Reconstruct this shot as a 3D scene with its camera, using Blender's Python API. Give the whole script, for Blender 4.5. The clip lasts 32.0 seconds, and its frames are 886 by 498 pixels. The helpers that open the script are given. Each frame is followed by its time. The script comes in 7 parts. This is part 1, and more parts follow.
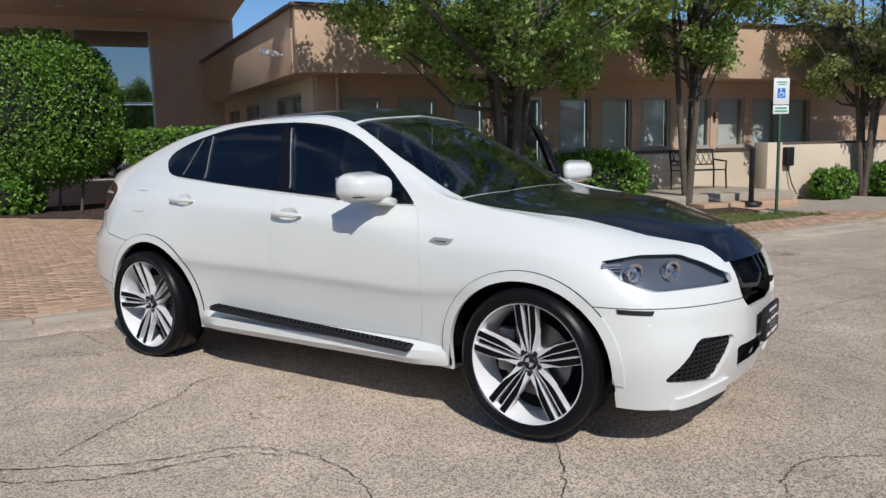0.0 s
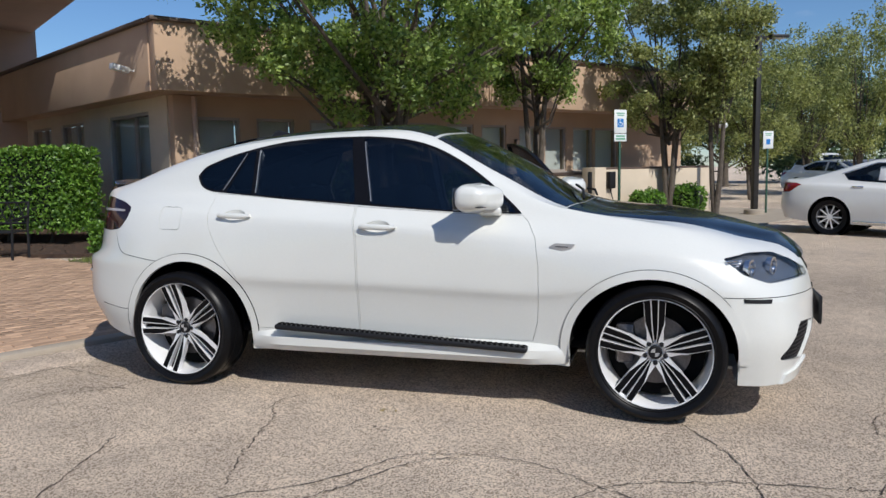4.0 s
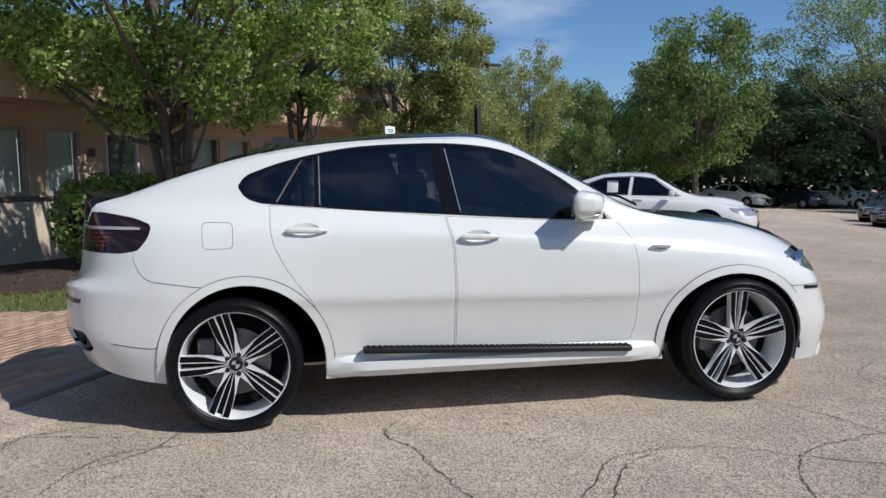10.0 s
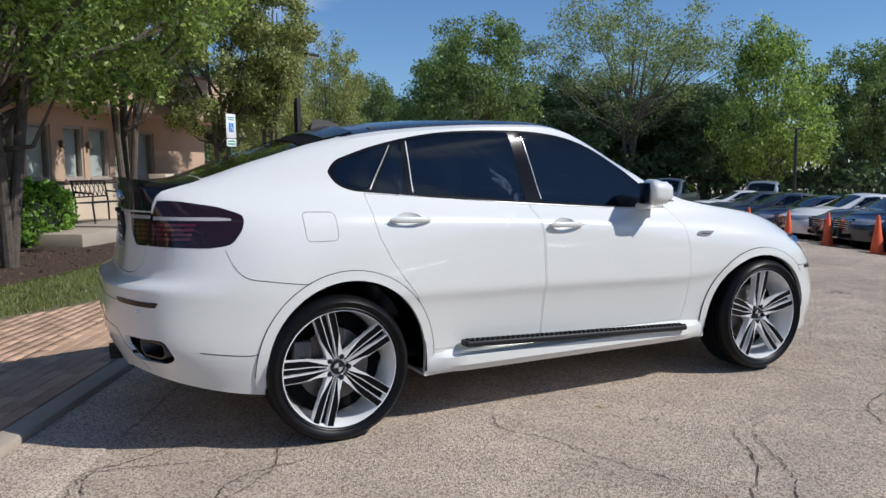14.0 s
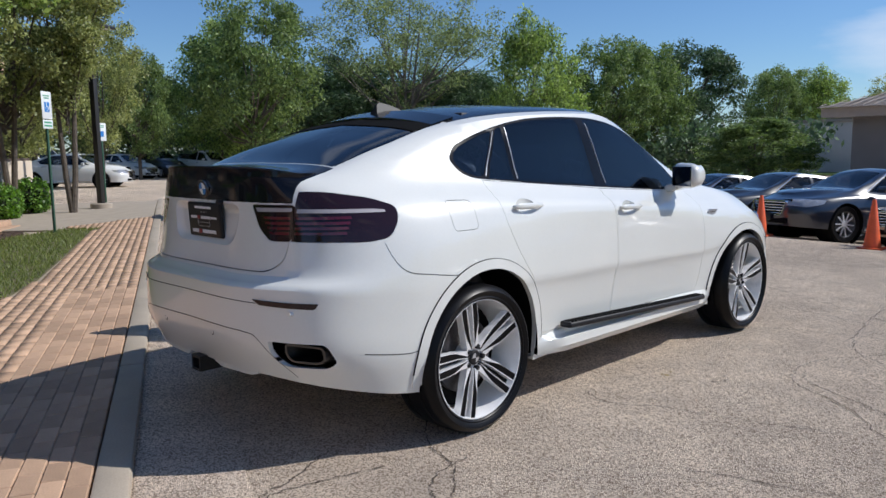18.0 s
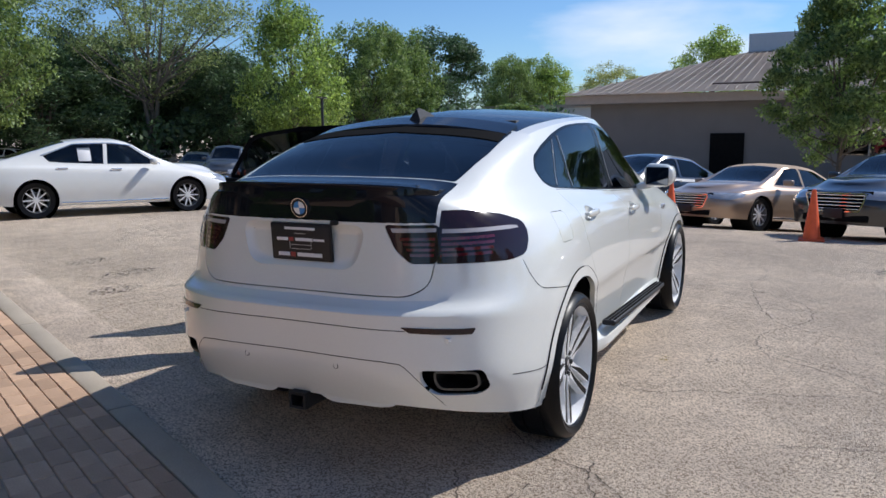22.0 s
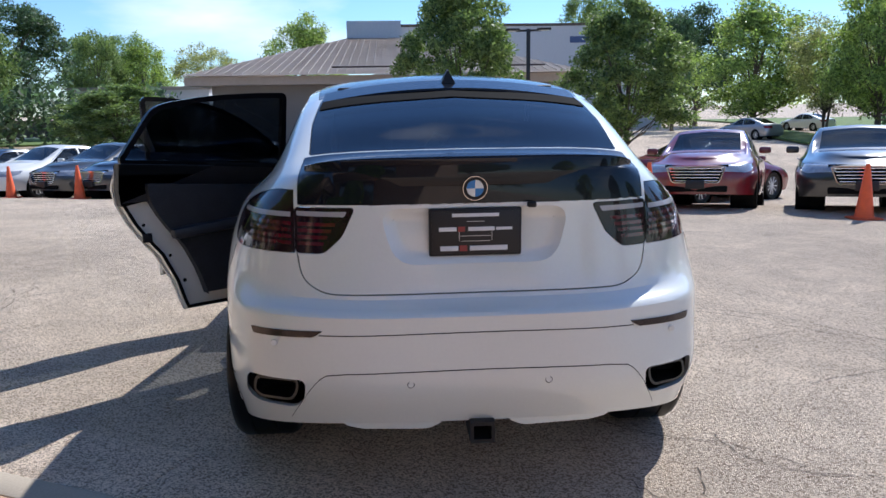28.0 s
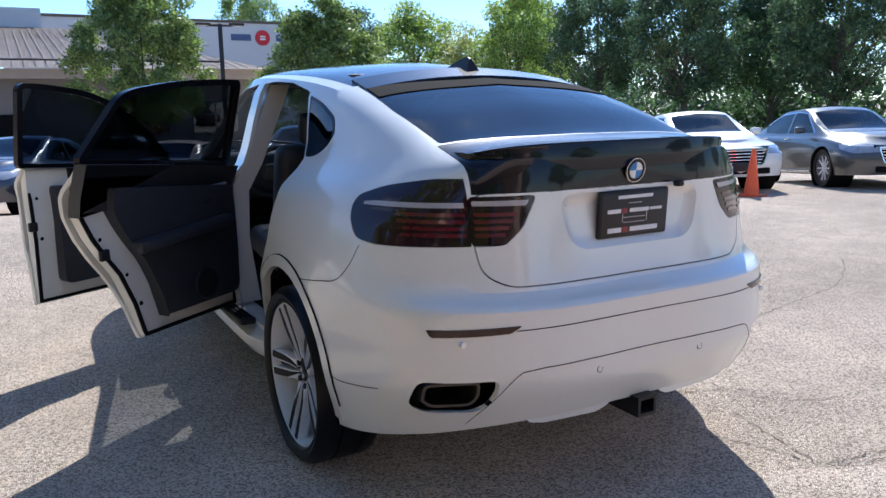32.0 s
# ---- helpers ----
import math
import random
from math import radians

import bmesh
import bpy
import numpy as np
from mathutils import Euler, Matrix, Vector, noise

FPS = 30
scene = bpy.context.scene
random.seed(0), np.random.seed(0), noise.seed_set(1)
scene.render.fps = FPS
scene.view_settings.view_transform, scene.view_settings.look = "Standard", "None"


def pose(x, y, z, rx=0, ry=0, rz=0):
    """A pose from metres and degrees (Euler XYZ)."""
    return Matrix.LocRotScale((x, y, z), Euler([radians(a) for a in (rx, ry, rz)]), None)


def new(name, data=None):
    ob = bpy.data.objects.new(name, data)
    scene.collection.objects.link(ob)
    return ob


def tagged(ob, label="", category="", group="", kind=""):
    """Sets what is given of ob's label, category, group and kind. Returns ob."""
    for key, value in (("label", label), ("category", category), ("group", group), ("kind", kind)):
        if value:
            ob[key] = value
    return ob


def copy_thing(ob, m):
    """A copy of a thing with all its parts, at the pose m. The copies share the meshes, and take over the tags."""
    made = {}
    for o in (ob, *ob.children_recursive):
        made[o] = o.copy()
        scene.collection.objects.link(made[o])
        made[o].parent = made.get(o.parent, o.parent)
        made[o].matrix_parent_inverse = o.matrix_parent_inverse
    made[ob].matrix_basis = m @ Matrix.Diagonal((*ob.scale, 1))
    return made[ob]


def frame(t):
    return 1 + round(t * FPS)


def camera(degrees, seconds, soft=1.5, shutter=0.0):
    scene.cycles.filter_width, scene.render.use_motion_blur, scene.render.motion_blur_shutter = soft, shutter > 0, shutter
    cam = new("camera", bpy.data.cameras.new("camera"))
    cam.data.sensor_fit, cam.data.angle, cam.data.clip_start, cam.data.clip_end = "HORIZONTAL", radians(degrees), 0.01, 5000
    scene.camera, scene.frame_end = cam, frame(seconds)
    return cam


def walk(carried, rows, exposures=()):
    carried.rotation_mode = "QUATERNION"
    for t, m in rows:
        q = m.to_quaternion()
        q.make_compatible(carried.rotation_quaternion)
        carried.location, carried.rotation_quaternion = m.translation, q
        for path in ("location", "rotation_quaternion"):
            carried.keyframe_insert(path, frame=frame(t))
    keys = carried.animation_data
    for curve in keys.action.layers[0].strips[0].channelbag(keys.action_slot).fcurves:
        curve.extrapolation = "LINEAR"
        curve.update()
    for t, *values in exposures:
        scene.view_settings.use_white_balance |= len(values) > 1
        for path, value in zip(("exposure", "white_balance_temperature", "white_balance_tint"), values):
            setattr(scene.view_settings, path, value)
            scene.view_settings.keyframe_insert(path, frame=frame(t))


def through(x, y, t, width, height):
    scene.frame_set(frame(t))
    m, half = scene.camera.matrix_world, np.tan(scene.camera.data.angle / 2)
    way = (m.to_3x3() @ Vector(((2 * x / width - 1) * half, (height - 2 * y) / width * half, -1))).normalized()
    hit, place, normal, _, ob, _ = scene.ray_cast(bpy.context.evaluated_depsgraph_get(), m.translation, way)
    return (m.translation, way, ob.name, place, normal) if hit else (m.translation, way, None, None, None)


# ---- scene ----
cam = camera(59.96, 32.0)
# seconds, eye x y z, yaw, pitch, roll
ROWS = [
    (0.0, 3.134, -4.118, 1.402, 33.92, -7.66, 1.21),
    (0.5, 2.929, -4.245, 1.388, 31.78, -7.19, 1.14),
    (1.0, 2.761, -4.388, 1.376, 29.66, -6.88, 1.04),
    (1.5, 2.586, -4.553, 1.375, 27.60, -6.60, 0.99),
    (2.0, 2.400, -4.664, 1.372, 25.61, -6.47, 0.98),
    (2.5, 2.191, -4.766, 1.365, 23.66, -6.40, 0.94),
    (3.0, 2.001, -4.886, 1.355, 21.55, -6.40, 0.94),
    (3.5, 1.798, -4.998, 1.356, 19.43, -6.17, 0.91),
    (5.5, 0.949, -5.211, 1.377, 10.70, -5.95, 1.43),
    (6.0, 0.729, -5.174, 1.381, 8.71, -5.95, 1.56),
    (6.5, 0.547, -5.195, 1.371, 6.75, -5.94, 1.57),
    (7.0, 0.361, -5.253, 1.366, 4.85, -5.73, 1.56),
    (7.5, 0.179, -5.251, 1.358, 2.96, -5.51, 1.57),
    (8.0, -0.020, -5.206, 1.349, 0.97, -5.46, 1.52),
    (8.5, -0.230, -5.205, 1.347, -1.33, -5.41, 1.42),
    (9.0, -0.471, -5.216, 1.356, -3.68, -5.29, 1.38),
    (9.5, -0.707, -5.199, 1.352, -6.18, -5.23, 1.28),
    (10.0, -0.948, -5.179, 1.349, -8.65, -5.16, 1.11),
    (10.5, -1.209, -5.186, 1.347, -11.18, -5.21, 0.95),
    (11.0, -1.426, -5.137, 1.349, -13.61, -5.15, 0.85),
    (11.5, -1.602, -5.035, 1.340, -15.89, -5.12, 0.77),
    (12.0, -1.787, -4.948, 1.331, -18.03, -5.11, 0.71),
    (12.5, -2.009, -4.870, 1.331, -20.11, -5.10, 0.67),
    (13.0, -2.224, -4.761, 1.338, -22.22, -5.26, 0.59),
    (13.5, -2.439, -4.620, 1.344, -24.39, -5.51, 0.59),
    (14.0, -2.671, -4.524, 1.339, -26.60, -5.86, 0.58),
    (14.5, -2.904, -4.422, 1.352, -28.87, -6.09, 0.61),
    (16.5, -3.731, -3.953, 1.368, -38.45, -6.50, 0.63),
    (17.0, -3.853, -3.737, 1.363, -40.59, -6.54, 0.70),
    (17.5, -3.959, -3.575, 1.363, -42.69, -6.78, 0.76),
    (18.0, -4.153, -3.441, 1.379, -44.69, -7.34, 0.80),
    (18.5, -4.291, -3.301, 1.453, -46.89, -7.92, 0.92),
    (19.0, -4.438, -3.127, 1.482, -49.25, -8.54, 0.92),
    (19.5, -4.592, -2.948, 1.488, -51.82, -8.89, 0.92),
    (20.0, -4.735, -2.752, 1.505, -54.41, -8.99, 0.84),
    (20.5, -4.822, -2.555, 1.517, -56.98, -8.97, 0.73),
    (21.0, -4.887, -2.351, 1.518, -59.37, -8.96, 0.67),
    (21.5, -4.981, -2.179, 1.526, -61.71, -8.98, 0.74),
    (22.0, -5.071, -2.011, 1.544, -63.98, -8.97, 0.76),
    (22.5, -5.064, -1.829, 1.546, -66.17, -8.99, 0.82),
    (23.0, -5.067, -1.631, 1.533, -68.19, -9.02, 0.98),
    (23.5, -5.139, -1.427, 1.528, -70.18, -9.04, 1.06),
    (24.0, -5.214, -1.221, 1.530, -72.25, -9.05, 1.10),
    (24.5, -5.246, -1.001, 1.530, -74.64, -9.09, 1.10),
    (25.0, -5.276, -0.791, 1.524, -77.34, -9.16, 1.17),
    (25.5, -5.311, -0.607, 1.516, -80.27, -9.28, 1.16),
    (26.0, -5.261, -0.426, 1.510, -83.21, -9.42, 1.14),
    (26.5, -5.122, -0.274, 1.490, -86.03, -9.64, 1.10),
    (28.5, -4.928, 0.490, 1.486, -97.02, -10.74, 0.83),
    (29.0, -4.901, 0.685, 1.488, -100.05, -10.81, 0.82),
    (29.5, -4.868, 0.895, 1.493, -103.07, -10.91, 0.92),
    (30.0, -4.781, 1.077, 1.495, -106.28, -10.93, 0.88),
    (30.5, -4.674, 1.255, 1.467, -109.44, -10.96, 0.86),
    (31.0, -4.592, 1.465, 1.453, -112.64, -10.97, 0.85),
    (31.5, -4.499, 1.689, 1.461, -115.95, -10.95, 0.81),
    (32.0, -4.377, 1.890, 1.458, -119.37, -10.95, 0.79),
]
EXPOSURES = [(0.0, -0.20, 6250, 10), (3.0, -0.18, 6300, 10), (9.0, -0.14, 6200, 10), (14.0, -0.06, 6150, 11), (17.0, -0.04, 6150, 11), (20.0, 0.03, 6150, 11), (24.0, 0.33, 6100, 11), (27.0, 0.55, 6050, 11), (29.0, 0.64, 5900, 11), (32.0, 0.92, 5850, 11)]
walk(cam, [(t, pose(x, y, z, 90 + pitch, roll, yaw)) for t, x, y, z, yaw, pitch, roll in ROWS], EXPOSURES)

# ---- daylight ----
# the sun stands ahead of the car and to its right, about 43 degrees high
SUN_WAY = Vector((-0.80, 0.70, -1.0)).normalized()
world = bpy.data.worlds.new("sky")
scene.world = world
world.use_nodes = True
wn, wl = world.node_tree.nodes, world.node_tree.links
wn.clear()
sky = wn.new("ShaderNodeTexSky")
sky.sky_type = "NISHITA"
sky.sun_disc = False
sky.sun_elevation = math.asin(-SUN_WAY.z)
sky.sun_rotation = math.atan2(-SUN_WAY.x, -SUN_WAY.y)
sky.air_density, sky.dust_density, sky.ozone_density = 1.0, 0.05, 4.0
# thin clouds over the blue, thicker low over the far lot
coord = wn.new("ShaderNodeTexCoord")
cmap = wn.new("ShaderNodeMapping")
cmap.inputs["Scale"].default_value = (1.4, 1.4, 5.0)
cnoise = wn.new("ShaderNodeTexNoise")
cnoise.inputs["Scale"].default_value, cnoise.inputs["Detail"].default_value = 1.6, 7.0
cramp = wn.new("ShaderNodeValToRGB")
cramp.color_ramp.elements[0].position, cramp.color_ramp.elements[1].position = 0.56, 0.80
cloud = wn.new("ShaderNodeMixRGB")
cloud.inputs[2].default_value = (9.0, 9.4, 10.2, 1)
back = wn.new("ShaderNodeBackground")
back.inputs["Strength"].default_value = 0.092
wout = wn.new("ShaderNodeOutputWorld")
wl.new(coord.outputs["Generated"], cmap.inputs["Vector"])
wl.new(cmap.outputs["Vector"], cnoise.inputs["Vector"])
wl.new(cnoise.outputs["Fac"], cramp.inputs["Fac"])
wl.new(cramp.outputs["Color"], cloud.inputs[0])
blue = wn.new("ShaderNodeMixRGB")
blue.blend_type = "MULTIPLY"
blue.inputs[0].default_value, blue.inputs[2].default_value = 1.0, (0.84, 1.0, 1.17, 1)
wl.new(sky.outputs["Color"], blue.inputs[1])
wl.new(blue.outputs["Color"], cloud.inputs[1])
wl.new(cloud.outputs["Color"], back.inputs["Color"])
wl.new(back.outputs["Background"], wout.inputs["Surface"])

sun = new("sun", bpy.data.lights.new("sun", "SUN"))
sun.data.energy, sun.data.angle, sun.data.color = 4.4, radians(0.53), (1.0, 0.95, 0.87)
sun.matrix_world = Matrix.Translation((20, -18, 30)) @ SUN_WAY.to_track_quat("-Z", "Y").to_matrix().to_4x4()

# ---- materials ----
MATS = {}


def shader(name):
    m = bpy.data.materials.new(name)
    m.use_nodes = True
    return m, m.node_tree.nodes, m.node_tree.links, m.node_tree.nodes["Principled BSDF"]


def rgb(c):
    return (c[0], c[1], c[2], 1.0) if len(c) == 3 else tuple(c)


def ramp_node(n, stops):
    r = n.new("ShaderNodeValToRGB")
    e = r.color_ramp.elements
    while len(e) < len(stops):
        e.new(0.5)
    for k, (p, c) in enumerate(stops):
        e[k].position, e[k].color = p, rgb(c)
    return r


def surface(name, base, rough=0.6, metal=0.0, coat=0.0, vary=0.12, scale=6.0, fine=90.0, bump=0.0, depth=0.002, spec=0.5, islands=0.0, objects=0.0, coat_rough=0.03):
    """A painted, cast or woven surface: broad stains, fine grain, a little relief."""
    m, n, l, p = shader(name)
    tc = n.new("ShaderNodeTexCoord")
    a = n.new("ShaderNodeTexNoise")
    a.inputs["Scale"].default_value, a.inputs["Detail"].default_value = scale, 5.0
    b = n.new("ShaderNodeTexNoise")
    b.inputs["Scale"].default_value, b.inputs["Detail"].default_value = fine, 3.0
    l.new(tc.outputs["Object"], a.inputs["Vector"])
    l.new(tc.outputs["Object"], b.inputs["Vector"])
    mix = n.new("ShaderNodeMath")
    mix.operation = "ADD"
    l.new(a.outputs["Fac"], mix.inputs[0])
    l.new(b.outputs["Fac"], mix.inputs[1])
    lo, hi = [max(0, c * (1 - vary)) for c in base[:3]], [min(1, c * (1 + vary)) for c in base[:3]]
    r = n.new("ShaderNodeMapRange")
    r.inputs["From Min"].default_value, r.inputs["From Max"].default_value = 0.65, 1.35
    l.new(mix.outputs[0], r.inputs["Value"])
    c = ramp_node(n, [(0.0, lo), (1.0, hi)])
    l.new(r.outputs["Result"], c.inputs["Fac"])
    out = c.outputs["Color"]
    if islands or objects:
        src = n.new("ShaderNodeNewGeometry").outputs["Random Per Island"] if islands else n.new("ShaderNodeObjectInfo").outputs["Random"]
        k = islands or objects
        br = n.new("ShaderNodeMapRange")
        br.inputs["To Min"].default_value, br.inputs["To Max"].default_value = 1 - k, 1 + k
        l.new(src, br.inputs["Value"])
        hsv = n.new("ShaderNodeHueSaturation")
        l.new(br.outputs["Result"], hsv.inputs["Value"])
        l.new(out, hsv.inputs["Color"])
        out = hsv.outputs["Color"]
    l.new(out, p.inputs["Base Color"])
    p.inputs["Roughness"].default_value, p.inputs["Metallic"].default_value = rough, metal
    p.inputs["Coat Weight"].default_value, p.inputs["Coat Roughness"].default_value = coat, coat_rough
    p.inputs["Specular IOR Level"].default_value = spec
    if bump:
        bn = n.new("ShaderNodeBump")
        bn.inputs["Strength"].default_value, bn.inputs["Distance"].default_value = bump, depth
        l.new(b.outputs["Fac"], bn.inputs["Height"])
        l.new(bn.outputs["Normal"], p.inputs["Normal"])
    MATS[name] = m
    return m


def tinted(name, tint, gloss=0.02, ior=1.5, face=0.0):
    """A pane: what lies behind shows through the tint, and its face mirrors by its gloss."""
    m, n, l, p = shader(name)
    n.remove(p)
    t = n.new("ShaderNodeBsdfTransparent")
    t.inputs["Color"].default_value = rgb(tint)
    g = n.new("ShaderNodeBsdfGlossy")
    g.inputs["Roughness"].default_value = gloss
    lw = n.new("ShaderNodeLayerWeight")
    lw.inputs["Blend"].default_value = 0.5
    # the gloss rises from its head-on value to a full mirror at a grazing angle
    head_on = ((ior - 1) / (ior + 1)) ** 2 + face
    steep = n.new("ShaderNodeMath")
    steep.operation = "POWER"
    steep.inputs[1].default_value = 5.0
    l.new(lw.outputs["Facing"], steep.inputs[0])
    ad = n.new("ShaderNodeMath")
    ad.operation, ad.use_clamp = "MULTIPLY_ADD", True
    ad.inputs[1].default_value, ad.inputs[2].default_value = 1 - head_on, head_on
    l.new(steep.outputs[0], ad.inputs[0])
    mx = n.new("ShaderNodeMixShader")
    l.new(ad.outputs[0], mx.inputs["Fac"])
    l.new(t.outputs["BSDF"], mx.inputs[1])
    l.new(g.outputs["BSDF"], mx.inputs[2])
    l.new(mx.outputs["Shader"], n["Material Output"].inputs["Surface"])
    MATS[name] = m
    return m


def leaf(name, lo, hi, through=0.35, rough=0.45):
    m, n, l, p = shader(name)
    g = n.new("ShaderNodeNewGeometry")
    c = ramp_node(n, [(0.0, lo), (0.55, [(x + y) / 2 for x, y in zip(lo, hi)]), (1.0, hi)])
    l.new(g.outputs["Random Per Island"], c.inputs["Fac"])
    l.new(c.outputs["Color"], p.inputs["Base Color"])
    p.inputs["Roughness"].default_value = rough
    tr = n.new("ShaderNodeBsdfTranslucent")
    hs = n.new("ShaderNodeHueSaturation")
    hs.inputs["Value"].default_value, hs.inputs["Saturation"].default_value = 1.5, 1.15
    l.new(c.outputs["Color"], hs.inputs["Color"])
    l.new(hs.outputs["Color"], tr.inputs["Color"])
    mx = n.new("ShaderNodeMixShader")
    mx.inputs["Fac"].default_value = through
    l.new(p.outputs["BSDF"], mx.inputs[1])
    l.new(tr.outputs["BSDF"], mx.inputs[2])
    l.new(mx.outputs["Shader"], n["Material Output"].inputs["Surface"])
    MATS[name] = m
    return m


WHITE = surface("white car paint", (0.735, 0.74, 0.70), 0.28, coat=1.0, vary=0.02, scale=2.0)
BLACKPAINT = surface("gloss black paint", (0.005, 0.006, 0.010), 0.25, coat=0.55, vary=0.2, scale=30.0, spec=0.1)
TRIM = surface("black plastic trim", (0.014, 0.014, 0.016), 0.5, spec=0.3, vary=0.25, scale=20, bump=0.15)
DARK = surface("dark wheel well", (0.010, 0.010, 0.010), 0.9, vary=0.3, spec=0.05)
RUBBER = surface("tyre rubber", (0.006, 0.006, 0.007), 0.36, vary=0.25, scale=15, bump=0.10, spec=0.18)
WHEELBLACK = surface("gloss black wheel paint", (0.005, 0.005, 0.006), 0.30, spec=0.12, vary=0.2)
WHEELGREY = surface("grey wheel paint", (0.20, 0.20, 0.21), 0.35, metal=0.4, vary=0.1)
TIPMETAL = surface("dull exhaust metal", (0.10, 0.10, 0.10), 0.45, metal=1.0, vary=0.2)
PILLAR = surface("gloss black pillar", (0.008, 0.008, 0.010), 0.18, vary=0.2, spec=0.15)
STRIP = surface("tail lamp strip", (0.38, 0.36, 0.37), 0.25, coat=0.6, vary=0.08)
ALLOY = surface("machined alloy", (0.86, 0.86, 0.87), 0.28, metal=0.35, vary=0.05, scale=20)
WHITERIM = surface("white wheel paint", (0.84, 0.84, 0.84), 0.3, coat=0.5, vary=0.04)
CHROME = surface("chrome", (0.8, 0.8, 0.82), 0.12, metal=1.0, vary=0.03)
DIMMIRROR = surface("dimmed mirror", (0.17, 0.18, 0.20), 0.03, metal=1.0, vary=0.02)
STEEL = surface("brake steel", (0.16, 0.15, 0.15), 0.45, metal=0.9, vary=0.3)
LEATHER = surface("dark leather", (0.028, 0.030, 0.037), 0.5, vary=0.2, scale=14, bump=0.2)
GREYTRIM = surface("grey interior trim", (0.05, 0.05, 0.055), 0.6, vary=0.15)
GLASS_TINT = tinted("tinted car glass", (0.27, 0.30, 0.335), 0.015, 1.5, 0.035)
GLASS_CLEAR = tinted("windscreen glass", (0.46, 0.49, 0.52), 0.015, 1.45, 0.01)
GLASS_LAMP = tinted("lamp lens", (0.95, 0.96, 0.97), 0.02, 1.45)
RED_LENS = surface("smoked red lens", (0.085, 0.005, 0.012), 0.1, coat=1.0, vary=0.3, scale=8)
SMOKE = surface("smoked lens", (0.018, 0.007, 0.010), 0.08, spec=0.3, coat=0.35, vary=0.2)
SILVER = surface("silver strip", (0.55, 0.55, 0.56), 0.3, metal=0.5, vary=0.05)
PLATE = surface("plate black", (0.010, 0.010, 0.013), 0.5, vary=0.2)
PLATEWHITE = surface("plate white print", (0.7, 0.7, 0.72), 0.45, vary=0.05)
PLATERED = surface("plate red print", (0.26, 0.035, 0.035), 0.45, vary=0.05)
BLUE = surface("emblem blue", (0.03, 0.20, 0.50), 0.3, vary=0.05)
CONE = surface("orange cone plastic", (0.80, 0.12, 0.03), 0.5, vary=0.15, scale=9)
STUCCO = surface("tan stucco", (0.50, 0.35, 0.24), 0.9, vary=0.10, scale=1.3, fine=140, bump=0.5, depth=0.004)
STUCCO_PALE = surface("pale block wall", (0.62, 0.52, 0.40), 0.9, vary=0.10, scale=1.6, fine=120, bump=0.4, depth=0.004)
# brown stucco's base is lightened in place of bounce light under the canopy
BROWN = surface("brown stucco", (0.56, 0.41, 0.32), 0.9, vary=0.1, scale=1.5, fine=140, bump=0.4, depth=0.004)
COPING = surface("brown metal coping", (0.10, 0.07, 0.055), 0.5, vary=0.15)
WINFRAME = surface("window frame", (0.35, 0.30, 0.26), 0.5, vary=0.1)
WINGLASS = tinted("office glass", (0.90, 0.92, 0.92), 0.01, 1.25, 0.04)
BLIND = surface("pale blind", (0.70, 0.70, 0.66), 0.8, vary=0.12, scale=3)
ROOFMETAL = surface("standing seam roof", (0.40, 0.34, 0.29), 0.5, vary=0.08, scale=1.0)
GREYWALL = surface("grey wall", (0.20, 0.185, 0.175), 0.85, vary=0.1, scale=1.0)
WHITEWALL = surface("pale grey cladding", (0.55, 0.55, 0.57), 0.7, vary=0.06)
POLE = surface("dark bronze pole", (0.02, 0.018, 0.017), 0.5, vary=0.2)
GREENPOST = surface("green sign post", (0.03, 0.09, 0.06), 0.5, vary=0.2)
SIGNWHITE = surface("sign white", (0.75, 0.77, 0.76), 0.45, vary=0.04)
SIGNBLUE = surface("sign blue", (0.03, 0.20, 0.55), 0.45, vary=0.05)
SIGNGREEN = surface("sign green print", (0.10, 0.35, 0.22), 0.45, vary=0.05)
BARK = surface("tree bark", (0.12, 0.098, 0.078), 0.95, vary=0.4, scale=9, fine=60, bump=0.9, depth=0.02)
BARKGREY = surface("grey bark", (0.15, 0.135, 0.12), 0.95, vary=0.35, scale=7, fine=50, bump=0.9, depth=0.02)
LEAF_PEAR = leaf("pear leaf", (0.070, 0.116, 0.030), (0.44, 0.56, 0.165), 0.42, 0.48)
LEAF_OLIVE = leaf("olive leaf", (0.095, 0.118, 0.038), (0.47, 0.50, 0.195), 0.42, 0.50)
LEAF_GREEN = leaf("bright leaf", (0.050, 0.090, 0.028), (0.28, 0.37, 0.120), 0.34, 0.55)
LEAF_AIRY = leaf("thin grey-green leaf", (0.075, 0.105, 0.040), (0.36, 0.43, 0.18), 0.38, 0.55)
LEAF_HEDGE = leaf("hedge leaf", (0.040, 0.100, 0.016), (0.24, 0.42, 0.065), 0.32)
LEAF_DARK = leaf("dark needle", (0.026, 0.048, 0.024), (0.135, 0.215, 0.10), 0.28, 0.6)
GRASS = leaf("grass blade", (0.09, 0.125, 0.03), (0.29, 0.33, 0.10), 0.4)
MULCH = surface("bark mulch", (0.075, 0.045, 0.03), 0.95, vary=0.5, scale=12, fine=60, bump=1.0, depth=0.03)
CONCRETE = surface("kerb concrete", (0.37, 0.315, 0.25), 0.9, vary=0.15, scale=3, fine=110, bump=0.35, depth=0.003)
SOIL = surface("lawn soil", (0.13, 0.12, 0.06), 0.95, vary=0.4, scale=4, fine=60, bump=0.6, depth=0.01)

# ---- building helpers ----
from mathutils.bvhtree import BVHTree


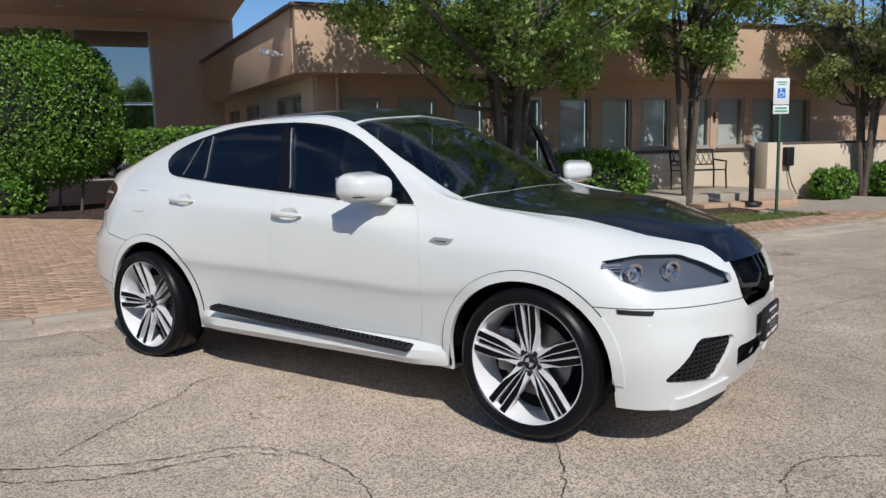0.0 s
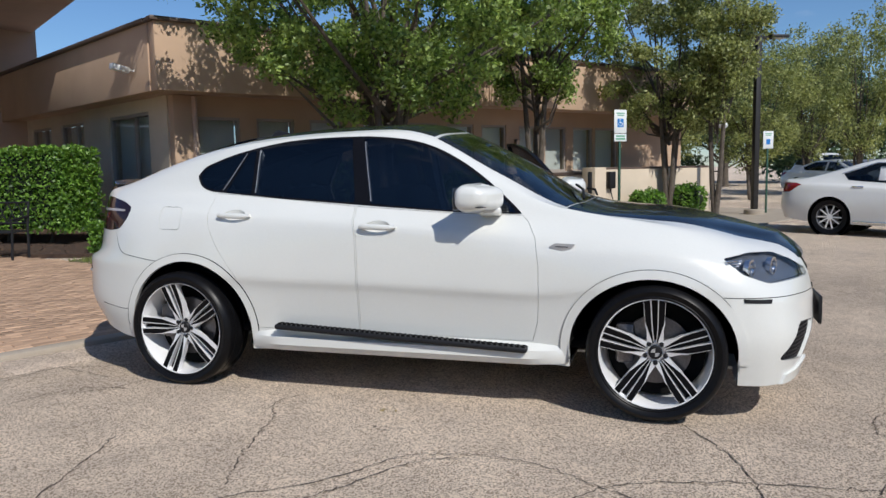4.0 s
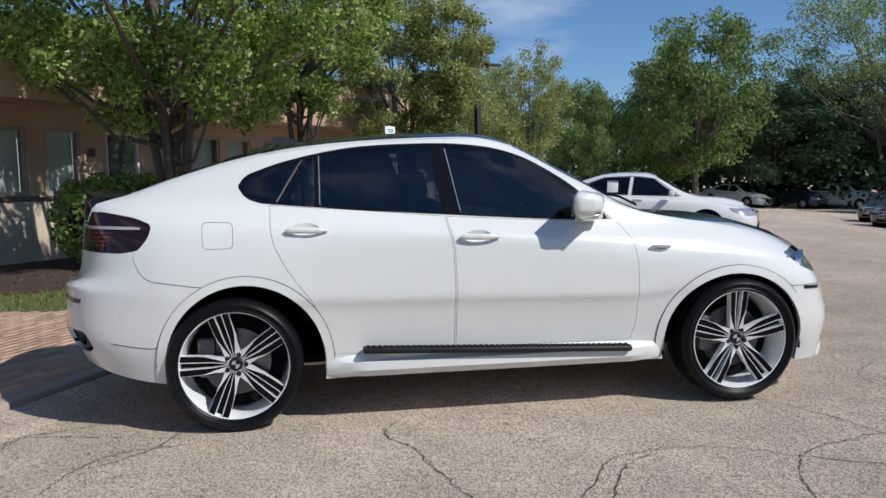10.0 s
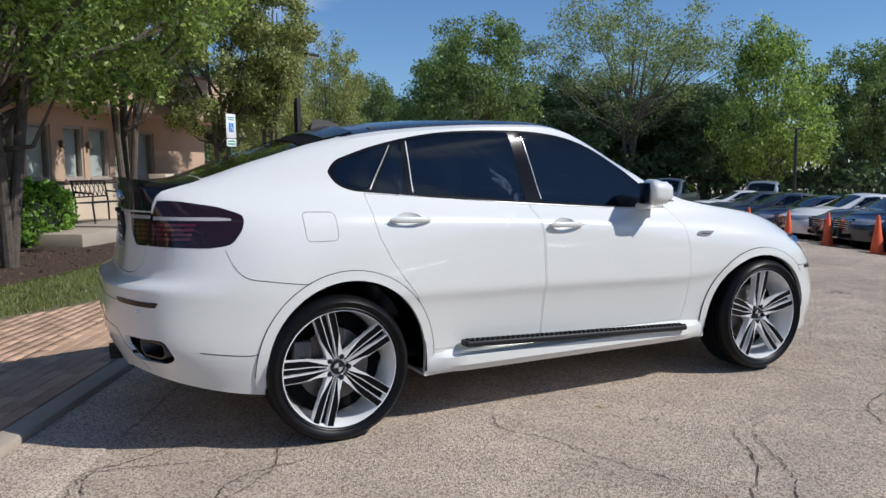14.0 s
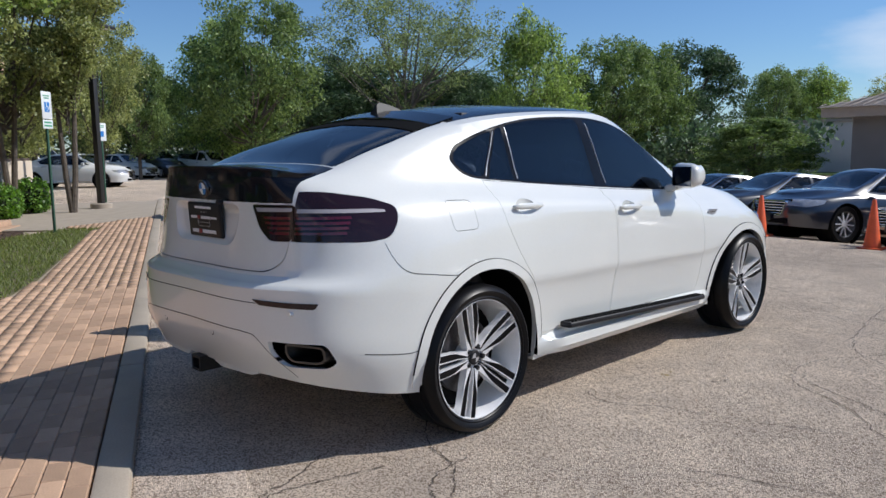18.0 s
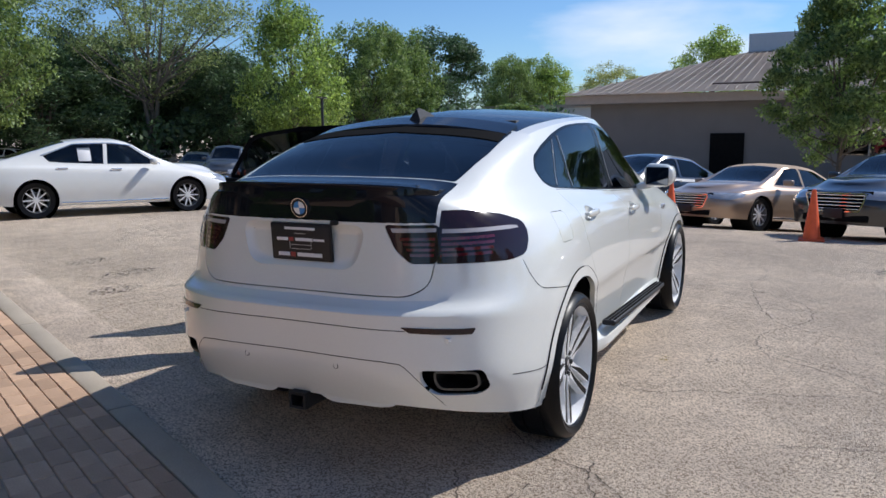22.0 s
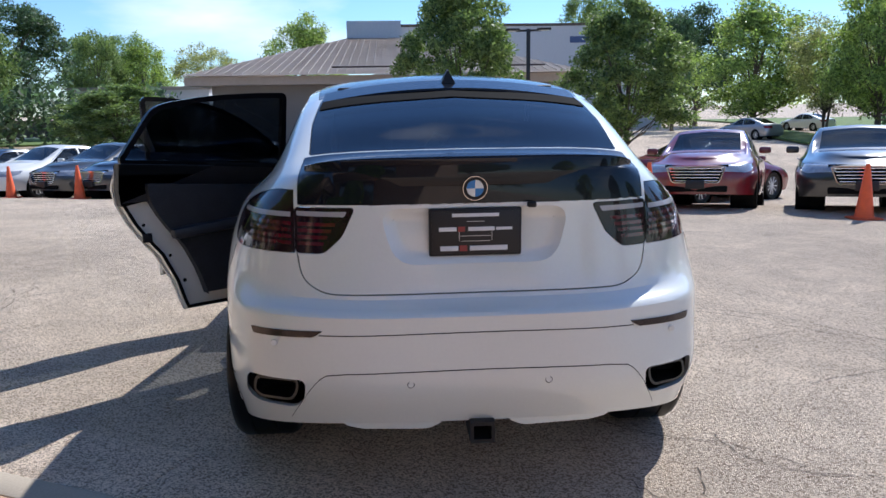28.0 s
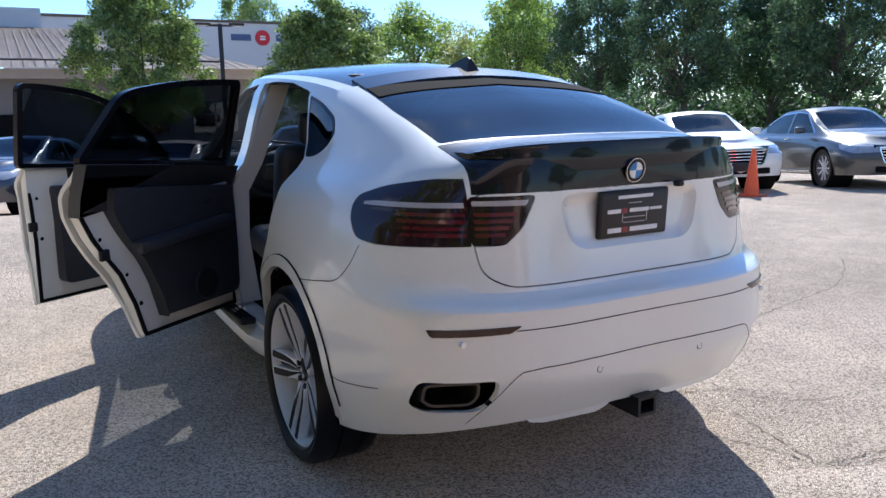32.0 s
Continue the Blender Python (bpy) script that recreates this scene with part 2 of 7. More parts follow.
def finish(ob, angle=35):
    me = ob.data
    me.polygons.foreach_set("use_smooth", [True] * len(me.polygons))
    me.set_sharp_from_angle(angle=radians(angle))
    return ob


def part(name, bm, material, parent=None, label="", angle=35):
    """Links a bmesh as one mesh object under a thing or a part."""
    me = bpy.data.meshes.new(name)
    bm.to_mesh(me)
    bm.free()
    me.materials.append(material)
    ob = new(name, me)
    finish(ob, angle)
    if parent:
        ob.parent = parent
    if label:
        ob["label"] = label
    return ob


def thing(name, place=None, label="", category="", group="", kind=""):
    ob = new(name)
    ob.empty_display_size = 0.1
    if place is not None:
        ob.matrix_basis = place
    return tagged(ob, label, category, group, kind)


def box(sx, sy, sz, m=None, bevel=0.0, bm=None, seg=2):
    """A box with its middle at m, edges rounded by bevel; joins bm if that is given."""
    b = bmesh.new()
    bmesh.ops.create_cube(b, size=1.0, matrix=Matrix.Diagonal((sx, sy, sz, 1)))
    if bevel:
        bmesh.ops.bevel(b, geom=b.edges[:], offset=bevel, segments=seg, profile=0.5, affect="EDGES")
    if m is not None:
        bmesh.ops.transform(b, matrix=m, verts=b.verts)
    return join(bm, b)


def join(bm, b):
    if bm is None:
        return b
    me = bpy.data.meshes.new("tmp")
    b.to_mesh(me)
    bm.from_mesh(me)
    bpy.data.meshes.remove(me)
    b.free()
    return bm


def tube(points, radii, n=10, bm=None, caps=True):
    """A round bar along points."""
    b = bm or bmesh.new()
    pts = [Vector(p) for p in points]
    rs = radii if isinstance(radii, (list, tuple)) else [radii] * len(pts)
    rings = []
    for k, p in enumerate(pts):
        d = (pts[min(k + 1, len(pts) - 1)] - pts[max(k - 1, 0)]).normalized()
        q = d.to_track_quat("Z", "Y").to_matrix()
        rings.append([b.verts.new(p + q @ Vector((rs[k] * math.cos(2 * math.pi * j / n), rs[k] * math.sin(2 * math.pi * j / n), 0))) for j in range(n)])
    for r0, r1 in zip(rings, rings[1:]):
        for j in range(n):
            b.faces.new((r0[j], r0[(j + 1) % n], r1[(j + 1) % n], r1[j]))
    if caps:
        b.faces.new(rings[0][::-1])
        b.faces.new(rings[-1])
    return b


def lathe(profile, n=32, axis="Y", bm=None, closed=False):
    """Turns (radius, offset) pairs about an axis."""
    b = bm or bmesh.new()
    rings = []
    for r, o in profile:
        ring = []
        for j in range(n):
            c, s = r * math.cos(2 * math.pi * j / n), r * math.sin(2 * math.pi * j / n)
            ring.append(b.verts.new((c, o, s) if axis == "Y" else (c, s, o) if axis == "Z" else (o, c, s)))
        rings.append(ring)
    pairs = list(zip(rings, rings[1:])) + ([(rings[-1], rings[0])] if closed else [])
    for r0, r1 in pairs:
        for j in range(n):
            b.faces.new((r0[j], r0[(j + 1) % n], r1[(j + 1) % n], r1[j]))
    if not closed:
        for ring in (rings[0], rings[-1]):
            b.faces.new(ring)
    bmesh.ops.recalc_face_normals(b, faces=b.faces)
    return b


def prism(poly, lo, hi, axis="Y", bm=None):
    """A flat outline pushed through from lo to hi along an axis. The outline lies in (x, z) for Y, (y, z) for X, (x, y) for Z."""
    b = bm or bmesh.new()
    def at(p, h):
        return (p[0], h, p[1]) if axis == "Y" else (h, p[0], p[1]) if axis == "X" else (p[0], p[1], h)
    a0 = [b.verts.new(at(p, lo)) for p in poly]
    a1 = [b.verts.new(at(p, hi)) for p in poly]
    n = len(poly)
    for j in range(n):
        b.faces.new((a0[j], a0[(j + 1) % n], a1[(j + 1) % n], a1[j]))
    b.faces.new(a0[::-1])
    b.faces.new(a1)
    bmesh.ops.recalc_face_normals(b, faces=b.faces)
    return b


def smooth_line(pts, n, closed=False):
    """A smooth curve of n points through pts (Catmull-Rom, any dimension)."""
    P = [np.array(p, float) for p in pts]
    m = len(P)
    out = []
    spans = m if closed else m - 1
    for k in range(n):
        t = k * spans / n if closed else k * spans / (n - 1)
        i = min(int(t), spans - 1)
        f = t - i
        if closed:
            a, b, c, d = P[(i - 1) % m], P[i % m], P[(i + 1) % m], P[(i + 2) % m]
        else:
            a, b, c, d = P[max(i - 1, 0)], P[i], P[i + 1], P[min(i + 2, m - 1)]
        out.append(0.5 * (2 * b + (c - a) * f + (2 * a - 5 * b + 4 * c - d) * f * f + (3 * b - a - 3 * c + d) * f ** 3))
    return out


def rounded(poly, r=0.02, seg=4):
    """An outline with its corners rounded by r."""
    out = []
    n = len(poly)
    for k in range(n):
        p, a, b = np.array(poly[k], float), np.array(poly[k - 1], float), np.array(poly[(k + 1) % n], float)
        la, lb = np.linalg.norm(a - p), np.linalg.norm(b - p)
        q = min(r, la * 0.45, lb * 0.45)
        s, e = p + (a - p) / la * q, p + (b - p) / lb * q
        for j in range(seg + 1):
            f = j / seg
            out.append(tuple((1 - f) ** 2 * s + 2 * f * (1 - f) * p + f * f * e))
    return out


def shrink(poly, d):
    """An outline drawn in by d."""
    n = len(poly)
    area = sum(poly[k - 1][0] * poly[k][1] - poly[k][0] * poly[k - 1][1] for k in range(n))
    sgn = 1 if area > 0 else -1
    out = []
    for k in range(n):
        a, p, b = [np.array(q, float) for q in (poly[k - 1], poly[k], poly[(k + 1) % n])]
        u, v = p - a, b - p
        u, v = u / (np.linalg.norm(u) + 1e-9), v / (np.linalg.norm(v) + 1e-9)
        m = np.array([-(u + v)[1], (u + v)[0]]) * sgn
        m = m / (np.linalg.norm(m) + 1e-9)
        c = max(0.4, math.sqrt(max(0, (1 + u @ v) / 2)))
        out.append(tuple(p + m * d / c))
    return out


def solid(me_or_bm, name="tmp"):
    if isinstance(me_or_bm, bmesh.types.BMesh):
        me = bpy.data.meshes.new(name)
        me_or_bm.to_mesh(me)
        me_or_bm.free()
        return me
    return me_or_bm


def cut(me, cutter, op="DIFFERENCE"):
    """A mesh after a boolean with another, both closed."""
    a, b = bpy.data.objects.new("tmp_a", me), bpy.data.objects.new("tmp_b", cutter)
    scene.collection.objects.link(a)
    scene.collection.objects.link(b)
    mod = a.modifiers.new("cut", "BOOLEAN")
    mod.object, mod.operation, mod.solver = b, op, "MANIFOLD"
    bpy.context.view_layer.update()
    out = bpy.data.meshes.new_from_object(a.evaluated_get(bpy.context.evaluated_depsgraph_get()))
    bpy.data.objects.remove(a)
    bpy.data.objects.remove(b)
    return out


def mesh_part(name, me, material, parent=None, label="", angle=30):
    me.name = name
    me.materials.clear()
    me.materials.append(material)
    ob = new(name, me)
    finish(ob, angle)
    if parent:
        ob.parent = parent
    if label:
        ob["label"] = label
    return ob


def quads(name, verts, faces, material, parent=None, smooth=False):
    """A mesh straight from arrays; for leaves and grass."""
    me = bpy.data.meshes.new(name)
    v, f = np.asarray(verts, np.float32), np.asarray(faces, np.int32)
    k = f.shape[1]
    me.vertices.add(len(v))
    me.vertices.foreach_set("co", v.ravel())
    me.loops.add(f.size)
    me.loops.foreach_set("vertex_index", f.ravel())
    me.polygons.add(len(f))
    me.polygons.foreach_set("loop_start", np.arange(0, f.size, k, dtype=np.int32))
    me.update(calc_edges=True)
    me.materials.append(material)
    ob = new(name, me)
    if parent:
        ob.parent = parent
    return ob


# ---- the ground ----
def ground_z(x, y):
    """The lot is level round the car and falls away ahead of it."""
    s = 0.9 * x - 0.25 * y
    return float(np.interp(s, [1, 4, 8, 10.5, 13, 17, 19], [0, -0.08, -0.25, -0.55, -0.85, -1.07, -1.1]))


# the kerb runs past the car's rear at a slant; along it lies the brick paving
KERB_A, KERB_D = Vector((-3.0, -0.11)), Vector((0.425, 0.905)).normalized()
KERB_N = Vector((-KERB_D.y, KERB_D.x))


def kerb_pt(s, d):
    """s metres along the kerb, d metres to the paved side."""
    p = KERB_A + KERB_D * s + KERB_N * d
    return p.x, p.y


def asphalt(name, tint=(1.0, 1.0, 1.0)):
    """Worn stone-and-tar paving: pale and dark chips, broad patches, mottling."""
    m, n, l, p = shader(name)
    tc = n.new("ShaderNodeTexCoord")
    def tex(kind, scale, detail=4.0):
        t = n.new(kind)
        t.inputs["Scale"].default_value = scale
        if "Detail" in t.inputs:
            t.inputs["Detail"].default_value = detail
        l.new(tc.outputs["Object"], t.inputs["Vector"])
        return t
    broad, mid, grain, chips = tex("ShaderNodeTexNoise", 0.35), tex("ShaderNodeTexNoise", 3.0, 6), tex("ShaderNodeTexNoise", 240, 2), tex("ShaderNodeTexVoronoi", 135)
    stones = ramp_node(n, [(p_, [a * b for a, b in zip(c_, tint)]) for p_, c_ in ((0.0, (0.075, 0.054, 0.040)), (0.14, (0.185, 0.140, 0.103)), (0.50, (0.282, 0.216, 0.160)), (0.80, (0.400, 0.312, 0.236)), (1.0, (0.84, 0.71, 0.58)))])
    l.new(chips.outputs["Color"], stones.inputs["Fac"])
    patch = ramp_node(n, [(0.34, (0.82, 0.81, 0.80)), (0.62, (1.06, 1.05, 1.03))])
    l.new(broad.outputs["Fac"], patch.inputs["Fac"])
    mott = ramp_node(n, [(0.3, (0.87, 0.87, 0.87)), (0.7, (1.08, 1.08, 1.07))])
    l.new(mid.outputs["Fac"], mott.inputs["Fac"])
    m1, m2 = n.new("ShaderNodeMixRGB"), n.new("ShaderNodeMixRGB")
    for q in (m1, m2):
        q.blend_type = "MULTIPLY"
        q.inputs[0].default_value = 1.0
    l.new(stones.outputs["Color"], m1.inputs[1])
    l.new(patch.outputs["Color"], m1.inputs[2])
    l.new(m1.outputs["Color"], m2.inputs[1])
    l.new(mott.outputs["Color"], m2.inputs[2])
    l.new(m2.outputs["Color"], p.inputs["Base Color"])
    p.inputs["Roughness"].default_value = 0.95
    p.inputs["Specular IOR Level"].default_value = 0.12
    bn = n.new("ShaderNodeBump")
    p.inputs["Diffuse Roughness"].default_value = 0.3
    bn.inputs["Strength"].default_value, bn.inputs["Distance"].default_value = 1.0, 0.0075
    ad = n.new("ShaderNodeMath")
    ad.operation = "ADD"
    l.new(chips.outputs["Distance"], ad.inputs[0])
    l.new(grain.outputs["Fac"], ad.inputs[1])
    l.new(ad.outputs[0], bn.inputs["Height"])
    l.new(bn.outputs["Normal"], p.inputs["Normal"])
    return m


ASPHALT = asphalt("worn asphalt")
GUTTER = asphalt("worn gutter concrete", (1.10, 1.10, 1.12))


def build_ground():
    xs = [-400, -150, -60, -30, -15] + [x * 1.0 for x in range(-8, 32)] + [40, 60, 100, 200, 500]
    ys = [-400, -150, -60] + [y * 2.0 for y in range(-20, 31)] + [80, 150, 400]
    b = bmesh.new()
    g = [[b.verts.new((x, y, ground_z(x, y))) for y in ys] for x in xs]
    for i in range(len(xs) - 1):
        for j in range(len(ys) - 1):
            b.faces.new((g[i][j], g[i + 1][j], g[i + 1][j + 1], g[i][j + 1]))
    ob = part("ground", b, ASPHALT, angle=60)
    return tagged(ob, "worn tan-grey asphalt of the car lot with cracks", "ground", kind="structure")


build_ground()

# ---- the white coupe SUV ----
# lines that run round half the car, from the rear middle by the side to the front middle: x, y, z
LINES = [
    [(-2.42, 0, .40), (-2.40, .45, .40), (-2.20, .77, .345), (-1.88, .91, .28), (-1.4665, .93, .26), (-.95, .90, .25), (-.2, .895, .275), (.5, .895, .27), (.85, .90, .26), (1.4665, .91, .24), (1.9, .88, .20), (2.12, .75, .20), (2.24, .42, .22), (2.29, 0, .23)],
    [(-2.485, 0, .57), (-2.47, .45, .57), (-2.29, .795, .55), (-1.92, .945, .50), (-1.4665, .975, .50), (-.95, .92, .45), (-.2, .908, .45), (.5, .908, .45), (.85, .92, .45), (1.4665, .97, .50), (1.9, .94, .45), (2.15, .79, .45), (2.30, .42, .45), (2.35, 0, .45)],
    [(-2.488, 0, .795), (-2.463, .45, .795), (-2.288, .785, .79), (-1.92, .945, .76), (-1.4665, .98, .76), (-.95, .965, .725), (-.2, .955, .71), (.5, .955, .69), (.85, .957, .685), (1.4665, .98, .74), (1.87, .945, .68), (2.11, .79, .64), (2.29, .42, .62), (2.35, 0, .62)],
    [(-2.412, 0, .842), (-2.392, .45, .842), (-2.225, .765, .855), (-1.9, .925, .92), (-1.4665, .96, .95), (-.95, .955, .92), (-.2, .95, .90), (.5, .95, .87), (.85, .95, .86), (1.4665, .95, .88), (1.84, .90, .82), (2.07, .74, .77), (2.27, .40, .73), (2.33, 0, .72)],
    [(-2.37, 0, 1.05), (-2.355, .45, 1.05), (-2.19, .745, 1.07), (-1.88, .868, 1.10), (-1.4665, .918, 1.10), (-.95, .932, 1.07), (-.2, .94, 1.03), (.5, .935, .98), (.85, .925, .96), (1.4665, .895, .95), (1.80, .83, .90), (2.01, .68, .86), (2.23, .38, .82), (2.30, 0, .82)],
    [(-2.36, 0, 1.27), (-2.33, .45, 1.27), (-2.17, .645, 1.245), (-1.86, .745, 1.24), (-1.4665, .785, 1.235), (-.95, .81, 1.20), (-.2, .835, 1.14), (.5, .84, 1.095), (.80, .835, 1.075), (1.38, .80, 1.05), (1.72, .73, .99), (1.96, .57, .93), (2.17, .32, .89), (2.24, 0, .89)],
    [(-2.31, 0, 1.295), (-2.28, .40, 1.295), (-2.08, .56, 1.30), (-1.78, .618, 1.39), (-1.40, .648, 1.485), (-.95, .668, 1.55), (-.3, .675, 1.585), (.10, .655, 1.555), (.55, .72, 1.31), (.98, .755, 1.115), (1.58, .62, 1.05), (1.86, .47, .985), (2.10, .26, .94), (2.17, 0, .94)],
    [(-2.29, 0, 1.30), (-2.22, 0, 1.305), (-2.03, 0, 1.335), (-1.72, 0, 1.455), (-1.35, 0, 1.565), (-.9, 0, 1.64), (-.3, 0, 1.665), (.10, 0, 1.63), (.56, 0, 1.425), (1.05, 0, 1.155), (1.6, 0, 1.09), (1.88, 0, 1.03), (2.11, 0, .965), (2.16, 0, .95)],
]
NU = 100


def pchip(vs, n_per):
    """Smooth interpolation through rows without overshoot."""
    V = np.array(vs)
    d = np.diff(V, axis=0)
    s = np.zeros_like(V)
    s[0], s[-1] = d[0], d[-1]
    same = d[:-1] * d[1:] > 0
    s[1:-1] = np.where(same, 2 * d[:-1] * d[1:] / (d[:-1] + d[1:] + np.where(same, 0, 1)), 0)
    out = []
    for i in range(len(V) - 1):
        for k in range(n_per + (i == len(V) - 2)):
            f = k / n_per
            h = ((1 + 2 * f) * (1 - f) ** 2, f * (1 - f) ** 2, f * f * (3 - 2 * f), f * f * (f - 1))
            out.append(h[0] * V[i] + h[1] * s[i] + h[2] * V[i + 1] + h[3] * s[i + 1])
    return out


def hull_grid():
    crease = [tuple(.3 * p + .7 * q - (.005 if 5 <= k <= 8 and j == 1 else 0) for j, (p, q) in enumerate(zip(lo, hi))) for k, (lo, hi) in enumerate(zip(LINES[1], LINES[2]))]
    rows = [smooth_line(r, NU) for r in LINES[:2] + [crease] + LINES[2:-1]]
    centre = smooth_line(LINES[-1], NU)
    mid = []
    for a, c in zip(rows[-1], centre):
        mid.append(np.array((c[0] + 0.36 * (a[0] - c[0]), 0.6 * a[1], c[2] + 0.33 * (a[2] - c[2]))))
    rows += [mid, centre]
    grid = []
    for u in range(NU):
        sec = pchip([r[u] for r in rows], 4)
        for q in sec:
            q[1] = max(q[1], 0.0)
        grid.append(sec)
    return grid


def car_shell(thick=0.022):
    """The whole skin as a closed shell with a thickness."""
    half = hull_grid()
    nv = len(half[0])
    b = bmesh.new()
    def put(sign):
        vs = []
        for u in range(NU):
            vs.append([b.verts.new((q[0], sign * q[1], q[2])) for q in half[u]])
        for u in range(NU - 1):
            for v in range(nv - 1):
                f = (vs[u][v], vs[u + 1][v], vs[u + 1][v + 1], vs[u][v + 1])
                b.faces.new(f if sign > 0 else f[::-1])
        return vs
    left, right = put(1), put(-1)
    for u in range(NU - 1):
        b.faces.new((left[u][0], right[u][0], right[u + 1][0], left[u + 1][0]))
    bmesh.ops.remove_doubles(b, verts=b.verts, dist=0.0012)
    bmesh.ops.dissolve_degenerate(b, dist=0.0005, edges=b.edges)
    bmesh.ops.recalc_face_normals(b, faces=b.faces)
    return b


def inner_copy(b, d):
    b2 = b.copy()
    b2.normal_update()
    moves = [(v, v.co - v.normal * d) for v in b2.verts]
    for v, c in moves:
        v.co = c
    return b2


HUB_F, HUB_R, WHEEL_R = 1.4665, -1.4665, 0.366

LAMPBOWL = surface("lamp bowl", (0.15, 0.16, 0.18), 0.32, metal=0.3, vary=0.25)


def ellipse(cx, cz, rx, rz, n=40, floor=-0.2):
    """An arch outline: upper half of an ellipse, straight down to the floor."""
    pts = [(cx + rx * math.cos(math.pi * k / n), cz + rz * math.sin(math.pi * k / n)) for k in range(n + 1)]
    return pts + [(cx - rx, floor), (cx + rx, floor)]


ARCH_F, ARCH_R = (1.445, .366, .437, .398), (-1.405, .366, .425, .437)
DLO = [(.735, 1.095), (.68, 1.15), (.52, 1.29), (.36, 1.40), (.20, 1.485), (.035, 1.535), (-.20, 1.563), (-.51, 1.563), (-.78, 1.55), (-1.01, 1.512), (-1.22, 1.46), (-1.395, 1.395), (-1.44, 1.335), (-1.40, 1.268), (-1.32, 1.236), (-1.09, 1.215), (-.75, 1.185), (-.22, 1.145), (.36, 1.105)]
G_FRONT = [(.70, 1.103), (.66, 1.148), (.51, 1.28), (.35, 1.388), (.19, 1.472), (.03, 1.52), (-.20, 1.548), (-.272, 1.55), (-.195, 1.155), (.36, 1.115)]
G_REAR = [(-.345, 1.55), (-.51, 1.55), (-.78, 1.538), (-.985, 1.505), (-.985, 1.213), (-.75, 1.197), (-.292, 1.162)]
G_REAR_DOOR = [(-.345, 1.55), (-.51, 1.55), (-.78, 1.538), (-1.01, 1.502), (-1.07, 1.48), (-1.215, 1.235), (-.75, 1.197), (-.292, 1.162)]
G_FRONT_DOOR = G_FRONT[:7] + [(-.30, 1.55), (-.255, 1.155), (.36, 1.115)]
G_SMALL = [(-1.015, 1.497), (-1.06, 1.485), (-1.205, 1.228), (-1.015, 1.217)]
G_QUARTER = [(-1.09, 1.478), (-1.22, 1.445), (-1.375, 1.388), (-1.42, 1.335), (-1.385, 1.276), (-1.31, 1.247), (-1.235, 1.242)]
D_REAR = [(-.285, 1.143), (-.25, .97), (-.243, .75), (-.25, .388), (-.925, .388), (-.945, .44), (-.98, .56), (-1.05, .71), (-1.12, .80), (-1.18, .89), (-1.235, 1.0), (-1.255, 1.08), (-1.262, 1.226), (-.75, 1.186)]
D_FRONT = [(-.277, 1.142), (-.242, .97), (-.235, .75), (-.242, .388), (.805, .388), (.835, .50), (.845, .66), (.843, .82), (.822, .97), (.77, 1.06), (.735, 1.092), (.36, 1.102)]
FUEL = rounded([(-1.62, 1.145), (-1.455, 1.14), (-1.45, 1.0), (-1.612, 1.0)], .03)
HEADLAMP = rounded([(1.795, .868), (1.93, .888), (2.06, .878), (2.16, .835), (2.26, .77), (2.26, .735), (2.03, .735), (1.90, .785)], .02)
TAIL_SIDE = rounded([(-2.6, 1.225), (-2.16, 1.205), (-1.99, 1.175), (-1.885, 1.135), (-1.90, 1.07), (-1.955, 1.0), (-2.05, .985), (-2.6, 1.0)], .03)
TAIL_INNER = rounded([(.405, 1.152), (.6225, 1.152), (.6225, .992), (.52, .992), (.455, 1.05)], .02)
GATE = rounded([(-.621, 1.165), (.621, 1.165), (.621, 1.02), (.60, .90), (.52, .855), (-.52, .855), (-.60, .90), (-.621, 1.02)], .06)
SPOILER_BACK = [(-.622, 1.16), (.622, 1.16), (.622, 1.45), (-.622, 1.45)]
HOOD = [(.967, .735), (1.2, .725), (1.45, .697), (1.72, .63), (1.90, .552), (2.03, .462), (2.12, .395), (2.5, .36), (2.5, -.36), (2.12, -.395), (2.03, -.462), (1.90, -.552), (1.72, -.63), (1.45, -.697), (1.2, -.725), (.967, -.735), (1.0325, -.40), (1.0525, 0), (1.0325, .40)]
SCREEN = [(.965, .715), (1.03, .40), (1.05, 0), (1.03, -.40), (.965, -.715), (.55, -.675), (.17, -.625), (.195, -.30), (.20, 0), (.195, .30), (.17, .625), (.55, .675)]
ROOF = [(.155, .615), (.18, .30), (.185, 0), (.18, -.30), (.155, -.615), (-.40, -.635), (-1.0, -.62), (-1.315, -.60), (-1.30, 0), (-1.315, .60), (-1.0, .62), (-.40, .635)]
BACKLIGHT = rounded([(-1.33, .585), (-1.315, 0), (-1.33, -.585), (-1.7, -.60), (-2.035, -.585), (-2.055, 0), (-2.035, .585), (-1.7, .60)], .02)
RECESS = rounded([(-.33, 1.146), (.33, 1.146), (.275, .955), (-.275, .955)], .075, 6)
EXHAUST = rounded([(.592, .572), (.815, .562), (.83, .475), (.79, .446), (.635, .452), (.60, .50)], .028)
INTAKE = rounded([(.44, .500), (.70, .520), (.845, .335), (.555, .300)], .04)


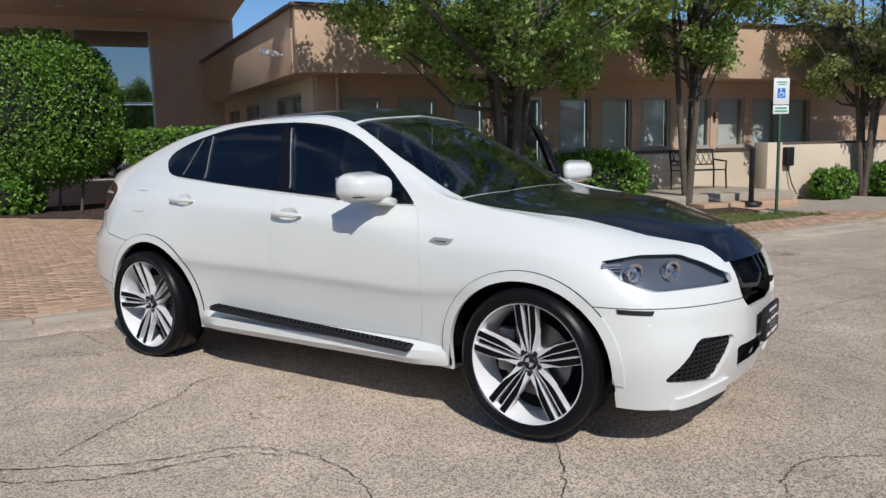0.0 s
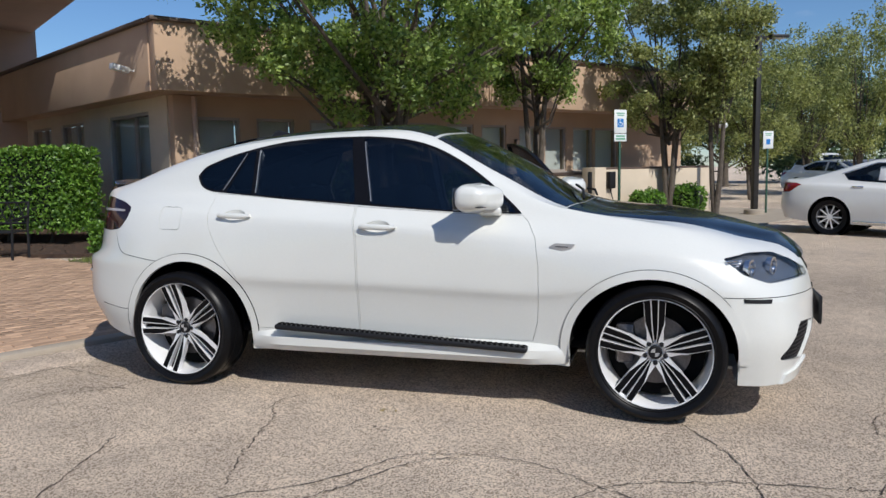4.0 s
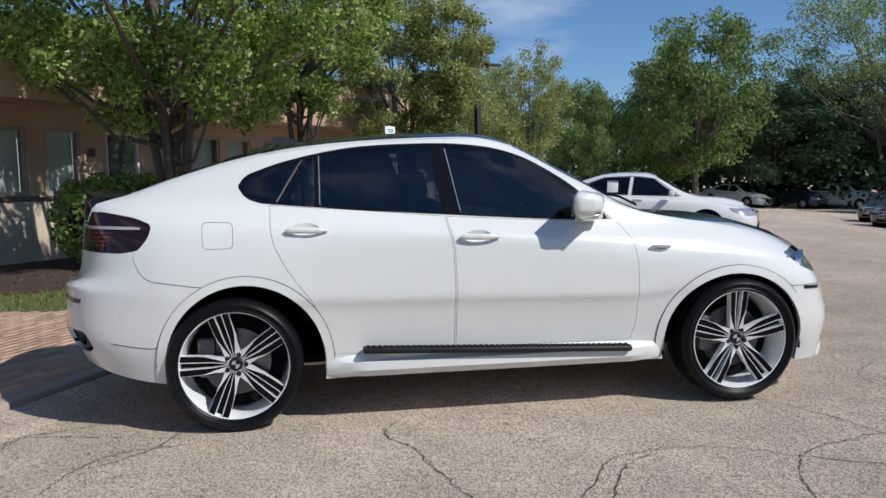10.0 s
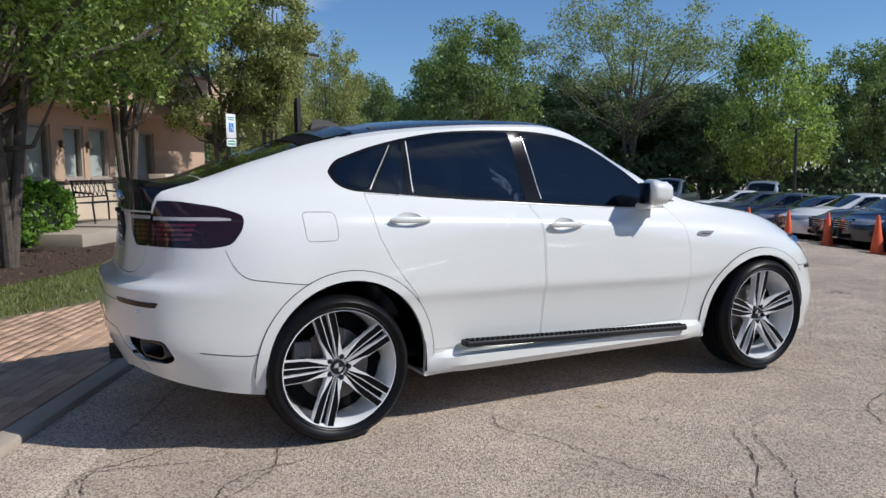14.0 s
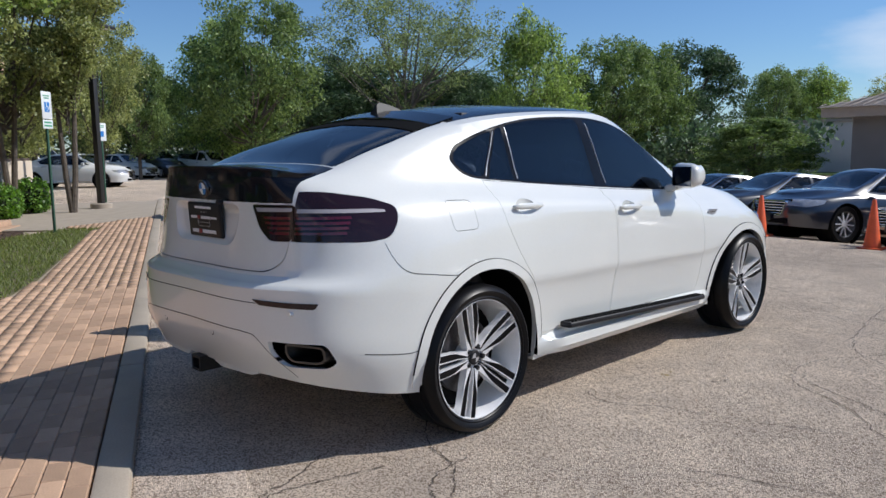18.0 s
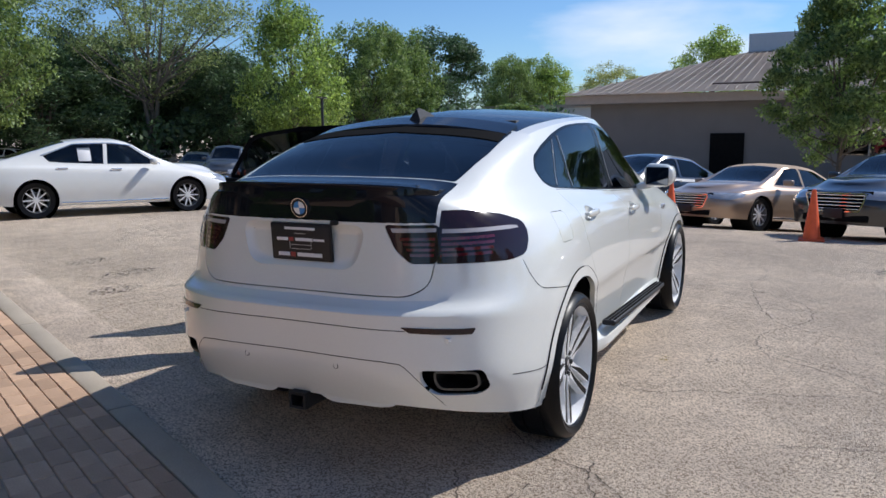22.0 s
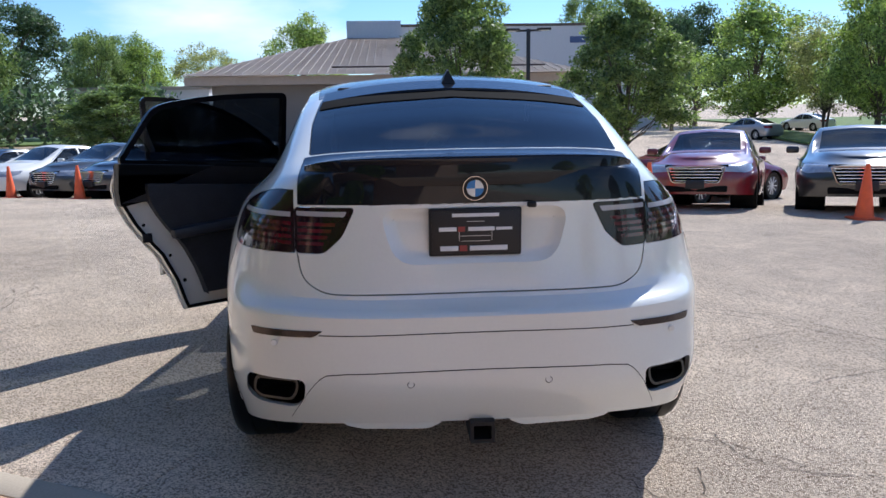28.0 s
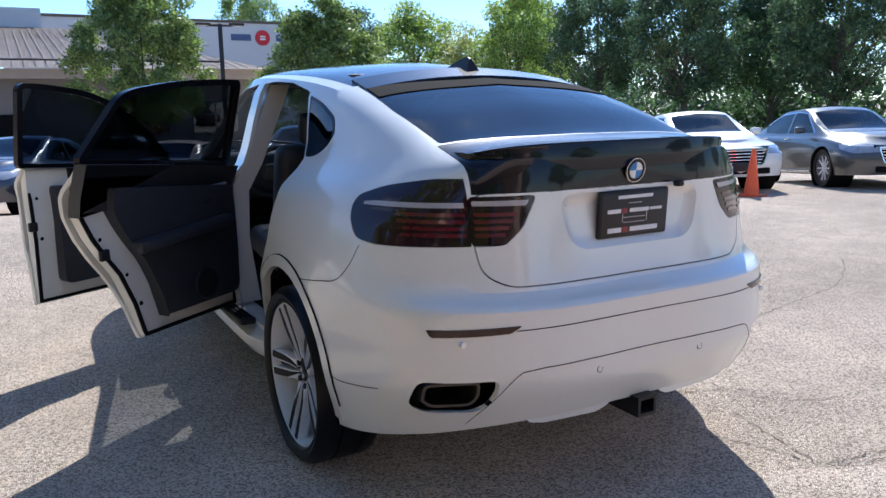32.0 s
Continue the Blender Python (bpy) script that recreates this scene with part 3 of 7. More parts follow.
def soften(poly, wide=.14, tight=.02):
    """An outline whose shallow bends run smooth while its true corners stay tight."""
    out = []
    n = len(poly)
    for k in range(n):
        p, a, b = np.array(poly[k], float), np.array(poly[k - 1], float), np.array(poly[(k + 1) % n], float)
        la, lb = np.linalg.norm(a - p), np.linalg.norm(b - p)
        bend = math.acos(max(-1.0, min(1.0, float((p - a) @ (b - p) / (la * lb)))))
        q = min(wide if bend < .75 else tight, la * .48, lb * .48)
        s, e = p + (a - p) / la * q, p + (b - p) / lb * q
        for j in range(5):
            f = j / 4
            out.append(tuple((1 - f) ** 2 * s + 2 * f * (1 - f) * p + f * f * e))
    return out


DLO, G_FRONT, G_REAR, G_SMALL = soften(DLO), soften(G_FRONT), soften(G_REAR), soften(G_SMALL, .05, .01)
G_QUARTER = soften(G_QUARTER, .08, .03)


def flip(poly):
    return [(-p[0], p[1]) for p in poly]


def both(poly, lo, hi, axis="Y"):
    """The same cutter on both sides of the car."""
    b = prism(poly, lo, hi, axis)
    if axis == "Y":
        return prism(poly, -hi, -lo, axis, b)
    return prism(flip(poly), lo, hi, axis, b)


def stretch(name, me, material, parent, dy=0.0, label=""):
    if dy:
        for v in me.vertices:
            v.co.y += dy * (1 if v.co.y > 0 else -1)
    return mesh_part(name, me, material, parent, label)


def wheel(parent, place, turn):
    """A 22 inch wheel: tyre, white barrel, five pairs of black spokes with bright edges. Its face looks along -y."""
    w = thing("wheel")
    w.parent, w.matrix_basis = parent, place
    R, r = WHEEL_R, 0.293
    pr = [(r - .003, -.108), (r + .004, -.124), (r + .012, -.129), (r + .018, -.126), (r + .030, -.134), (R - .03, -.138), (R - .014, -.126), (R - .002, -.106), (R, -.09), (R, -.052), (R - .006, -.050), (R - .006, -.044), (R, -.042), (R, .042), (R - .006, .044), (R - .006, .050), (R, .052), (R, .10), (R - .012, .122), (R - .03, .134), (r + .02, .128), (r - .004, .105)]
    part("tyre", lathe(pr + [(r - .012, 0)], 64, closed=True), RUBBER, w)
    barrel = lathe([(r, -.108), (r + .002, -.119), (r - .003, -.119), (r - .006, -.104), (r - .009, -.05), (r - .020, .05), (r - .020, .112), (r, .11)], 64, closed=True)
    part("rim", barrel, WHITERIM, w, "white rim barrel with a bright lip")
    part("brake_disc", lathe([(.07, .0), (.185, .0), (.185, .026), (.07, .026)], 48, closed=True), STEEL, w)
    part("brake_caliper", box(.10, .07, .22, pose(-.16, .01, .03, 0, 0, 0), .02), STEEL, w)
    part("backing_plate", lathe([(.05, .045), (.262, .045), (.262, .051), (.05, .051)], 40, closed=True), DARK, w)
    part("hub", lathe([(.001, -.060), (.050, -.062), (.058, -.05), (.070, -.02), (.06, .03), (.001, .03)], 40), ALLOY, w)
    part("centre_cap", lathe([(.001, -.078), (.032, -.078), (.037, -.072), (.037, -.06), (.001, -.058)], 32), TRIM, w)
    base = Matrix.Rotation(radians(turn), 3, "Y")
    for k in range(4):
        cap = prism([(0, 0), (.024, 0), (.017, .017), (0, .024)], -.0795, -.078)
        bmesh.ops.rotate(cap, verts=cap.verts, cent=(0, 0, 0), matrix=Matrix.Rotation(k * math.pi / 2, 3, "Y"))
        part("emblem_quarter", cap, SILVER if k % 2 else TRIM, w)
    for k in range(5):
        nut = lathe([(.001, -.082), (.010, -.082), (.0125, -.078), (.0125, -.04), (.001, -.04)], 12)
        bmesh.ops.translate(nut, verts=nut.verts, vec=(.056, 0, 0))
        bmesh.ops.rotate(nut, verts=nut.verts, cent=(0, 0, 0), matrix=base @ Matrix.Rotation(2 * math.pi * (k + .5) / 5, 3, "Y"))
        part("wheel_nut", nut, TRIM, w)
    def sag(b):
        for v in b.verts:
            v.co.y += .020 * max(0, (.17 - v.co.x) / .17) - .024 * max(0, (v.co.x - .12) / .175)
    for k in range(5):
        rot = (base @ Matrix.Rotation(2 * math.pi * k / 5, 3, "Y")).to_4x4()
        web = prism([(.05, -.010), (.285, -.014), (.285, .014), (.05, .010)], -.058, -.045)
        sag(web)
        bmesh.ops.transform(web, matrix=rot, verts=web.verts)
        part("spoke_web", web, WHEELBLACK, w)
        for s in (-1, 1):
            dark = prism([(.050, s * .007), (.13, s * .0165), (.294, s * .0225), (.295, s * .0555), (.20, s * .0515), (.16, s * .047), (.115, s * .033), (.08, s * .022), (.055, s * .014)], -.092, -.050)
            bmesh.ops.bevel(dark, geom=[e for e in dark.edges if all(abs(v.co.y + .092) < 1e-4 for v in e.verts)], offset=.003, segments=1, affect="EDGES")
            sag(dark)
            bmesh.ops.transform(dark, matrix=rot, verts=dark.verts)
            spoke = part("spoke", dark, WHEELBLACK, w)
            # the bright machined flank towards the web, the fine outer edge, and the flare at the hub
            for poly, d in (([(.050, s * .0045), (.13, s * .0128), (.294, s * .0180), (.294, s * .0225), (.13, s * .0165), (.050, s * .007)], -.0925),
                            ([(.295, s * .0555), (.20, s * .0515), (.16, s * .047), (.16, s * .0484), (.20, s * .0530), (.295, s * .0572)], -.091),
                            ([(.180, s * .0495), (.16, s * .047), (.115, s * .033), (.08, s * .022), (.055, s * .014), (.046, s * .033), (.058, s * .042), (.082, s * .043), (.12, s * .044), (.155, s * .0515)], -.0905)):
                edge = prism(poly, d, -.048)
                sag(edge)
                bmesh.ops.transform(edge, matrix=rot, verts=edge.verts)
                part("bright_edge", edge, ALLOY, spoke)
    return w


def tuck(z):
    """How far the side leans in above the belt line."""
    return .47 * max(0.0, min(z, 1.15) - 1.0) + .38 * max(0.0, z - 1.15)


def open_door(car, poly, glass, hinge, angle, name, shell, side_glass):
    """A left door swung out on its hinge: skin, inner panel, seal, trim, armrest, handle, pane and frame."""
    m = Matrix.Translation(hinge) @ Matrix.Rotation(radians(-angle), 4, "Z") @ Matrix.Translation((-hinge[0], -hinge[1], -hinge[2]))
    d = thing(name)
    d.parent, d.matrix_basis = car, m
    d["label"] = "open white door with black inner trim"
    mesh_part("door_skin", cut(shell.copy(), solid(prism(shrink(poly, .002), .3, 1.2)), "INTERSECT"), WHITE, d)
    def plate(pl, y0, y1, mat, nm, lean=True, bev=0.0):
        b = prism(pl, y0, y1)
        if lean:
            # the inner faces follow the skin, which leans in towards the roof
            for v in b.verts:
                v.co.y -= tuck(v.co.z)
        return part(nm, b, mat, d)
    low = [p for p in poly]
    plate(shrink(low, .012), .868, .915, WHITE, "inner_panel")
    # rubber seal: a band along the edge
    ring_o, ring_i = shrink(low, .014), shrink(low, .029)
    seal = bmesh.new()
    n = len(ring_o)
    for k in range(n):
        j = (k + 1) % n
        prism([ring_o[k], ring_o[j], ring_i[j], ring_i[k]], .855, .870, bm=seal)
    part("seal", seal, DARK, d)
    mid_x = sum(q[0] for q in low) / len(low)
    trim = [(x + (.05 if x > max(q[0] for q in low) - .2 else .035 if x < mid_x else 0), z) for x, z in shrink(low, .10)]
    trim = rounded(trim, .05)
    plate(trim, .80, .868, LEATHER, "door_trim")
    plate([p for p in low if p[1] > .99] + ([(low[-3][0] + .02, 1.02), (low[0][0], 1.0)] if name == "rear_door" else []), .838, .905, LEATHER, "upper_trim")
    xs = xs_ = [p[0] for p in low]
    for z_, y_ in ((.60, .868), (.74, .868), (.90, .868)):
        k_ = min(low, key=lambda p: abs(p[1] - z_) + (5 if p[0] > sum(xs_) / len(xs_) else 0))
        part("edge_grommet", lathe([(.001, -.004), (.009, -.004), (.011, .0), (.001, .0)], 12), DARK, d).matrix_basis = pose(k_[0] + .06, y_, k_[1])
    x0, x1 = min(xs), max(xs)
    part("armrest", box((x1 - x0) * .62, .07, .06, pose((x0 + x1) / 2 + .06, .775, .86, 0, -4, 0), .022), LEATHER, d)
    part("trim_strip", box((x1 - x0) * .66, .014, .012, pose((x0 + x1) / 2 + .05, .792, 1.045, 0, -3, 0), .004), SILVER, d)
    part("inner_handle", box(.10, .02, .022, pose((x0 + x1) / 2 + .20, .790, .990, 0, -3, 0), .008), CHROME, d)
    part("speaker", lathe([(.001, .79), (.075, .79), (.08, .80), (.001, .80)], 28), TRIM, d).matrix_basis = Matrix.Translation(((x0 + x1) / 2 + .2, 0, .58))
    part("latch", box(.05, .02, .05, pose(x0 + .055 if name != "rear_door" else x0 + .155, .862, .82), .006), TRIM, d)
    # window frame and pane
    fr = bmesh.new()
    go, gi = shrink(soften(glass, .12, .02), -.022), shrink(soften(glass, .12, .02), .006)
    n = len(go)
    for k in range(n):
        j = (k + 1) % n
        prism([go[k], go[j], gi[j], gi[k]], .915, .952, bm=fr)
    for v in fr.verts:
        v.co.y -= tuck(v.co.z)
    part("window_frame", fr, PILLAR, d)
    pane = prism(shrink(soften(glass, .12, .02), .005), .930, .935)
    for v in pane.verts:
        v.co.y -= tuck(v.co.z)
    part("window_pane", pane, GLASS_TINT, d)
    part("outer_handle", box(.22, .03, .035, pose(x0 + .19, .975, 1.055, 0, 3, 0), .012), WHITE, d)
    return d


def mirror(car, s, parent=None):
    mr = thing("door_mirror")
    mr.parent = parent or car
    b = box(.185, .225, .172, pose(0, 0, 0), .060, seg=5)
    for v in b.verts:
        v.co.x += v.co.y * .40
        if v.co.x > 0:
            v.co.z *= .80
        v.co.z *= 1 + .9 * min(0, v.co.y)
        v.co.z += .10 * max(0, -v.co.y) * (v.co.z < 0)
    bmesh.ops.transform(b, matrix=pose(.525, -.99, 1.190), verts=b.verts)
    foot = box(.13, .13, .05, pose(.56, -.885, 1.115, -12, 0, 8), .02)
    glass = box(.006, .178, .125, pose(.4300, -.99, 1.190, 0, 0, -21.8), .002)
    band = box(.13, .185, .006, pose(.53, -.99, 1.146, 0, 0, -21.8), .003)
    sets = [("housing", b, WHITE), ("mirror_foot", foot, WHITE), ("mirror_glass", glass, DIMMIRROR), ("lower_seam", band, TRIM)]
    for nm, bb, mt in sets:
        if s > 0:
            bmesh.ops.scale(bb, vec=(1, -1, 1), verts=bb.verts)
            bmesh.ops.reverse_faces(bb, faces=bb.faces)
        part(nm, bb, mt, mr)
    return mr


def seat(car, x, y, back=True):
    st = thing("seat")
    st.parent, st.matrix_basis = car, pose(x, y, 0)
    part("cushion", box(.52, .52, .18, pose(0, 0, .62, 0, -6, 0), .06, seg=3), LEATHER, st)
    part("backrest", box(.17, .50, .62, pose(-.30, 0, .93, 0, -16, 0), .06, seg=3), LEATHER, st)
    part("headrest", box(.10, .26, .17, pose(-.41, 0, 1.32, 0, -14, 0), .04, seg=3), LEATHER, st)
    for q in (-.06, .06):
        part("headrest_post", tube([(-.385, q, 1.18), (-.40, q, 1.27)], .007, 8), CHROME, st)
    return st


def build_coupe_suv():
    car = thing("coupe_suv", None, "white coupe SUV with black bonnet and roof, two doors open", "car")
    outer = car_shell()
    inner = inner_copy(outer, .02)
    tree = BVHTree.FromBMesh(outer)
    o_me = solid(outer, "outer")
    i_me = solid(inner, "inner")
    shell = cut(o_me, i_me)
    body = shell.copy()
    floor_cut = solid(prism([(-2.6, -.2), (2.6, -.2), (2.6, .10), (-2.6, .10)], -1.3, 1.3))
    arches = [solid(both(ellipse(*a), .55, 1.3)) for a in (ARCH_F, ARCH_R)]
    for a in arches:
        body = cut(body, a)
    def skin(u, v, axis, s=1):
        """The skin's height over a point of an outline: x behind (axis X) or y at a side."""
        if axis == "X":
            hit = tree.ray_cast(Vector((-3.5, u, v)), Vector((1, 0, 0)))[0]
            return hit.x
        hit = tree.ray_cast(Vector((u, s * 2.0, v)), Vector((0, -s, 0)))[0]
        return hit.y
    def dish(poly, inset, depth, axis, mat, name, parent, s=1):
        """A pressed hollow: its rim on the skin, its floor set in."""
        b = bmesh.new()
        rings = []
        for d, h in ((-.004, .002), (0, .0015), (inset * .5, depth * .6), (inset, depth), (inset * 1.4, depth * 1.05)):
            ring = []
            for u, v in shrink(poly, d):
                q = skin(u, v, axis, s)
                ring.append(b.verts.new((q + h, u, v) if axis == "X" else (u, q - s * h, v)))
            rings.append(ring)
        n = len(poly)
        for r0, r1 in zip(rings[1:], rings[2:]):
            for k in range(n):
                b.faces.new((r0[k], r0[(k + 1) % n], r1[(k + 1) % n], r1[k]))
        b.faces.new(rings[-1])
        for v in rings[0]:
            b.verts.remove(v)
        bmesh.ops.recalc_face_normals(b, faces=b.faces)
        out = Vector((-1, 0, 0)) if axis == "X" else Vector((0, s, 0))
        if sum(f.normal.dot(out) * f.calc_area() for f in b.faces) < 0:
            bmesh.ops.reverse_faces(b, faces=b.faces)
        return part(name, b, mat, parent)
    def recut(ob, cutter):
        me = cut(ob.data, cutter)
        mt = ob.data.materials[0]
        me.materials.clear()
        me.materials.append(mt)
        ob.data = me
        finish(ob, 30)
    def take(poly, lo, hi, axis, name, mat, gap=.0025, sides=False, label="", parent=None, move=None):
        """Cuts a panel out of the skin; returns it as a part."""
        nonlocal body
        mk = both if sides else prism
        full = solid(mk(poly, lo, hi, axis))
        ins = solid(mk(shrink(poly, gap), lo, hi, axis))
        piece = cut(shell.copy(), ins, "INTERSECT")
        body = cut(body, full)
        if move:
            for v in piece.vertices:
                v.co = v.co + Vector(move)
        for a in arches:
            piece = cut(piece, a.copy())
        return mesh_part(name, piece, mat, parent or car, label)
    take(HOOD, .825, 1.5, "Z", "hood", BLACKPAINT, label="glossy black bonnet")
    take(SCREEN, 1.09, 1.9, "Z", "windscreen", GLASS_CLEAR, .006)
    take(ROOF, 1.3, 1.9, "Z", "roof_panel", BLACKPAINT, label="glossy black roof panel")
    take(BACKLIGHT, 1.28, 1.9, "Z", "rear_window", GLASS_TINT, .004)
    take([(-2.042, -.602), (-2.7, -.622), (-2.7, .622), (-2.042, .602), (-2.0615, 0)], 1.158, 1.5, "Z", "boot_spoiler_panel", BLACKPAINT, label="glossy black spoiler panel")
    lamps = []
    for s in (-1, 1):
        y0, y1 = (.6215, 1.2) if s > 0 else (-1.2, -.6215)
        lamps.append(take(TAIL_SIDE, y0, y1, "Y", "tail_lamp", SMOKE, label="smoked tail lamp with red bars"))
        lamps.append(take(TAIL_INNER if s > 0 else flip(TAIL_INNER), -2.7, -2.1, "X", "inner_tail_lamp", SMOKE, label="smoked inner tail lamp"))
    gate = take(GATE, -2.7, -2.2, "X", "tailgate", WHITE, .005)
    gm = cut(gate.data, solid(both(TAIL_INNER, -2.7, -2.1, "X")))
    gm = cut(gm, solid(box(.8, 1.5, .2, pose(-2.35, 0, 1.2605))))
    gm = cut(gm, solid(prism(RECESS, -2.7, -2.1, "X")))
    gm.materials.clear()
    gm.materials.append(WHITE)
    gate.data = gm
    finish(gate)
    dish(RECESS, .034, .024, "X", WHITE, "plate_recess", gate)
    for s in (-1, 1):
        y0, y1 = (.40, 1.2) if s > 0 else (-1.2, -.40)
        take(HEADLAMP, y0, y1, "Y", "headlamp", GLASS_LAMP, label="clear headlamp lens")
    # right side: closed doors and panes
    for pl, nm in ((D_FRONT, "front_door"), (D_REAR, "rear_door")):
        take(pl, -1.2, -.3, "Y", nm, WHITE)
    take(DLO, -1.2, -.3, "Y", "window_surround", PILLAR, .001)
    ws = [o for o in car.children if o.name.startswith("window_surround")][0]
    sm = ws.data
    for pl, nm in ((G_FRONT, "front_pane"), (G_REAR, "rear_pane"), (G_SMALL, "small_pane"), (G_QUARTER, "quarter_pane")):
        pane = cut(shell.copy(), solid(prism(shrink(pl, .001), -1.2, -.3)), "INTERSECT")
        sm = cut(sm, solid(prism(pl, -1.2, -.3)))
        mesh_part(nm, pane, GLASS_TINT, car)
    ws.data = sm
    sm.materials.clear()
    sm.materials.append(PILLAR)
    finish(ws)
    for strip in ([(-.260, 1.53), (-.257, 1.53), (-.187, 1.17), (-.190, 1.17)], [(-.987, 1.495), (-.983, 1.495), (-.983, 1.225), (-.987, 1.225)], [(-1.080, 1.475), (-1.084, 1.473), (-1.225, 1.245), (-1.220, 1.245)]):
        piece = cut(shell.copy(), solid(prism(strip, -1.2, -.3)), "INTERSECT")
        for v in piece.vertices:
            v.co.y -= .003
        mesh_part("pane_trim", piece, SILVER, car)
    take(FUEL, -1.2, -.3, "Y", "fuel_flap", WHITE)
    # left side: the door openings stand free, the quarter pane stays
    ap_r = [(-.372, 1.555), (-.51, 1.563), (-.78, 1.55), (-1.01, 1.512), (-1.05, 1.50), (-1.215, 1.23), (-1.25, 1.08), (-1.18, .89), (-1.05, .71), (-.98, .56), (-.925, .40), (-.34, .40)]
    ap_f = [(-.225, 1.15), (-.265, 1.555), (.03, 1.53), (.20, 1.478), (.36, 1.393), (.52, 1.283), (.72, 1.09), (.82, .97), (.843, .82), (.84, .55), (.80, .40), (-.225, .40)]
    for pl in (ap_r, ap_f):
        body = cut(body, solid(prism(pl, .3, 1.2)))
    take(soften([(-1.075, 1.49), (-1.22, 1.46), (-1.395, 1.395), (-1.44, 1.335), (-1.40, 1.268), (-1.32, 1.236), (-1.225, 1.23)], .08, .02), .3, 1.2, "Y", "quarter_surround", PILLAR, .001)
    qs = [o for o in car.children if o.name.startswith("quarter_surround")][0]
    q2 = cut(qs.data, solid(prism(G_QUARTER, .3, 1.2)))
    q2.materials.clear()
    q2.materials.append(PILLAR)
    qs.data = q2
    finish(qs)
    mesh_part("quarter_pane", cut(shell.copy(), solid(prism(shrink(G_QUARTER, .001), .3, 1.2)), "INTERSECT"), GLASS_TINT, car)
    # rear exhaust openings, front intakes, grille throat
    body = cut(body, solid(both(EXHAUST, -2.7, -1.95, "X")))
    body = cut(body, solid(both(INTAKE, 1.95, 2.6, "X")))
    body = cut(body, solid(prism(rounded([(-.42, .43), (.42, .43), (.34, .30), (-.34, .30)], .04), 2.0, 2.6, "X")))
    body = cut(body, solid(prism(rounded([(-.36, .66), (-.36, .84), (.36, .84), (.36, .66), (.30, .60), (-.30, .60)], .04), 2.0, 2.6, "X")))
    # the underside stays open in front of the tow bar
    mesh_part("body", body, WHITE, car, "white body shell", 28)
    open_door(car, D_REAR, G_REAR_DOOR, (-.245, .93, .8), 53, "rear_door", shell, None)
    fd = open_door(car, D_FRONT, G_FRONT_DOOR, (.845, .93, .8), 60, "front_door", shell, None)
    # the bare pillar between the two open doors
    bp_ = bmesh.new()
    rows = []
    for z, y, x in ((.40, .885, -.285), (.75, .925, -.283), (1.0, .915, -.285), (1.15, .835, -.298), (1.35, .755, -.312), (1.55, .675, -.322)):
        rows.append([bp_.verts.new(q) for q in ((x - .052, y - .012, z), (x + .052, y - .012, z), (x + .040, y - .115, z), (x - .040, y - .115, z))])
    for r0, r1 in zip(rows, rows[1:]):
        for j in range(4):
            bp_.faces.new((r0[j], r0[(j + 1) % 4], r1[(j + 1) % 4], r1[j]))
    bp_.faces.new(rows[0][::-1])
    bp_.faces.new(rows[-1])
    bmesh.ops.recalc_face_normals(bp_, faces=bp_.faces)
    part("door_pillar", bp_, WHITE, car)
    # arch lips
    for a, nm in ((ARCH_F, "arch"), (ARCH_R, "arch")):
        for s in (-1, 1):
            cx, cz, rx, rz = a
            b = bmesh.new()
            n = 44
            ring = []
            for k in range(n + 1):
                t = math.pi * (-.04 + 1.08 * k / n)
                c_, s_ = math.cos(t), math.sin(t)
                ring.append((cx + rx * c_, cz + rz * s_, cx + (rx + .05) * c_, cz + (rz + .05) * s_))
            lip = []
            for k in range(n):
                p, q = ring[k], ring[k + 1]
                lip.append([(p[0], p[1]), (q[0], q[1]), (q[2], q[3]), (p[2], p[3])])
            outl = [(r[0], r[1]) for r in ring] + [(r[2], r[3]) for r in ring[::-1]]
            lo, hi = (.6, 1.3) if s > 0 else (-1.3, -.6)
            piece = cut(shell.copy(), solid(prism(outl, lo, hi)), "INTERSECT")
            b.free()
            stretch("wheel_arch_lip", piece, WHITE, car, .006)
            first = .20 if cx > 0 else .0
            turn_ = [math.pi * (first + (1 - first) * k / n) for k in range(n + 1)]
            line = [(cx + (rx + .0508) * math.cos(t), cz + (rz + .0508) * math.sin(t)) for t in turn_]
            line += [(cx + (rx + .0488) * math.cos(t), cz + (rz + .0488) * math.sin(t)) for t in turn_[::-1]]
            stretch("arch_seam", cut(shell.copy(), solid(prism(line, lo, hi)), "INTERSECT"), DARK, car, .0068)
            # dark liner of the wheel well
            ln = bmesh.new()
            prev = None
            for k in range(-1, 26):
                t = math.pi * min(24, max(0, k)) / 24
                x, z = cx + (rx + .004) * math.cos(t), cz + (rz + .004) * math.sin(t) - (.085 if k in (-1, 25) else 0)
                cur = (ln.verts.new((x, s * .965 if False else s * .93, z)), ln.verts.new((x, s * .50, z)))
                if prev:
                    ln.faces.new((prev[0], prev[1], cur[1], cur[0]))
                prev = cur
            back = [v for v in ln.verts if abs(abs(v.co.y) - .50) < 1e-4]
            ln.faces.new(back)
            bmesh.ops.solidify(ln, geom=ln.faces[:], thickness=.006)
            part("wheel_well", ln, DARK, car)
    # wheels
    for x, y, tn in ((HUB_F, .86, -91), (HUB_R, .855, -106)):
        for s in (-1, 1):
            p = pose(x, s * y, WHEEL_R) if s < 0 else pose(x, s * y, WHEEL_R, 0, 0, 180)
            wheel(car, p, tn if s < 0 else 30)
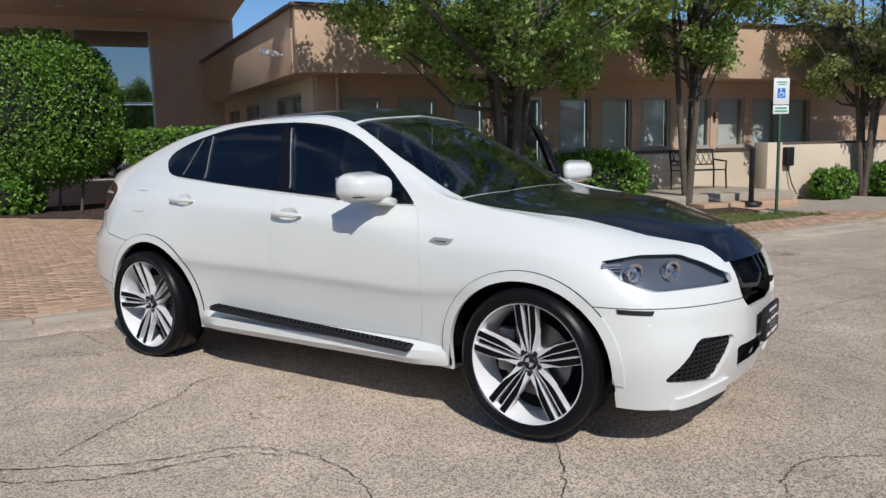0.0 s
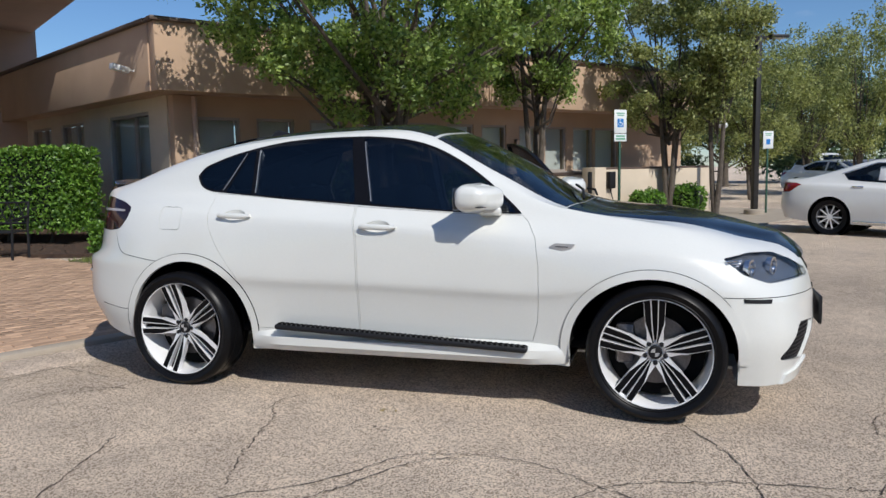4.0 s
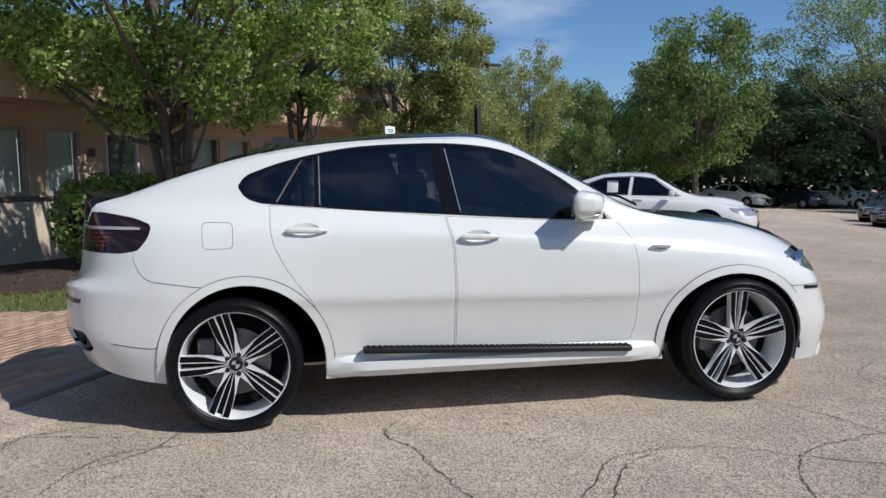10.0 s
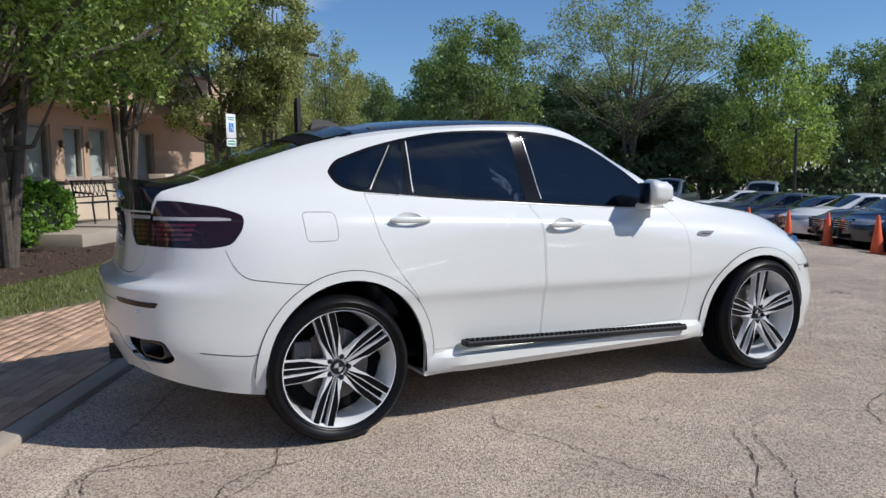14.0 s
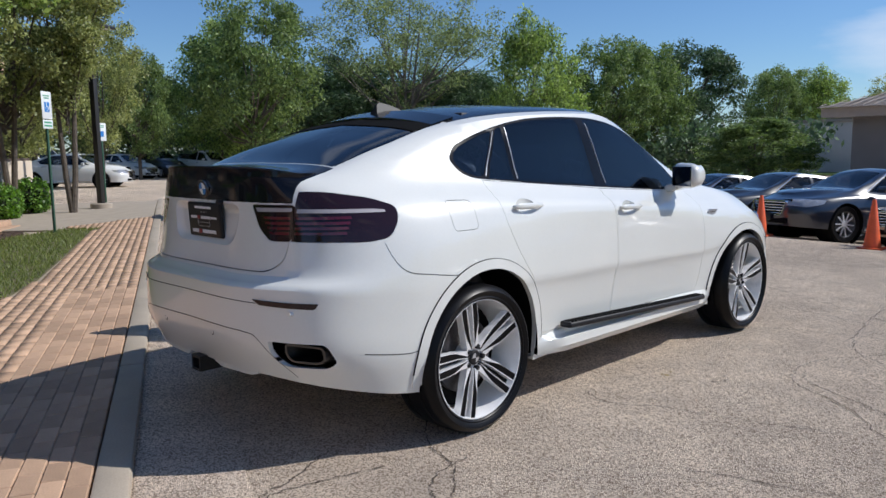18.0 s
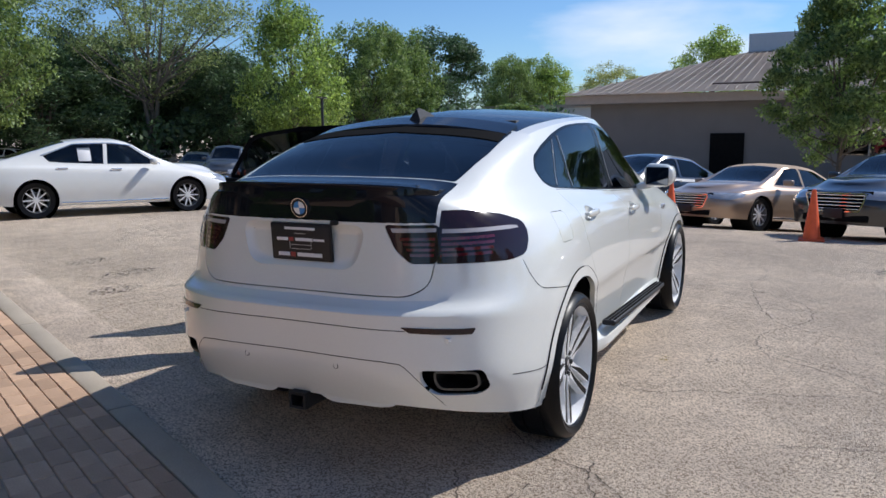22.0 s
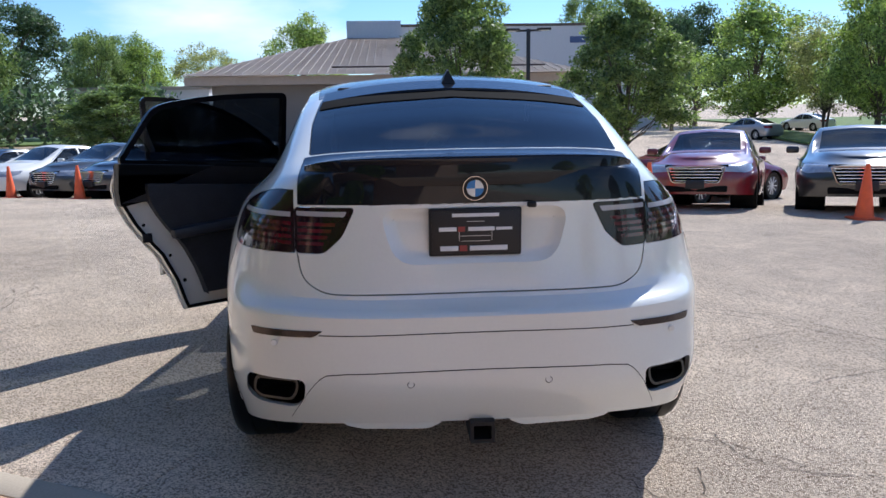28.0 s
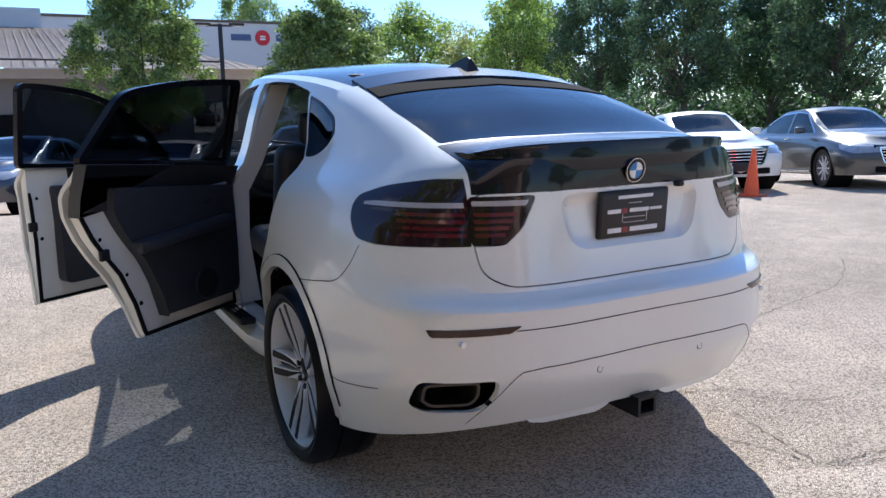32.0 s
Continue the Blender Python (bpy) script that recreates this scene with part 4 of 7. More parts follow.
    # sills and running boards
    for s in (-1, 1):
        prof = [(.80, .27), (.945, .262), (.972, .30), (.968, .345), (.90, .385), (.80, .385)]
        sl = bmesh.new()
        rows = []
        for x, w in ((-.975, .15), (-.93, .35), (-.85, .75), (-.75, 1), (.78, 1), (.88, .75), (.96, .35), (1.002, .15)):
            rows.append([sl.verts.new((x, s * (y if y < .85 else .900 + (y - .900) * w), z + (1 - w) * (.012 if z < .3 else 0))) for y, z in prof])
        for r0, r1 in zip(rows, rows[1:]):
            for j in range(len(prof)):
                sl.faces.new((r0[j], r0[(j + 1) % len(prof)], r1[(j + 1) % len(prof)], r1[j]))
        sl.faces.new(rows[0])
        sl.faces.new(rows[-1][::-1])
        bmesh.ops.recalc_face_normals(sl, faces=sl.faces)
        part("sill", sl, WHITE, car)
        bd = box(1.56, .080, .034, pose(0.005, s * .962, .384, 0, 2.4, 0), .013, seg=3)
        rb = part("running_board", bd, TRIM, car, "black ribbed running board")
        studs = bmesh.new()
        for k in range(48):
            for row in (-.022, 0, .022):
                box(.018, .010, .006, pose(-.75 + k * .032 + (row * 7 % .016), s * (.968 + row), .4015 - (k - 24) * .032 * .042), bm=studs)
        part("grip_studs", studs, DARK, rb)
    # door handles on the closed side
    for x, z, nm in ((-1.06, 1.088, "rear_door"), (-.10, 1.026, "front_door")):
        door = [o for o in car.children if o.name.startswith(nm) and o.type == "MESH"][0]
        cup = [(x - .005 + .082 * math.cos(2 * math.pi * k / 28), z - .004 + .040 * math.sin(2 * math.pi * k / 28)) for k in range(28)]
        recut(door, solid(prism(cup, -1.2, -.3)))
        dish(cup, .026, .026, "Y", WHITE, "handle_cup", door, -1)
        hb = bmesh.new()
        rows = []
        for k in range(15):
            f = k / 14
            px = x - .115 + .235 * f
            hh = .0165 * min(1, (f / .08) ** .5 if f > 0 else .2) * (1 if f < .72 else max(.10, math.cos((f - .72) / .28 * 1.5)))
            py = skin(px, z, "Y", -1) - .020 - .008 * math.sin(math.pi * min(1, f * 1.05))
            rows.append([hb.verts.new((px, py - .011 * math.sin(a) * (hh / .019) ** .5, z + .012 * (f - .5) * -.6 + hh * math.cos(a))) for a in [2 * math.pi * j / 12 for j in range(12)]])
        for r0, r1 in zip(rows, rows[1:]):
            for j in range(12):
                hb.faces.new((r0[j], r0[(j + 1) % 12], r1[(j + 1) % 12], r1[j]))
        hb.faces.new(rows[0])
        hb.faces.new(rows[-1][::-1])
        for px in (x - .098, x + .098):
            box(.024, .03, .018, pose(px, skin(px, z, "Y", -1) - .010, z), .004, hb)
        bmesh.ops.recalc_face_normals(hb, faces=hb.faces)
        part("door_handle", hb, WHITE, door)
    mirror(car, -1)
    mirror(car, 1, fd)
    # fender badge
    bg = part("fender_vent", prism(rounded([(.90, .925), (.935, .945), (1.045, .94), (1.02, .915), (.97, .905)], .008), -.945, -.905), SILVER, car)
    part("vent_insert", prism([(.935, .925), (.94, .929), (1.01, .926), (1.0, .922)], -.948, -.944), GREYTRIM, bg)
    # front and rear bumper details
    throat = cut(shell.copy(), solid(prism(rounded([(-.43, .44), (.43, .44), (.35, .29), (-.35, .29)], .04), 1.9, 2.6, "X")), "INTERSECT")
    for v in throat.vertices:
        v.co.x -= .05
    mesh_part("lower_intake", throat, DARK, car)
    for s in (-1, 1):
        lip = [(s * .40, .15), (s * .43, .285), (s * .60, .272), (s * .77, .25), (s * .79, .15)]
        piece = cut(shell.copy(), solid(prism(lip, 1.86, 2.6, "X")), "INTERSECT")
        for v in piece.vertices:
            v.co += Vector((.014, .004 * s, -.003))
        mesh_part("bumper_lip", piece, WHITE, car)
    for s in (-1, 1):
        side = [(1.90, .668), (2.045, .660), (2.04, .640), (1.905, .648)]
        lo, hi = (.6, 1.2) if s > 0 else (-1.2, -.6)
        stretch("side_marker", cut(shell.copy(), solid(prism(side, lo, hi)), "INTERSECT"), TRIM, car, .004)
        refl = rounded([(.525, .750), (.79, .738), (.78, .714), (.56, .727)], .006)
        piece = cut(shell.copy(), solid(prism(refl if s > 0 else flip(refl), -2.7, -2.1, "X")), "INTERSECT")
        for v in piece.vertices:
            v.co.x -= .005
        mesh_part("rear_reflector", piece, SMOKE, car)
        # exhaust: dark throat, metal tip
        th = box(.22, .24, .15, pose(-2.08, s * .715, .507), .02)
        tip_o = rounded([(.625, .553), (.79, .545), (.80, .487), (.77, .466), (.655, .470), (.63, .50)], .022)
        tip_i = shrink(tip_o, .009)
        tp = bmesh.new()
        n = len(tip_o)
        rings = [[tp.verts.new((x + .55 * max(0, a - .62), s * a, c)) for a, c in o] for o, x in ((tip_o, -2.15), (tip_o, -2.36), (tip_i, -2.36), (tip_i, -2.15))]
        for q0, q1 in zip(rings, rings[1:] + rings[:1]):
            for k in range(n):
                tp.faces.new((q0[k], q0[(k + 1) % n], q1[(k + 1) % n], q1[k]))
        bmesh.ops.recalc_face_normals(tp, faces=tp.faces)
        part("exhaust_throat", th, DARK, car)
        part("exhaust_tip", tp, TIPMETAL, car, "dull rectangular exhaust tip")
        # front intake mesh
        ipoly = INTAKE if s > 0 else flip(INTAKE)
        pc = cut(shell.copy(), solid(prism(shrink(ipoly, -.01), 1.9, 2.6, "X")), "INTERSECT")
        for v in pc.vertices:
            v.co.x -= .045
            v.co.y -= s * .012
        mesh_part("intake_back", pc, DARK, car)
        ms = bmesh.new()
        for k in range(11):
            z = .30 + k * .022
            prism([(s * .40, z), (s * .88, z), (s * .88, z + .006), (s * .40, z + .006)], 1.9, 2.6, "X", ms)
        bars = cut(shell.copy(), solid(ms), "INTERSECT")
        ms = bmesh.new()
        for k in range(17):
            y = s * (.42 + k * .027)
            prism([(y, .26), (y + s * .006, .26), (y + s * .030, .56), (y + s * .024, .56)], 1.9, 2.6, "X", ms)
        for src in (bars, cut(shell.copy(), solid(ms), "INTERSECT")):
            src = cut(src, solid(prism(ipoly, 1.9, 2.6, "X")), "INTERSECT")
            for v in src.vertices:
                v.co.x -= .018
            mesh_part("intake_mesh", src, TRIM, car, "black intake mesh")
        # kidney grille
        ky = s * .185
        kr = rounded([(.035, .86), (.30, .865), (.325, .80), (.29, .69), (.07, .665), (.035, .72)], .05)
        ki = shrink(kr, .022)
        fr = bmesh.new()
        n = len(kr)
        for k in range(n):
            j = (k + 1) % n
            prism([(s * kr[k][0], kr[k][1]), (s * kr[j][0], kr[j][1]), (s * ki[j][0], ki[j][1]), (s * ki[k][0], ki[k][1])], 2.16, 2.325, "X", fr)
        for v in fr.verts:
            v.co.x -= .55 * max(0, v.co.z - .74) + .18 * abs(v.co.y)
        bmesh.ops.recalc_face_normals(fr, faces=fr.faces)
        kid = part("kidney_grille", fr, BLACKPAINT, car, "gloss black kidney grille frame")
        for k in range(9):
            y = .065 + k * .028
            sb = box(.07, .008, .17, pose(2.235 - .18 * y, s * y, .765, 0, -26, 0), .003)
            part("grille_slat", sb, BLACKPAINT, kid)
        # headlamp inside
        lo, hi = (.40, 1.2) if s > 0 else (-1.2, -.40)
        pc = cut(shell.copy(), solid(prism(shrink(HEADLAMP, -.004), lo, hi)), "INTERSECT")
        for v in pc.vertices:
            v.co += Vector((-.036, -s * .036, 0))
        bowl = mesh_part("lamp_bowl", pc, LAMPBOWL, car)
        for x in (1.945, 2.065):
            y = abs(skin(x, .815, "Y", s)) - .028
            x -= .058
            rg = lathe([(.036, .0), (.046, .0), (.050, .03), (.036, .03)], 24, "X", closed=True)
            bmesh.ops.transform(rg, matrix=pose(x + .03, s * y, .81, 0, 0, s * 25), verts=rg.verts)
            part("lamp_ring", rg, CHROME, bowl)
            pr = lathe([(.001, .022), (.026, .014), (.034, .0), (.001, -.01)], 20, "X")
            bmesh.ops.transform(pr, matrix=pose(x + .03, s * y, .81, 0, 0, s * 25), verts=pr.verts)
            part("projector", pr, CHROME, bowl)
        for k in range(5):
            part("lamp_fin", box(.10, .012, .008, pose(1.835 + .004 * k, s * (abs(skin(1.86, .82, "Y", s)) - .022), .795 + k * .015, 0, 0, s * -38), .002), CHROME, bowl)
        # tail lamp bars behind the smoke
    for lm in lamps:
        inner_lamp = lm.name.startswith("inner")
        ys = [v.co.y for v in lm.data.vertices]
        s = 1 if sum(ys) > 0 else -1
        if inner_lamp:
            o1 = rounded([(.435, 1.138), (.612, 1.138), (.612, 1.122), (.445, 1.120)], .004)
            pc = cut(shell.copy(), solid(prism(o1 if s > 0 else flip(o1), -2.7, -2.1, "X")), "INTERSECT")
            for v in pc.vertices:
                v.co.x -= .003
            mesh_part("light_strip", pc, STRIP, lm)
            for k in range(4):
                z = 1.10 - k * .022
                o2 = [(.475 + .014 * k, z), (.61, z), (.61, z - .012), (.478 + .014 * k, z - .012)]
                pc = cut(shell.copy(), solid(prism(o2 if s > 0 else flip(o2), -2.7, -2.1, "X")), "INTERSECT")
                for v in pc.vertices:
                    v.co.x -= .002
                mesh_part("red_bar", pc, RED_LENS, lm)
        else:
            lo, hi = (.632, 1.2) if s > 0 else (-1.2, -.632)
            o1 = [(-2.6, 1.140), (-2.0, 1.128), (-1.945, 1.122), (-1.945, 1.112), (-2.0, 1.112), (-2.6, 1.122)]
            pc = cut(shell.copy(), solid(prism(o1, lo, hi)), "INTERSECT")
            stretch("light_strip", pc, STRIP, lm, .002)
            for v in lm.children[-1].data.vertices:
                v.co.x -= .002
            for k in range(4):
                z = 1.10 - k * .022
                o2 = [(-2.6, z), (-2.10 - .01 * k, z), (-2.10 - .01 * k, z - .012), (-2.6, z - .012)]
                pc = cut(shell.copy(), solid(prism(o2, lo, hi)), "INTERSECT")
                for v in pc.vertices:
                    v.co.x -= .0015
                    v.co.y += .0015 * s
                mesh_part("red_bar", pc, RED_LENS, lm)
    # spoiler lip along the boot edge
    lipb = bmesh.new()
    rows = []
    for k in range(41):
        y = -.585 + 1.17 * k / 40
        e = abs(y) / .585
        x = -2.325 + .10 * e ** 3
        top = 1.318 - .022 * e ** 4
        out = 1 - max(0, (e - .80) / .20) ** 2
        rows.append([lipb.verts.new(q) for q in ((x + .10, y, 1.285), (x + .03, y, top - .008), (x + .01 - .056 * out, y, top + .001 - .012 * (1 - out)), (x + .012 - .062 * out, y, top - .007 - .014 * (1 - out)), (x + .014 - .057 * out, y, 1.222 + .03 * (1 - out)), (x + .02, y, 1.20 + .03 * (1 - out)))])
    for r0, r1 in zip(rows, rows[1:]):
        for j in range(6):
            lipb.faces.new((r0[j], r0[(j + 1) % 6], r1[(j + 1) % 6], r1[j]))
    lipb.faces.new(rows[0])
    lipb.faces.new(rows[-1][::-1])
    bmesh.ops.recalc_face_normals(lipb, faces=lipb.faces)
    part("spoiler_lip", lipb, BLACKPAINT, car, "glossy black lip spoiler", 50)
    # roof edge spoiler over the rear window and the aerial fin
    vis = bmesh.new()
    rows = []
    for k in range(31):
        y = -.575 + 1.15 * k / 30
        e = abs(y) / .575
        z = 1.596 - .055 * e ** 2
        rows.append([vis.verts.new(q) for q in ((-1.24, y, z + .010), (-1.40, y, z - .030), (-1.405, y, z - .040), (-1.25, y, z - .02))])
    for r0, r1 in zip(rows, rows[1:]):
        for j in range(4):
            vis.faces.new((r0[j], r0[(j + 1) % 4], r1[(j + 1) % 4], r1[j]))
    vis.faces.new(rows[0])
    vis.faces.new(rows[-1][::-1])
    bmesh.ops.recalc_face_normals(vis, faces=vis.faces)
    part("roof_spoiler", vis, BLACKPAINT, car)
    band = prism(rounded([(-1.37, .572), (-1.36, 0), (-1.37, -.572), (-1.535, -.582), (-1.51, 0), (-1.535, .582)], .01), 1.3, 1.8, "Z")
    bp = cut(shell.copy(), solid(band), "INTERSECT")
    for v in bp.vertices:
        v.co.z += .004
    mesh_part("window_shade_band", bp, DARK, car)
    fin = prism([(-1.08, 1.60), (-1.14, 1.628), (-1.20, 1.645), (-1.255, 1.654), (-1.28, 1.645), (-1.31, 1.575)], -.030, .030)
    for v in fin.verts:
        v.co.y *= max(.14, 1.35 - (v.co.z - 1.575) * 18)
    part("aerial_fin", fin, TRIM, car)
    # boot emblem
    em = thing("boot_emblem")
    em.parent, em.matrix_basis = car, pose(-2.372, 0, 1.212, 0, -9, 0)
    part("emblem_ring", lathe([(.030, -.006), (.041, -.006), (.041, .004), (.030, .004)], 40, "X", closed=True), TRIM, em)
    part("emblem_rim", lathe([(.0405, -.007), (.0425, -.007), (.0425, .004), (.0405, .004)], 40, "X", closed=True), CHROME, em)
    for k in range(4):
        pts = [(0, 0)] + [(.029 * math.cos(math.pi / 2 * (k + j / 6)), .029 * math.sin(math.pi / 2 * (k + j / 6))) for j in range(7)]
        part("emblem_quarter", prism(pts, -.007, .003, "X"), BLUE if k % 2 == 0 else SIGNWHITE, em)
    # number plates: dealer plates with bars for their print
    for nm, m in (("rear_plate", pose(-2.368, 0, 1.062, 0, 3, 180)), ("front_plate", pose(2.372, -.06, .50))):
        pl = thing(nm)
        pl.parent, pl.matrix_basis = car, m
        part("plate_frame", box(.018, .318, .165, None, .006), TRIM, pl, "black dealer plate frame")
        part("plate_face", box(.004, .300, .148, pose(.009, 0, 0), .0015), PLATE, pl)
        for y, z, w, h, mt in ((0, .060, .16, .012, PLATEWHITE), (-.095, .012, .060, .014, PLATEWHITE), (-.048, .012, .024, .018, PLATERED), (.020, .012, .090, .014, PLATEWHITE), (.098, .012, .056, .010, PLATEWHITE), (-.090, -.055, .062, .017, PLATEWHITE), (-.042, -.055, .026, .021, PLATERED), (.045, -.055, .130, .017, PLATEWHITE)):
            part("print_bar", box(.002, w, h, pose(.0118, y, z), .0008), mt, pl)
        cb = bmesh.new()
        for z0, w in ((.038, .060), (-.012, .105), (-.030, .100)):
            box(.0016, w, .0018, pose(.0115, 0, z0), bm=cb)
        for y0 in (-.056, .056):
            box(.0016, .0018, .034, pose(.0115, y0, -.012), bm=cb)
        part("print_outline", cb, SILVER, pl)
    # plate recess lines, camera, sensors
    for s in (-1, 1):
        part("parking_sensor", lathe([(.001, -2.489), (.010, -2.489), (.011, -2.47), (.001, -2.47)], 16, "X"), WHITE, car).matrix_basis = pose(0, s * .235, .565)
        part("sensor_ring", lathe([(.010, -2.4885), (.0125, -2.4885), (.0125, -2.47), (.010, -2.47)], 20, "X", closed=True), TRIM, car).matrix_basis = pose(0, s * .235, .565)
        part("parking_sensor", lathe([(.001, -2.376), (.010, -2.376), (.011, -2.35), (.001, -2.35)], 16, "X"), WHITE, car).matrix_basis = pose(0, s * .70, .695)
    part("reversing_camera", box(.03, .03, .02, pose(-2.395, -.19, 1.155), .006), TRIM, car)
    # lower rear skirt and tow bar
    for s in (-1, 1):
        inner_y = .13 if s > 0 else .11
        sk = [(s * inner_y, .44), (s * inner_y, .395), (s * (inner_y + .05), .372), (s * .40, .376), (s * .46, .39), (s * .50, .44)]
        valance = prism(rounded(sk, .012), -2.425, -2.30, "X")
        for v in valance.verts:
            v.co.x += .10 * v.co.y ** 2 + .35 * max(0, .41 - v.co.z)
        part("rear_valance", valance, WHITE, car)
    hitch = bmesh.new()
    for y, z, w, h in ((0, .031, .085, .012), (0, -.031, .085, .012), (-.037, 0, .012, .05), (.037, 0, .012, .05)):
        box(.16, w, h, pose(-2.385, -.01 + y, .372 + z), bm=hitch)
    part("tow_receiver", hitch, TRIM, car)
    part("tow_crossbar", box(.08, .5, .06, pose(-2.30, .05, .39), .01), DARK, car)
    # bumper seams as fine dark grooves
    def seam(pts, lo, hi, axis, off):
        b = bmesh.new()
        line = [tuple(p) for p in smooth_line(pts, 22)]
        w = .0015
        up = [(p[0], p[1] + w) for p in line]
        dn = [(p[0], p[1] - w) for p in line]
        pc = cut(shell.copy(), solid(prism(up + dn[::-1], lo, hi, axis)), "INTERSECT")
        for v in pc.vertices:
            v.co += Vector(off)
        b.free()
        mesh_part("panel_seam", pc, DARK, car)
    for s in (-1, 1):
        lo, hi = (.5, 1.3) if s > 0 else (-1.3, -.5)
        seam([(-1.985, .975), (-1.955, .90), (-1.90, .845), (-1.80, .825), (-1.67, .805), (-1.62, .80)], lo, hi, "Y", (0, .0012 * s, 0))
        seam([(-2.12, .505), (-2.0, .487), (-1.9, .478), (-1.84, .49)], lo, hi, "Y", (-.0006, .0012 * s, 0))
        seam([(1.80, .675), (1.92, .672), (2.05, .668), (2.2, .66), (2.33, .655)], lo * .3 if s > 0 else -1.3, hi if s > 0 else -.15, "Y", (.0012, .0012 * s, 0))
    seam([(-.66, .40), (-.62, .47), (-.555, .565), (-.46, .603), (0, .61), (.46, .603), (.555, .565), (.62, .47), (.66, .40)], -2.7, -2.2, "X", (-.0012, 0, 0))
    seam([(-.54, .733), (-.30, .739), (0, .741), (.30, .739), (.54, .733)], -2.7, -2.2, "X", (-.0012, 0, 0))
    # wipers
    for a, c in (((1.03, -.45, 1.165), (.93, -.02, 1.24)), ((1.05, .10, 1.17), (.94, .52, 1.20))):
        part("wiper", tube([a, [(p + q) / 2 + d for p, q, d in zip(a, c, (.02, 0, .012))], c], .008, 8), TRIM, car)
    # cabin
    part("cabin_floor", box(3.1, 1.62, .05, pose(-.45, 0, .36), .02), DARK, car)
    part("firewall", box(.06, 1.5, .66, pose(1.0, 0, .72), .02), DARK, car)
    part("boot_floor", box(.95, 1.2, .50, pose(-1.80, 0, .70), .05), DARK, car)
    dash = box(.42, 1.50, .30, pose(.80, 0, .98, 0, 8, 0), .08, seg=4)
    part("dashboard", dash, LEATHER, car)
    part("centre_console", box(1.1, .26, .30, pose(.15, 0, .58), .05, seg=3), LEATHER, car)
    sw = thing("steering_wheel")
    sw.parent, sw.matrix_basis = car, pose(.50, .38, 1.02, 0, -28, 0)
    rim = tube([(0, .185 * math.cos(2 * math.pi * k / 32), .185 * math.sin(2 * math.pi * k / 32)) for k in range(33)], .016, 10, caps=False)
    part("wheel_rim", rim, LEATHER, sw)
    part("wheel_boss", box(.05, .20, .12, None, .03), GREYTRIM, sw)
    part("paper_tag", box(.003, .13, .19, pose(.56, -.05, 1.22, 18, -40, 20), .001), PLATEWHITE, car, "white paper tag on the windscreen")
    for y in (-.40, .40):
        seat(car, .02, y)
        seat(car, -.88, y)
    part("headliner", box(1.15, 1.05, .02, pose(-.55, 0, 1.56, 0, 1, 0), .01), GREYTRIM, car)
    part("rear_shelf", box(.5, 1.15, .03, pose(-1.60, 0, 1.14), .01), DARK, car)
    return car


COUPE_SUV = build_coupe_suv()

# ---- the other cars ----
SEDAN = [
    [(-2.42, 0, .30), (-2.38, .5, .30), (-2.25, .78, .28), (-1.9, .87, .24), (-1.35, .89, .22), (0, .89, .22), (1.3, .89, .22), (1.9, .87, .22), (2.2, .76, .22), (2.4, .45, .22), (2.45, 0, .22)],
    [(-2.48, 0, .55), (-2.45, .5, .55), (-2.32, .80, .55), (-1.95, .92, .55), (-1.35, .94, .56), (0, .93, .55), (1.35, .94, .56), (1.95, .91, .52), (2.26, .78, .50), (2.45, .45, .48), (2.5, 0, .48)],
    [(-2.46, 0, .86), (-2.43, .5, .86), (-2.28, .76, .87), (-1.95, .86, .90), (-1.35, .90, .90), (0, .90, .86), (1.35, .88, .80), (1.95, .82, .74), (2.22, .68, .70), (2.40, .40, .68), (2.45, 0, .68)],
    [(-2.42, 0, 1.02), (-2.38, .45, 1.02), (-2.2, .66, 1.0), (-1.85, .78, .99), (-1.3, .82, .98), (0, .82, .94), (1.0, .80, .92), (1.7, .70, .84), (2.05, .56, .78), (2.26, .32, .74), (2.32, 0, .74)],
    [(-2.36, 0, 1.03), (-2.25, .40, 1.03), (-1.95, .54, 1.05), (-1.35, .58, 1.22), (-.75, .60, 1.39), (-.1, .61, 1.42), (.35, .60, 1.36), (1.05, .66, 1.0), (1.75, .52, .92), (2.1, .30, .83), (2.2, 0, .80)],
    [(-2.35, 0, 1.04), (-2.2, 0, 1.045), (-1.9, 0, 1.07), (-1.30, 0, 1.27), (-.75, 0, 1.43), (-.1, 0, 1.47), (.35, 0, 1.41), (1.1, 0, 1.02), (1.75, 0, .95), (2.1, 0, .87), (2.2, 0, .82)],
]


def reshape(lines, tall, boxy):
    """The sedan's lines with a taller or squarer cabin."""
    out = []
    for k, r in enumerate(lines):
        row = []
        for x, y, z in r:
            if k >= 2:
                z = z * (1 + .55 * tall * max(0, min(1, (z - .5) / .6)))
            if k >= 4 and boxy and x < -.7:
                top = 1.40 + .4 * tall
                z = z + (top - z) * boxy * max(0, min(1, (x + 2.5) / .5))
            row.append((x, y, z))
        out.append(row)
    return out


